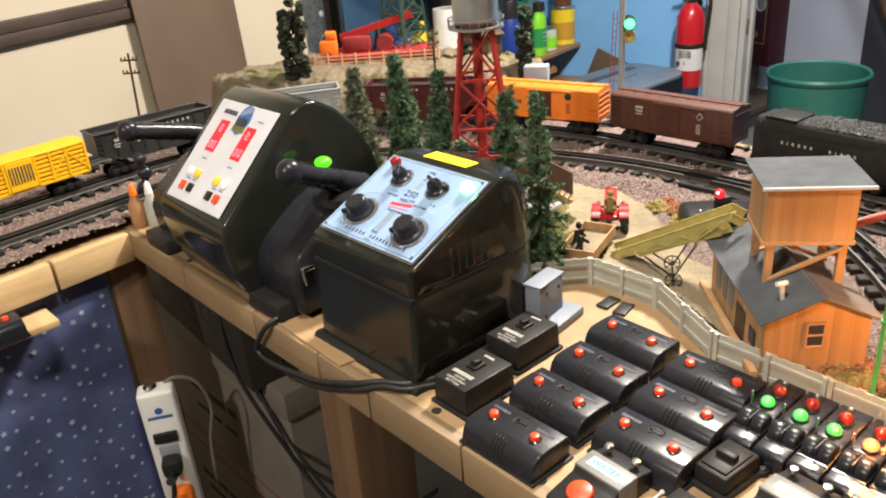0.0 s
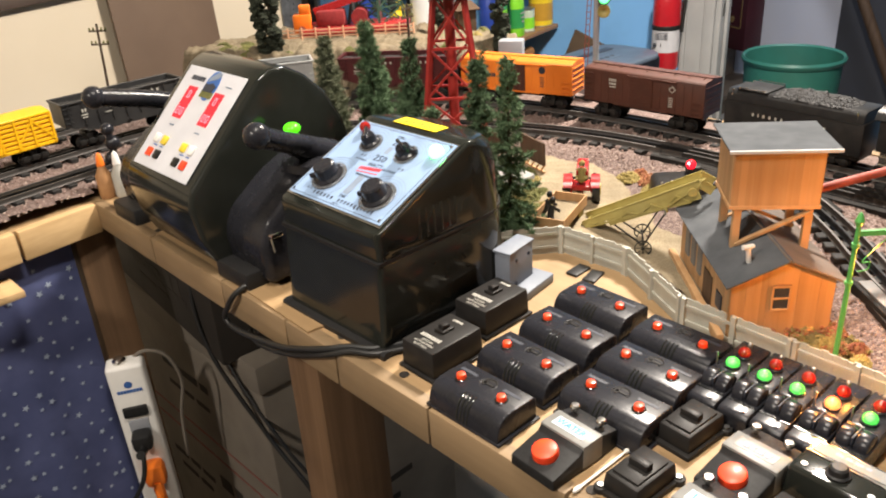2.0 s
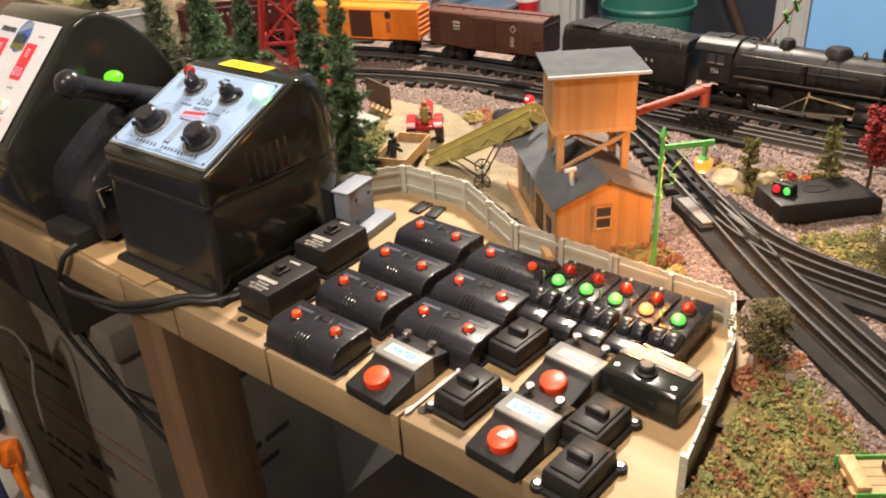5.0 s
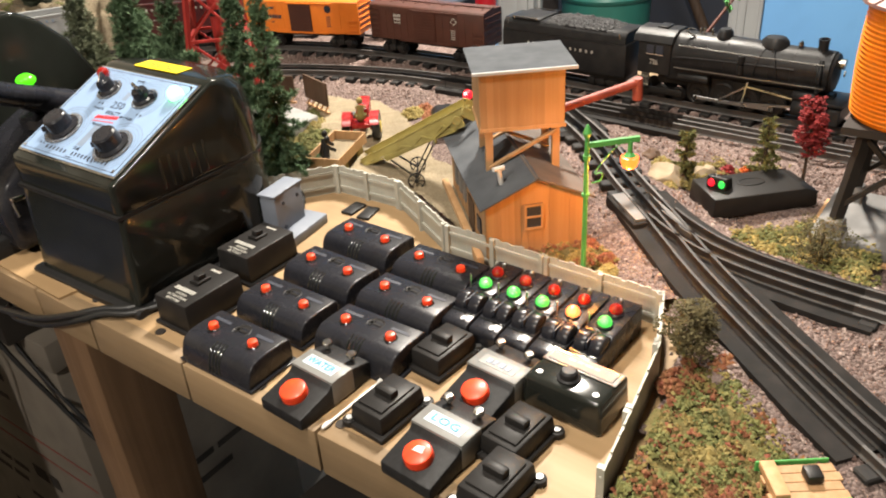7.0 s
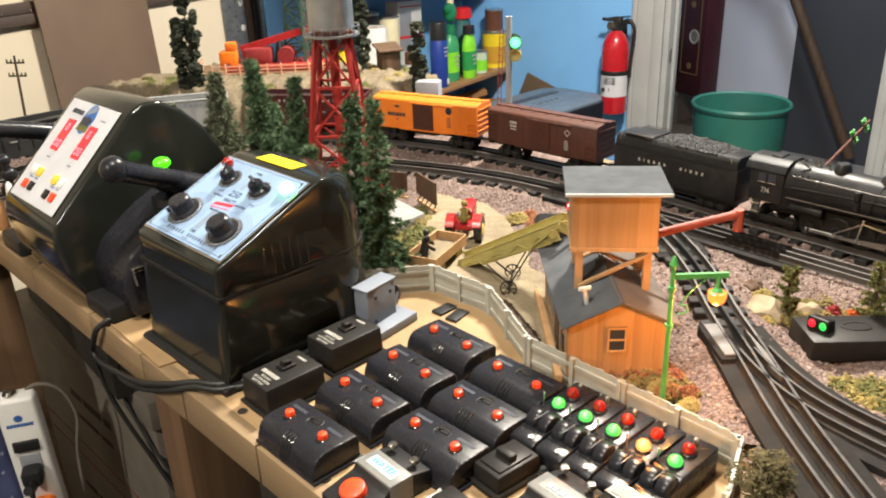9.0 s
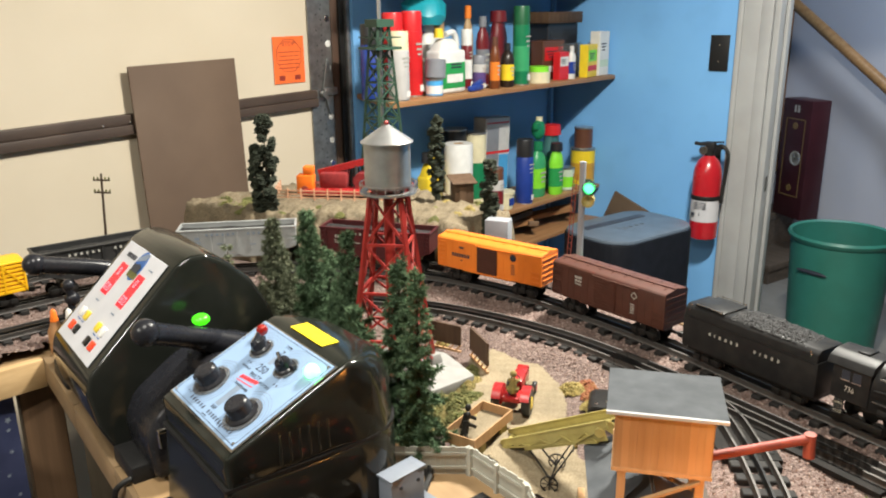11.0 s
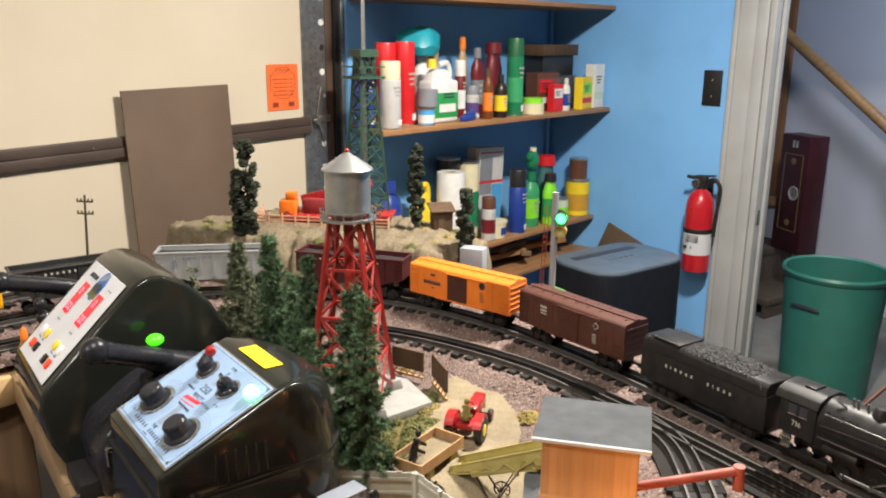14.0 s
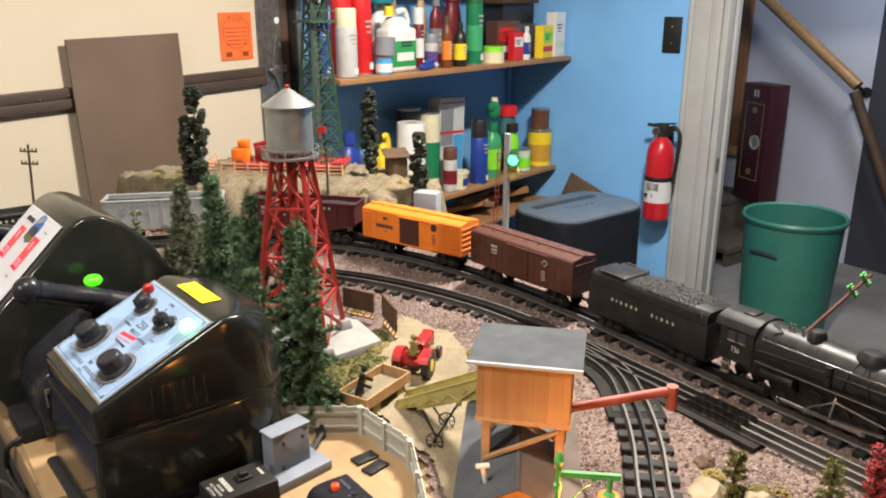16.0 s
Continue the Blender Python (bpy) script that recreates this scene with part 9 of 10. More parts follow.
def spray_can(m_, r, h, body, cap, label, band=None, straight=False):
    t = thing("spray_can", m_, label, "spray can", "cans on the shelves")
    neck = 1.0 if straight else 0.80
    part("can", lathe([(r * 0.94, 0), (r, 0.004), (r, h * 0.72), (r * neck, h * 0.765), (r * 0.55, h * 0.78)], 28), body, t)
    part("cap", lathe([(r * 0.97, h * 0.735), (r * 0.97, h * 0.975), (r * 0.90, h), (0, h)], 28), cap, t, "plastic cap")
    part("rim", lathe([(r * 1.02, 0), (r * 1.02, 0.005)], 28), TIN, t)
    if band:
        part("label_band", lathe([(r * 1.006, h * 0.18), (r * 1.006, h * 0.50)], 28), band, t)
    for k in range(3):
        part("print_bar", box(r * (0.9 - 0.2 * k), 0.0008, h * 0.022, pose(0, -r * 1.012, h * (0.62 - 0.06 * k))), M_CREAMINK if body is not P["white"] else M_GREYINK, t)
    part("price_label", box(r * 0.5, 0.0008, h * 0.08, pose(r * 0.25, -r * 0.985, h * 0.10)), P["white"], t)
    return t


def tin(m_, r, h, body, label, band=None, lid=None):
    t = thing("paint_tin", m_, label, "tin", "tins on the shelves")
    part("can", lathe([(r, 0), (r, h), (r * 0.94, h), (r * 0.93, h * 0.97)], 32), body, t)
    part("rim", lathe([(r * 1.03, h - 0.006), (r * 1.03, h + 0.001), (r * 0.9, h + 0.001)], 32), TIN, t)
    part("base_rim", lathe([(r * 1.02, 0), (r * 1.02, 0.005)], 32), TIN, t)
    part("lid", lathe([(r * 0.88, h - 0.003), (r * 0.88, h - 0.001), (0, h - 0.001)], 32), lid or TIN, t)
    if band:
        part("label_band", lathe([(r * 1.006, h * 0.15), (r * 1.006, h * 0.62)], 32), band, t)
    return t


def bottle(m_, r, h, body, cap, label, neck=0.35, band=None, squash=0.75):
    t = thing("bottle", m_, label, "bottle", "bottles on the shelves")
    s = Matrix.Diagonal((1, squash, 1, 1))
    part("flask", lathe([(r * 0.92, 0), (r, 0.006), (r, h * 0.62), (r * 0.82, h * 0.74), (r * neck, h * 0.82), (r * neck, h * 0.86)], 28, s), body, t)
    part("cap", lathe([(r * neck * 1.15, h * 0.84), (r * neck * 1.05, h * 0.99), (0, h)], 20), cap, t, "cap")
    if band:
        part("label", lathe([(r * 1.008, h * 0.16), (r * 1.008, h * 0.52)], 28, s), band, t)
        for k in range(3):
            part("print_bar", box(r * (1.0 - 0.2 * k), 0.0008, h * 0.030, pose(0, -r * squash * 1.02, h * (0.44 - 0.08 * k))), M_CREAMINK, t)
    return t


def carton(m_, w, d, h, body, label, face=None, stripe=None, lean=0.0):
    t = thing("carton", m_ @ pose(0, 0, 0, 0, lean, 0), label, "box", "boxes on the shelves")
    part("box", box(w, d, h, pose(0, 0, h / 2), 0.002, 1), body, t)
    if face:
        part("front_print", box(w * 0.84, 0.0012, h * 0.34, pose(0, -d / 2 - 0.0006, h * 0.66)), face, t)
    if stripe:
        part("stripe", box(w * 0.9, 0.0012, h * 0.16, pose(0, -d / 2 - 0.0006, h * 0.28)), stripe, t)
    for k in range(3):
        part("print_bar", box(w * (0.5 - 0.1 * k), 0.0008, h * 0.03, pose(-w * 0.1, -d / 2 - 0.0016, h * (0.72 - 0.07 * k))), M_INK, t)
    return t


def jug(m_, w, d, h, body, cap, label, face=None):
    t = thing("jug", m_, label, "jug", "jugs on the shelves")
    part("flask", box(w, d, h * 0.62, pose(0, 0, h * 0.31), 0.012, 3), body, t)
    part("shoulder", box(w * 0.9, d * 0.9, h * 0.2, pose(-w * 0.03, 0, h * 0.68), 0.012, 3, (0.45, 0.7)), body, t)
    part("handle", tube(spline([(-w * 0.02, 0, h * 0.84), (w * 0.30, 0, h * 0.86), (w * 0.42, 0, h * 0.70), (w * 0.40, 0, h * 0.52)], 6), 0.011, 10), body, t)
    part("cap", cyl(0.019, h * 0.13, pose(-w * 0.26, 0, h * 0.80), 18, 0.015), cap, t, "cap")
    if face:
        part("label", box(w * 1.006, d * 1.02, h * 0.44, pose(0.0, 0, h * 0.26), 0.012, 3), face, t, "printed label")
        part("label_panel", box(w * 0.62, 0.001, h * 0.12, pose(w * 0.05, -d * 0.512, h * 0.22)), P["white"], t)
        for k in range(2):
            part("print_bar", box(w * 0.40, 0.001, h * 0.025, pose(w * 0.10, -d * 0.514, h * (0.42 - 0.045 * k))), M_INK, t)
    return t


# upper shelf, from the garage door to the corner
spray_can(place(SH1, 0.030, 0.120), 0.036, 0.254, P["blue"], P["black"], "navy and white spray can with a black cap behind the derrick", P["blue"])
spray_can(place(SH1, 0.145, 0.130), 0.038, 0.290, P["red"], P["red"], "tall bright red spray can", straight=True)
spray_can(place(SH1, 0.219, 0.110), 0.0385, 0.294, P["red"], P["red"], "tall bright red spray can with a white price label", straight=True)
spray_can(place(SH1, 0.087, 0.045), 0.0365, 0.230, P["chalk"], P["cream"], "white spray can with a cream cap")
solid("plastic_bag", rough_up(lathe([(0.070, 0), (0.086, 0.03), (0.080, 0.07), (0.055, 0.095), (0.015, 0.105), (0, 0.105)], 28), 0.014, 22, 3.0), P["teal"], place(SH1, 0.393, 0.215) @ pose(0, 0, 0.245), "crumpled teal plastic bag on top of the jugs", "plastic bag")
jug(place(SH1, 0.372, 0.085), 0.143, 0.078, 0.250, P["white"], P["yellow"], "white jug with a green label and a yellow cap", P["green"])
tb = bottle(place(SH1, 0.405, 0.200), 0.045, 0.262, P["white"], P["white"], "white trigger bottle behind the jug", 0.4)
part("trigger_head", joined(box(0.095, 0.030, 0.030, pose(-0.020, 0, 0.262), 0.008), bar((-0.050, 0, 0.258), (-0.062, 0, 0.225), 0.012)), P["white"], tb)
part("nozzle_cap", box(0.040, 0.036, 0.040, pose(0.045, 0, 0.268), 0.008), P["yellow"], tb, "yellow cap")
tin(place(SH1, 0.262, 0.042), 0.031, 0.062, P["sky"], "small blue and white tin", P["white"])
solid("grey_beaker", lathe([(0.034, 0), (0.038, 0.004), (0.037, 0.064), (0.033, 0.068), (0, 0.068)], 28), P["grey"], place(SH1, 0.266, 0.042) @ pose(0, 0, 0.0625, 0, 4, 0), "grey plastic beaker upside down on a small tin", "beaker")
spray_can(place(SH1, 0.521, 0.110), 0.0215, 0.225, P["maroon"], P["white"], "maroon and white spray can", P["white"])
spray_can(place(SH1, 0.480, 0.235), 0.036, 0.285, P["chalk"], P["tan"], "tall pale can with a tan cap")
bottle(place(SH1, 0.634, 0.200), 0.024, 0.313, P["tan"], P["orange"], "amber bottle with an orange nozzle", 0.5)
bottle(place(SH1, 0.715, 0.190), 0.032, 0.271, P["maroon"], P["grey"], "dark red metallic bottle on the shelf", 0.45, P["grey"])
spray_can(place(SH1, 0.566, 0.085), 0.0265, 0.128, P["chalk"], P["grey"], "small white spray can with a purple label", P["purple"])
solid("craft_knife", joined(box(0.090, 0.026, 0.020, pose(0, 0, 0.012), 0.006), box(0.052, 0.020, 0.020, pose(0.022, 0.0, 0.026, 0, -16, 0), 0.005), cyl(0.010, 0.006, pose(-0.010, 0, 0.022), 14)), P["blue"], place(SH1, 0.484, 0.035, 12), "blue plastic utility knife", "knife")
bottle(place(SH1, 0.606, 0.040), 0.0205, 0.196, P["amber"], P["brown"], "amber glass bottle with an orange label", 0.5, P["orange"], 1.0)
bottle(place(SH1, 0.848, 0.215), 0.044, 0.292, P["maroon"], P["maroon"], "large dark red bottle behind the others", 0.7)
bottle(place(SH1, 0.686, 0.040), 0.0270, 0.170, P["darkglass"], P["black"], "dark glass bottle with a yellow label", 0.4, P["yellow"], 1.0)
spray_can(place(SH1, 0.795, 0.055), 0.034, 0.308, P["dkgreen"], P["bottlegreen"], "tall green spray can with a pale label", P["midgreen"], straight=True)
carton(place(SH1, 1.235, 0.215), 0.235, 0.13, 0.233, P["black"], "dark storage carton with a white emblem", P["black"])
solid("wooden_tray", joined(box(0.270, 0.15, 0.008, pose(0, 0, 0.004), 0.002), *[box(a_, b_, 0.046, pose(c_, d_, 0.025), 0.002) for a_, b_, c_, d_ in ((0.270, 0.010, 0, -0.07), (0.270, 0.010, 0, 0.07), (0.010, 0.13, -0.13, 0), (0.010, 0.13, 0.13, 0))]), M_BROWNWOOD, place(SH1, 1.225, 0.205) @ pose(0, 0, 0.234), "dark wooden tray on top of the boxes", "tray")
carton(place(SH1, 1.090, 0.130, -6), 0.140, 0.07, 0.164, P["brown"], "brown and red bait carton", P["red"], P["white"])
solid("tape_roll", lathe([(0.030, 0), (0.047, 0.0), (0.047, 0.044), (0.030, 0.044)], 32), P["cream"], place(SH1, 0.922, 0.055), "roll of cream masking tape", "tape roll")
solid("tape_roll", lathe([(0.026, 0), (0.042, 0.0), (0.042, 0.022), (0.026, 0.022)], 32), P["lime"], place(SH1, 0.924, 0.057) @ pose(0, 0, 0.0445), "roll of green tape on the cream roll", "tape roll")
carton(place(SH1, 1.084, 0.055), 0.072, 0.035, 0.118, P["red"], "small red and white carton with a torn top", P["white"])
bottle(place(SH1, 1.150, 0.045), 0.022, 0.141, P["white"], P["white"], "small white glue bottle with a blue label", 0.4, P["blue"])
carton(place(SH1, 1.286, 0.045, 10), 0.112, 0.040, 0.141, P["yellow"], "bright yellow plant food carton", P["lime"], P["red"])
solid("clear_bag", rough_up(box(0.19, 0.030, 0.150, pose(0, 0, 0.075), 0.012), 0.010, 25, 5.0), M_FILM, place(SH1, 1.205, 0.085, 4), "clear plastic bag in front of the cartons", "plastic bag")
carton(place(SH1, 1.394, 0.055, 2), 0.088, 0.05, 0.195, P["white"], "large white carton with a pale green picture", P["white"], P["pale"])
# lower shelf
bottle(place(SH2, 0.225, 0.150), 0.055, 0.300, P["blue"], P["blue"], "dark blue plastic jug on the shelf", 0.4)
jug(place(SH2, 0.400, 0.150), 0.085, 0.07, 0.300, P["yellow"], P["black"], "yellow plastic jug with a black cap beside the dark tree")
tin(place(SH2, 0.598, 0.190), 0.050, 0.345, P["black"], "tall paint tin with a black and yellow label", P["ochre"])
tin(place(SH2, 0.680, 0.150), 0.046, 0.325, P["cream"], "tall paint tin with a yellow and green label", P["dkgreen"])
pr = thing("paper_roll", place(SH2, 0.500, 0.085), "white roll of paper towel on the shelf", "paper roll")
part("roll", lathe([(0.022, 0), (0.056, 0.0), (0.057, 0.004), (0.057, 0.302), (0.055, 0.308), (0.022, 0.308), (0.022, 0)], 40), P["white"], pr)
part("core", lathe([(0.019, 0.001), (0.0215, 0.001), (0.0215, 0.307), (0.019, 0.307), (0.019, 0.001)], 24), P["tan"], pr, "brown card core")
lc = thing("carton", place(SH2, 0.800, 0.170) @ pose(0, 0, 0, 0, 3, 0), "tall white carton with a pale picture and a blue panel", "box", "boxes on the shelves")
part("box", box(0.165, 0.07, 0.372, pose(0, 0, 0.186), 0.002, 1), P["chalk"], lc)
part("front_print", box(0.080, 0.0012, 0.16, pose(-0.034, -0.0356, 0.250)), P["grey"], lc, "pale grey picture")
part("stripe", box(0.165, 0.0012, 0.010, pose(0, -0.0362, 0.225)), P["red"], lc, "narrow red line")
part("stripe", box(0.066, 0.0014, 0.205, pose(0.044, -0.0358, 0.110)), P["sky"], lc, "blue panel")
part("stripe", box(0.150, 0.0012, 0.006, pose(0, -0.0356, 0.350)), P["red"], lc, "narrow red line")
spray_can(place(SH2, 0.694, 0.045), 0.030, 0.185, P["chalk"], P["brown"], "small white can with a brown cap", P["maroon"])
ct_ = thing("plastic_tub", place(SH2, 0.748, 0.048), "small pale yellow plastic tub with a rim", "tub")
part("tub", lathe([(0.036, 0), (0.040, 0.004), (0.045, 0.070), (0, 0.070)], 30), P["cream"], ct_)
part("rim", lathe([(0.048, 0.066), (0.0485, 0.070), (0.048, 0.077), (0, 0.077)], 30), P["cream"], ct_)
part("label", box(0.034, 0.0012, 0.030, pose(0, -0.0430, 0.036)), P["blue"], ct_, "printed label")
spray_can(place(SH2, 0.890, 0.045), 0.038, 0.280, P["blue"], P["black"], "dark blue spray can with a white bar label", None)
tg = bottle(place(SH2, 1.035, 0.080), 0.044, 0.250, P["midgreen"], P["dkgreen"], "green cleaner bottle with a dark green trigger head", 0.45, P["lime"])
part("trigger_head", joined(ball(0.036, pose(0, 0, 0.300), 18, 12, (0.95, 0.8, 1.25)), box(0.052, 0.026, 0.030, pose(-0.020, -0.010, 0.318), 0.008)), P["dkgreen"], tg, "dark green trigger head")
part("nozzle", cyl(0.016, 0.020, pose(0.004, 0, 0.336), 14), P["cream"], tg, "pale nozzle")
bottle(place(SH2, 1.130, 0.045), 0.040, 0.235, P["lime"], P["black"], "bright lime plastic bottle", 0.62, P["green"])
bottle(place(SH2, 1.225, 0.140), 0.052, 0.300, P["glassteal"], P["red"], "grey-green jar with a red cap", 0.75, P["dkgreen"])
tin(place(SH2, 1.235, 0.055), 0.036, 0.105, P["pale"], "small pale green tub on the shelf", P["lime"])
tin(place(SH2, 1.392, 0.070), 0.058, 0.172, P["yellow"], "yellow tin with printed label", P["ochre"])
tin(place(SH2, 1.392, 0.070) @ pose(0, 0, 0.173), 0.043, 0.100, P["brown"], "brown tin standing on a yellow tin", P["brown"])
for n, (x, z, a, r_) in enumerate(((0.72, 0.014, 35, 4), (0.86, 0.040, -25, -8), (1.02, 0.026, 50, 4), (1.16, 0.044, -40, 10), (0.94, 0.072, 12, -6))):
    solid("wood_offcut", box(0.26, 0.045, 0.024, None, 0.002), M_SHELF if n % 2 else M_LEG, SH3 @ pose(x, 0.12, z + 0.012, r_, a * 0.25, a), "rough wooden offcut under the lower shelf", "wood offcut", "wood offcuts")
solid("cardboard_sheet", box(0.014, 0.30, 0.46, None, 0.002), M_CARD, DOORWALL @ pose(1.445, -0.545, 0.345, 24, -4, 0), "brown cardboard sheet leaning on the blue wall", "cardboard")

# ---- models on the rock plateau ----
STAND[0] = Matrix.Identity(4)
og = thing("orange_crane_cab", Matrix.Translation((1.130, 1.745, ZP)) @ Matrix.Rotation(radians(-40), 4, "Z"), "bright orange plastic toy crane cab", "toy crane")
part("cab", box(0.042, 0.034, 0.050, pose(0, 0, 0.025), 0.004), M_ORANGEPL, og)
part("roof_block", box(0.026, 0.026, 0.022, pose(0.008, 0, 0.060), 0.004), M_ORANGEPL, og)
part("arch", prism([(0.010 * math.cos(a), 0.014 * math.sin(a)) for a in [math.pi * k / 8 for k in range(9)]], 0.002, pose(0, -0.0185, 0.010)), M_CHUTE, og)
rd = thing("red_toy_machine", Matrix.Translation((1.225, 1.690, ZP)) @ Matrix.Rotation(radians(-40), 4, "Z"), "dark red toy oil pump on a red base", "toy machine")
part("base", box(0.26, 0.12, 0.012, pose(0.02, 0, 0.010), 0.002), M_TRACTOR, rd)
part("engine", joined(box(0.07, 0.05, 0.040, pose(-0.04, 0, 0.034), 0.008), cyl(0.020, 0.05, pose(0.03, -0.025, 0.034, -90), 20)), M_MAROON, rd)
part("beam", bar((-0.08, 0, 0.050), (0.10, 0, 0.095), 0.012, 0.016), M_TRACTOR, rd)
part("stand", joined(bar((0.02, 0.02, 0.014), (0.015, 0, 0.075), 0.007), bar((0.02, -0.02, 0.014), (0.015, 0, 0.075), 0.007), bar((0.0, 0, 0.014), (0.015, 0, 0.075), 0.007)), M_SATIN, rd)
# oil derrick
dk = thing("oil_derrick", Matrix.Translation((1.310, 1.672, ZP + 0.006)) @ Matrix.Rotation(radians(5), 4, "Z"), "tall dark green lattice oil derrick model", "oil derrick")
HB, HT, HZ = 0.042, 0.016, 0.392
co = [(-1, -1), (1, -1), (1, 1), (-1, 1)]
Q = lambda k, f: Vector((co[k][0] * (HB + (HT - HB) * f), co[k][1] * (HB + (HT - HB) * f), HZ * f))
for k in range(4):
    part("corner_leg", bar(Q(k, 0), Q(k, 1), 0.006), M_DERRICK, dk)
    for q in range(9):
        j = (k + 1) % 4
        part("cross_brace", bar(Q(k, q / 9), Q(j, (q + 1) / 9), 0.0028), M_DERRICK, dk)
        part("cross_brace", bar(Q(j, q / 9), Q(k, (q + 1) / 9), 0.0028), M_DERRICK, dk)
        part("tie_bar", bar(Q(k, (q + 1) / 9), Q(j, (q + 1) / 9), 0.0032), M_DERRICK, dk)
part("crown_platform", box(0.075, 0.075, 0.006, pose(0, 0, HZ - 0.05)), M_DERRICK, dk)
for k in range(4):
    j = (k + 1) % 4
    part("platform_rail", bar((co[k][0] * 0.037, co[k][1] * 0.037, HZ - 0.025), (co[j][0] * 0.037, co[j][1] * 0.037, HZ - 0.025), 0.0022), M_DERRICK, dk)
part("crown_block", box(0.05, 0.05, 0.018, pose(0, 0, HZ + 0.008)), M_DERRICK, dk)
part("drill_pipe", cyl(0.005, 0.62, pose(0, 0, 0), 10), M_ALU, dk, "tall grey pipe")
# low pale fence round the red machine
pf = thing("rail_fence", pose(0, 0, ZP), "pale orange plastic rail fence round the toy oil pump", "fence")
ra, rb, rc = Vector((1.035, 1.722, 0.004)), Vector((1.275, 1.500, 0.004)), Vector((1.085, 1.800, 0.004))
for a, b in ((ra, rb), (ra, rc)):
    for z in (0.006, 0.014, 0.022):
        part("rail", bar(a + Vector((0, 0, z)), b + Vector((0, 0, z)), 0.0022, 0.003), M_FENCEPALE, pf)
    n_ = int((b - a).length / 0.03)
    for k in range(n_ + 1):
        part("post", box(0.003, 0.003, 0.028, Matrix.Translation(a + (b - a) * k / max(1, n_)) @ pose(0, 0, 0.014)), M_FENCEPALE, pf)
oh = thing("outhouse", Matrix.Translation((1.400, 1.462, ZP - 0.006)) @ Matrix.Rotation(radians(-20), 4, "Z") @ Matrix.Diagonal((1.05, 1.05, 1.3, 1)), "small dark brown wooden outhouse on the rock", "model building")
part("wall", box(0.044, 0.040, 0.040, pose(0, 0, 0.020), 0.001), M_BROWNWOOD, oh)
part("roof", box(0.058, 0.054, 0.003, pose(0, 0, 0.043, 10, 0, 0), 0.0006, 1), M_BROWNWOOD, oh)
part("door", box(0.016, 0.0016, 0.030, pose(-0.004, -0.0206, 0.016)), M_BROWNWOOD, oh)

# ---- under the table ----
# pale card, its tone lowered to hold the shade under the table
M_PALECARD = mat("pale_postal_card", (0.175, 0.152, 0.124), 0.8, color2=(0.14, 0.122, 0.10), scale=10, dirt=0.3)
M_DULLRED = mat("dull_red_print", (0.20, 0.045, 0.035), 0.8, scale=40)

def star(r):
    return [((r if k % 2 == 0 else r * 0.42) * math.cos(math.pi / 2 + k * math.pi / 5), (r if k % 2 == 0 else r * 0.42) * math.sin(math.pi / 2 + k * math.pi / 5)) for k in range(10)]


cu = thing("star_curtain", pose(0, 0, 0), "navy cloth curtain printed with pale stars hung under the table", "curtain")
g = bm_new()
CX0, CX1, CZ0, CZ1 = -0.55, 0.398, ZFLOOR + 0.02, 0.850


def cloth(u, v):
    x = CX0 + (CX1 - CX0) * u
    z = CZ0 + (CZ1 - CZ0) * v
    y = 1.372 + 0.16 * (x - 0.43) + 0.010 * math.sin(u * 26) * (1.1 - v) + 0.006 * math.sin(u * 61 + v * 3) * (1.1 - v)
    return Vector((x, y, z))


NU, NV = 130, 40
grid_ = [[g.verts.new(cloth(i / NU, j / NV)) for j in range(NV + 1)] for i in range(NU + 1)]
for i in range(NU):
    for j in range(NV):
        g.faces.new((grid_[i][j], grid_[i + 1][j], grid_[i + 1][j + 1], grid_[i][j + 1]))
part("cloth", g, M_CURTAIN, cu)
sr = np.random.default_rng(9)
for k in range(22 * 13):
    u, v = 0.40 + 0.59 * (k % 22 + 0.5 + sr.uniform(-0.33, 0.33)) / 22, 0.45 + 0.54 * (k // 22 + 0.5 * (k % 2) + sr.uniform(0.0, 0.6)) / 13.6
    p = cloth(u, v)
    n = (cloth(u + 0.004, v) - p).cross(cloth(u, v + 0.01) - p).normalized()
    q = n.to_track_quat("Z", "Y").to_matrix().to_4x4()
    r = 0.0066 if sr.uniform() < 0.30 else 0.0046
    if k == 0:
        STARM = [mesh_of("star", slab(star(r_), 0, 0.0003), M_STAR, 0) for r_ in (0.0046, 0.0066)]
    piece("star", STARM[r > 0.005], cu, Matrix.Translation(p + n * (0.0012 if n.y < 0 else -0.0012)) @ q @ Matrix.Rotation(sr.uniform(0, 6), 4, "Z"))

# post and power strip
ps = thing("power_strip", Matrix.Translation((0.420, 1.328, 0.492)) @ Matrix.Rotation(radians(-25), 4, "Z") @ pose(0, 0, 0, 3, 0, 0) @ Matrix.Scale(1.18, 4), "white power strip with plugs fixed to the table post", "power strip")
part("case", box(0.055, 0.034, 0.40, pose(0, 0, -0.10), 0.006, 3), M_WHITE, ps)
part("top_knob", lathe([(0.010, 0), (0.010, 0.004), (0.007, 0.008), (0, 0.009)], 18, pose(-0.006, 0.0, 0.100)), M_CHROME, ps)
part("maker_mark", joined(lathe([(0.006, 0), (0.006, 0.0005), (0.004, 0.0005)], 18, pose(0, -0.0172, 0.068, 90)), strokes([0.004] * 8, 0.0055, 0.0006, pose(0, -0.0172, 0.056, 90))), M_BLUEINK, ps, "blue maker's mark")
part("rocker_switch", box(0.036, 0.008, 0.018, pose(0, -0.018, 0.018), 0.002), M_SATIN, ps)
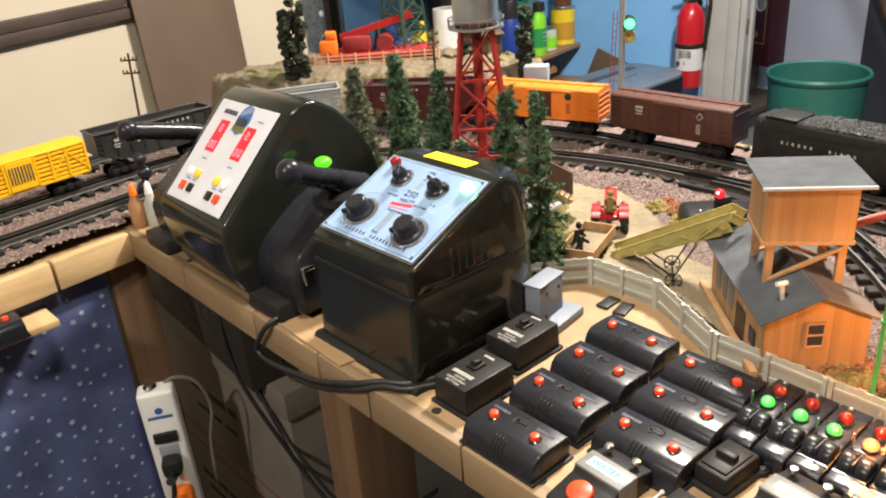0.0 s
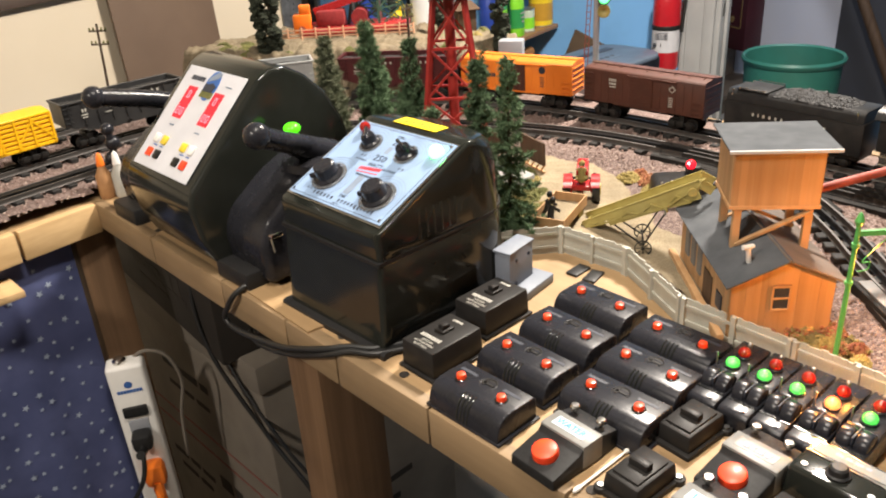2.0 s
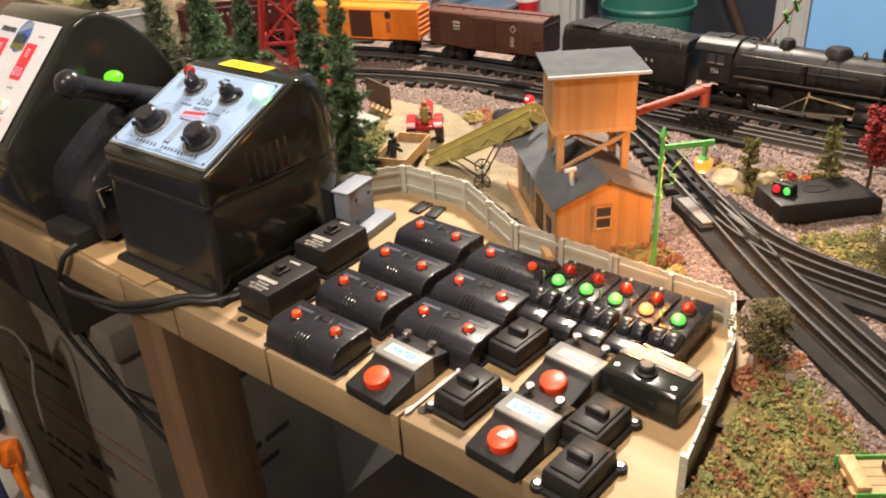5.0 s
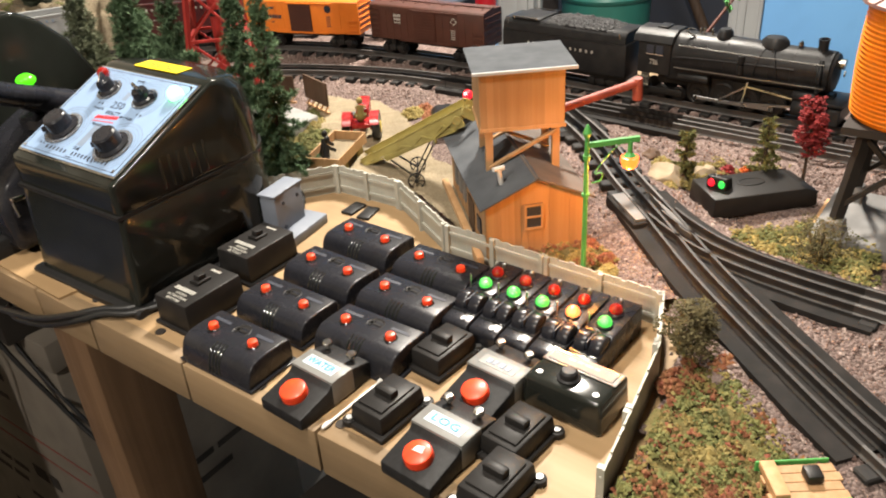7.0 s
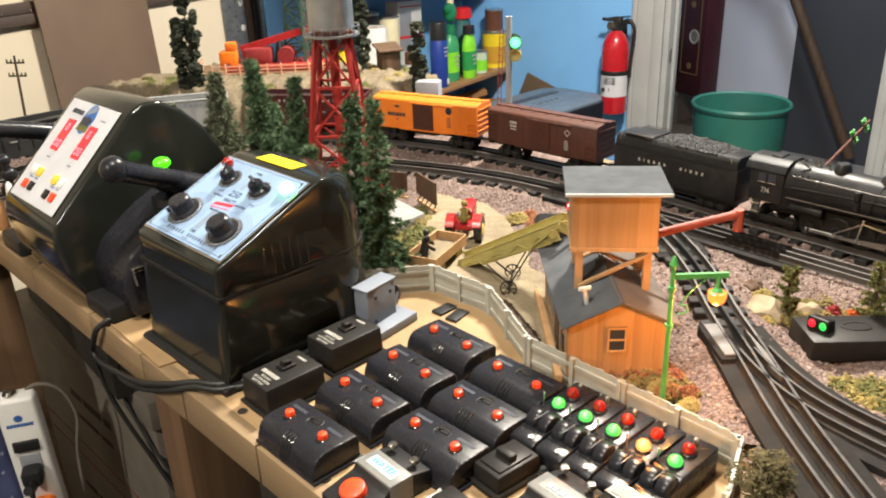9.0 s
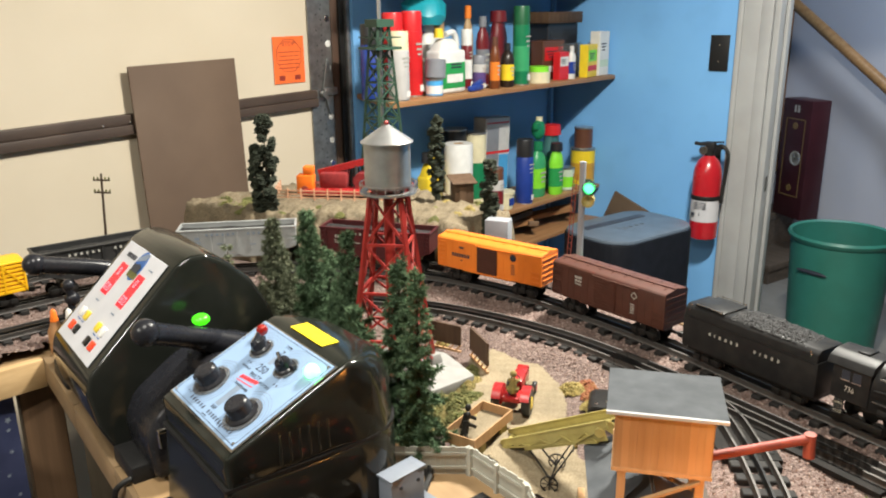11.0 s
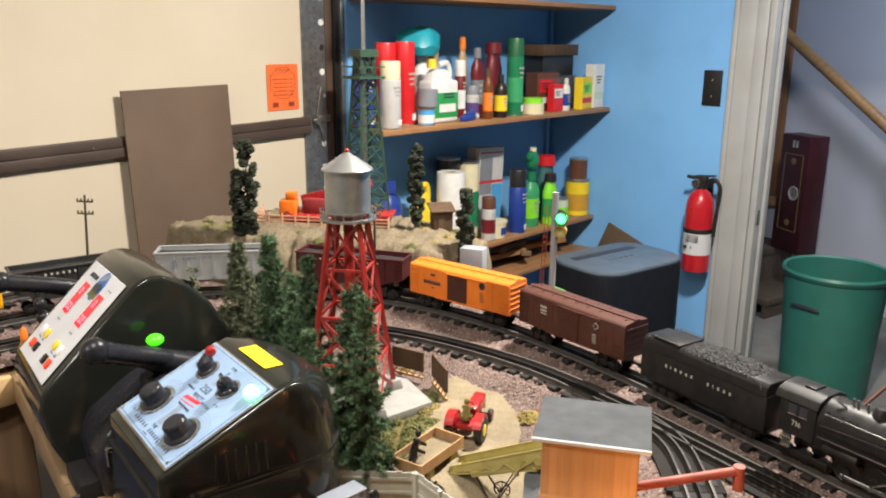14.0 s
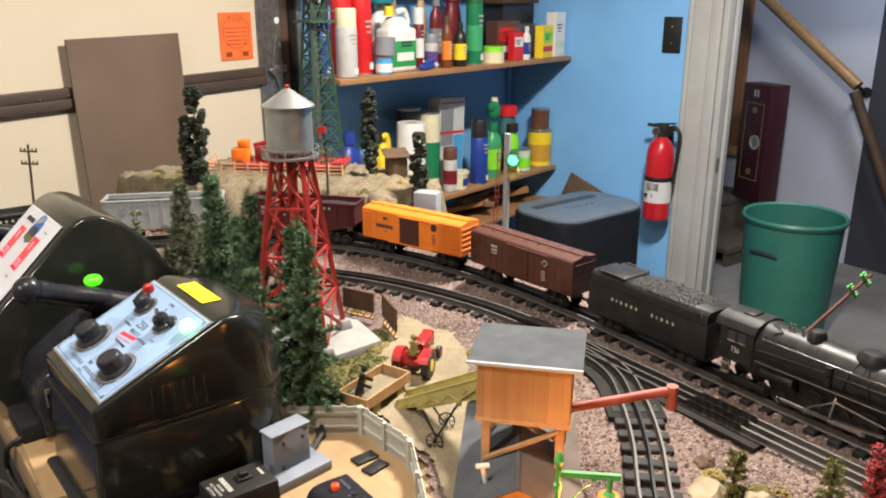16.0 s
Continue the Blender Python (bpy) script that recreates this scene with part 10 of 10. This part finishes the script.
part("outlet", box(0.030, 0.002, 0.030, pose(0, -0.0175, -0.014), 0.001), M_GREYPLAST, ps)
part("plug", joined(box(0.030, 0.030, 0.030, pose(0, -0.030, -0.030), 0.008), cyl(0.007, 0.03, pose(0, -0.046, -0.040, 60), 10)), M_SATIN, ps, "black plug")
part("plug", joined(box(0.034, 0.030, 0.044, pose(0.004, -0.030, -0.100), 0.010), cyl(0.008, 0.05, pose(0.006, -0.040, -0.160), 10)), M_ORANGEPL, ps, "orange plug")
for n, (pts, r, m_, w) in enumerate((
        ([(0.400, 1.285, 0.455), (0.385, 1.27, 0.40), (0.36, 1.29, 0.34), (0.32, 1.32, 0.26), (0.28, 1.32, 0.1)], 0.0045, M_RUBBER, "black lead hanging from the power strip"),
        ([(0.405, 1.290, 0.345), (0.408, 1.28, 0.29), (0.41, 1.29, 0.18), (0.41, 1.30, 0.02)], 0.0065, M_ORANGEPL, "orange extension lead hanging from the power strip"),
        ([(0.62, 1.30, 0.86), (0.56, 1.30, 0.74), (0.55, 1.26, 0.60), (0.585, 1.16, 0.44), (0.62, 1.05, 0.30), (0.64, 0.98, 0.05)], 0.0042, M_RUBBER, "black cable hanging under the shelf"),
        ([(0.64, 1.30, 0.86), (0.58, 1.29, 0.72), (0.57, 1.24, 0.58), (0.60, 1.12, 0.42), (0.65, 1.02, 0.28), (0.68, 0.95, 0.04)], 0.0036, M_RUBBER, "black cable hanging under the shelf"),
        ([(0.425, 1.335, 0.595), (0.452, 1.315, 0.618), (0.485, 1.300, 0.600), (0.500, 1.295, 0.54), (0.490, 1.31, 0.46), (0.485, 1.32, 0.36)], 0.0035, M_PALECARD, "cream cable looped behind the power strip"),
        ([(0.80, 0.80, 0.965), (0.792, 0.72, 0.915), (0.765, 0.665, 0.9005), (0.66, 0.636, 0.9005), (0.575, 0.622, 0.9005), (0.510, 0.642, 0.9005), (0.486, 0.668, 0.9015), (0.467, 0.700, 0.893), (0.463, 0.778, 0.862), (0.461, 0.846, 0.846), (0.459, 0.900, 0.838), (0.457, 0.922, 0.848), (0.457, 0.905, 0.872), (0.459, 0.886, 0.894), (0.474, 0.880, 0.9035), (0.495, 0.884, 0.9015), (0.525, 0.892, 0.9005), (0.57, 0.91, 0.9005)], 0.0038, M_RUBBER, "black power cord round the transformer and over the shelf edge"),
        ([(0.795, 0.79, 0.940), (0.785, 0.71, 0.905), (0.755, 0.655, 0.900), (0.66, 0.627, 0.900), (0.575, 0.612, 0.900), (0.505, 0.632, 0.9005), (0.482, 0.660, 0.9012), (0.4675, 0.690, 0.890), (0.4635, 0.770, 0.856), (0.4615, 0.84, 0.840), (0.478, 0.90, 0.825), (0.51, 0.95, 0.79)], 0.0034, M_RUBBER, "black power cord round the transformer and over the shelf edge"))):
    solid("power_cable", tube(spline(pts, 10), r, 10), m_, None, w, "cable", "power cables")


def storage_box(x, y, z, w, d, h, rot, m_, label):
    t = thing("storage_box", pose(x, y, z + ZFLOOR, 0, 0, rot), label, "box", "stored boxes")
    part("carton", box(w, d, h, pose(0, 0, h / 2), 0.004), m_, t)
    part("lid", box(w + 0.012, d + 0.012, 0.06, pose(0, 0, h - 0.02), 0.004), m_, t)
    if m_ is M_PALECARD:
        for z in (0.62, 0.56):
            part("red_line", box(0.0008, d * 0.96, 0.0040, pose(-w / 2 - 0.0004, 0, h * z)), M_DULLRED, t, "printed red line")
    face = pose(-w / 2 - 0.0006, 0, 0, 90, 0, -90)
    for u, v, widths, hgt in ((0.0, 0.80, (0.05, 0.08, 0.03), 0.018), (0.0, 0.73, (0.10, 0.05), 0.012), (0.10, 0.47, (0.045, 0.03), 0.035), (-0.06, 0.44, (0.06, 0.04, 0.05), 0.014), (-0.06, 0.39, (0.07, 0.05), 0.014), (0.08, 0.34, (0.05, 0.06, 0.03), 0.012), (-0.02, 0.24, (0.09, 0.06), 0.010)):
        part("print", strokes([q * d / 0.6 for q in widths], hgt, 0.012, face @ pose(u * d / 0.6, h * v, 0)), M_DARKBOX, t, "dark printed words")
    for v, widths in ((0.70, (0.06, 0.09)), (0.45, (0.05, 0.04, 0.06)), (0.38, (0.10,))):
        part("print", strokes([q * w / 0.4 for q in widths], 0.016, 0.012, pose(0, -d / 2 - 0.0006, h * v, 90)), M_DARKBOX, t, "dark printed words")


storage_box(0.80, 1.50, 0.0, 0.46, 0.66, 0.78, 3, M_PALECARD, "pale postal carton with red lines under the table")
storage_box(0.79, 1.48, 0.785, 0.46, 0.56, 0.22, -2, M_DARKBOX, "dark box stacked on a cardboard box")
# dark box added to hide the bright floor where only shade lies
storage_box(0.88, 0.56, 0.0, 0.36, 0.44, 0.50, -2, M_DARKBOX, "dark box added to fill the shaded space under the table")
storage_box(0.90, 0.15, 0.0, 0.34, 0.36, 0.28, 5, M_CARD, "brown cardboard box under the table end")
# black push button panel on its little shelf
solid("side_bracket", box(0.15, 0.080, 0.012, None, 0.002), M_FASCIAX, pose(0.219, 1.316, 0.814, 0, 0, 4), "small pine bracket shelf on the table edge", "shelf")
t = button_box(0.205, 1.330, "on the bracket shelf", 93)
t.matrix_world = pose(0.200, 1.285, 0.820, 0, 0, 92)
# bottles beyond the big transformer
for x, y, m_, w in ((0.500, 1.352, M_GLASSY, "small clear glue bottle"), (0.478, 1.365, M_GLASSY, "small amber oil bottle with an orange cap")):
    t = thing("small_bottle", pose(x, y, ZB), w + " beside the big transformer", "bottle", "small bottles")
    part("flask", lathe([(0.012, 0), (0.013, 0.004), (0.013, 0.040), (0.007, 0.052), (0.006, 0.058)], 20), M_SHELF if "orange" in w else M_CREAMINK, t)
    part("cap", lathe([(0.007, 0.057), (0.0045, 0.075), (0, 0.08)], 16), M_ORANGEPL if "orange" in w else M_WHITE, t)
wr = thing("wire_spool_stand", pose(0.512, 1.392, ZB), "dark cluster of small knobs and wires beside the big transformer", "wire stand")
part("stem", cyl(0.006, 0.10, None, 10), M_BLACK, wr)
for z, r in ((0.105, 0.011), (0.080, 0.013), (0.055, 0.012)):
    part("knob", ball(r, pose(0.004 * math.sin(z * 90), 0.003, z), 14, 10), M_BLACK, wr)

# stool beside the curtain
ws = thing("wooden_stool", pose(-0.022, 1.130, ZFLOOR), "orange-brown wooden stool with a round seat beside the curtain", "stool")
HS = 0.60 - ZFLOOR
part("seat", lathe([(0.0, HS - 0.030), (0.155, HS - 0.030), (0.165, HS - 0.020), (0.165, HS - 0.008), (0.155, HS), (0, HS)], 48), M_SHELF, ws)
for k in range(4):
    a = radians(45 + 90 * k)
    part("leg", rod((0.16 * math.cos(a), 0.16 * math.sin(a), 0.0), (0.11 * math.cos(a), 0.11 * math.sin(a), HS - 0.028), 0.015, 12), M_SHELF, ws)
for k in range(4):
    a, b = radians(45 + 90 * k), radians(135 + 90 * k)
    part("stretcher", rod((0.145 * math.cos(a), 0.145 * math.sin(a), 0.24), (0.145 * math.cos(b), 0.145 * math.sin(b), 0.24), 0.009, 10), M_SHELF, ws)
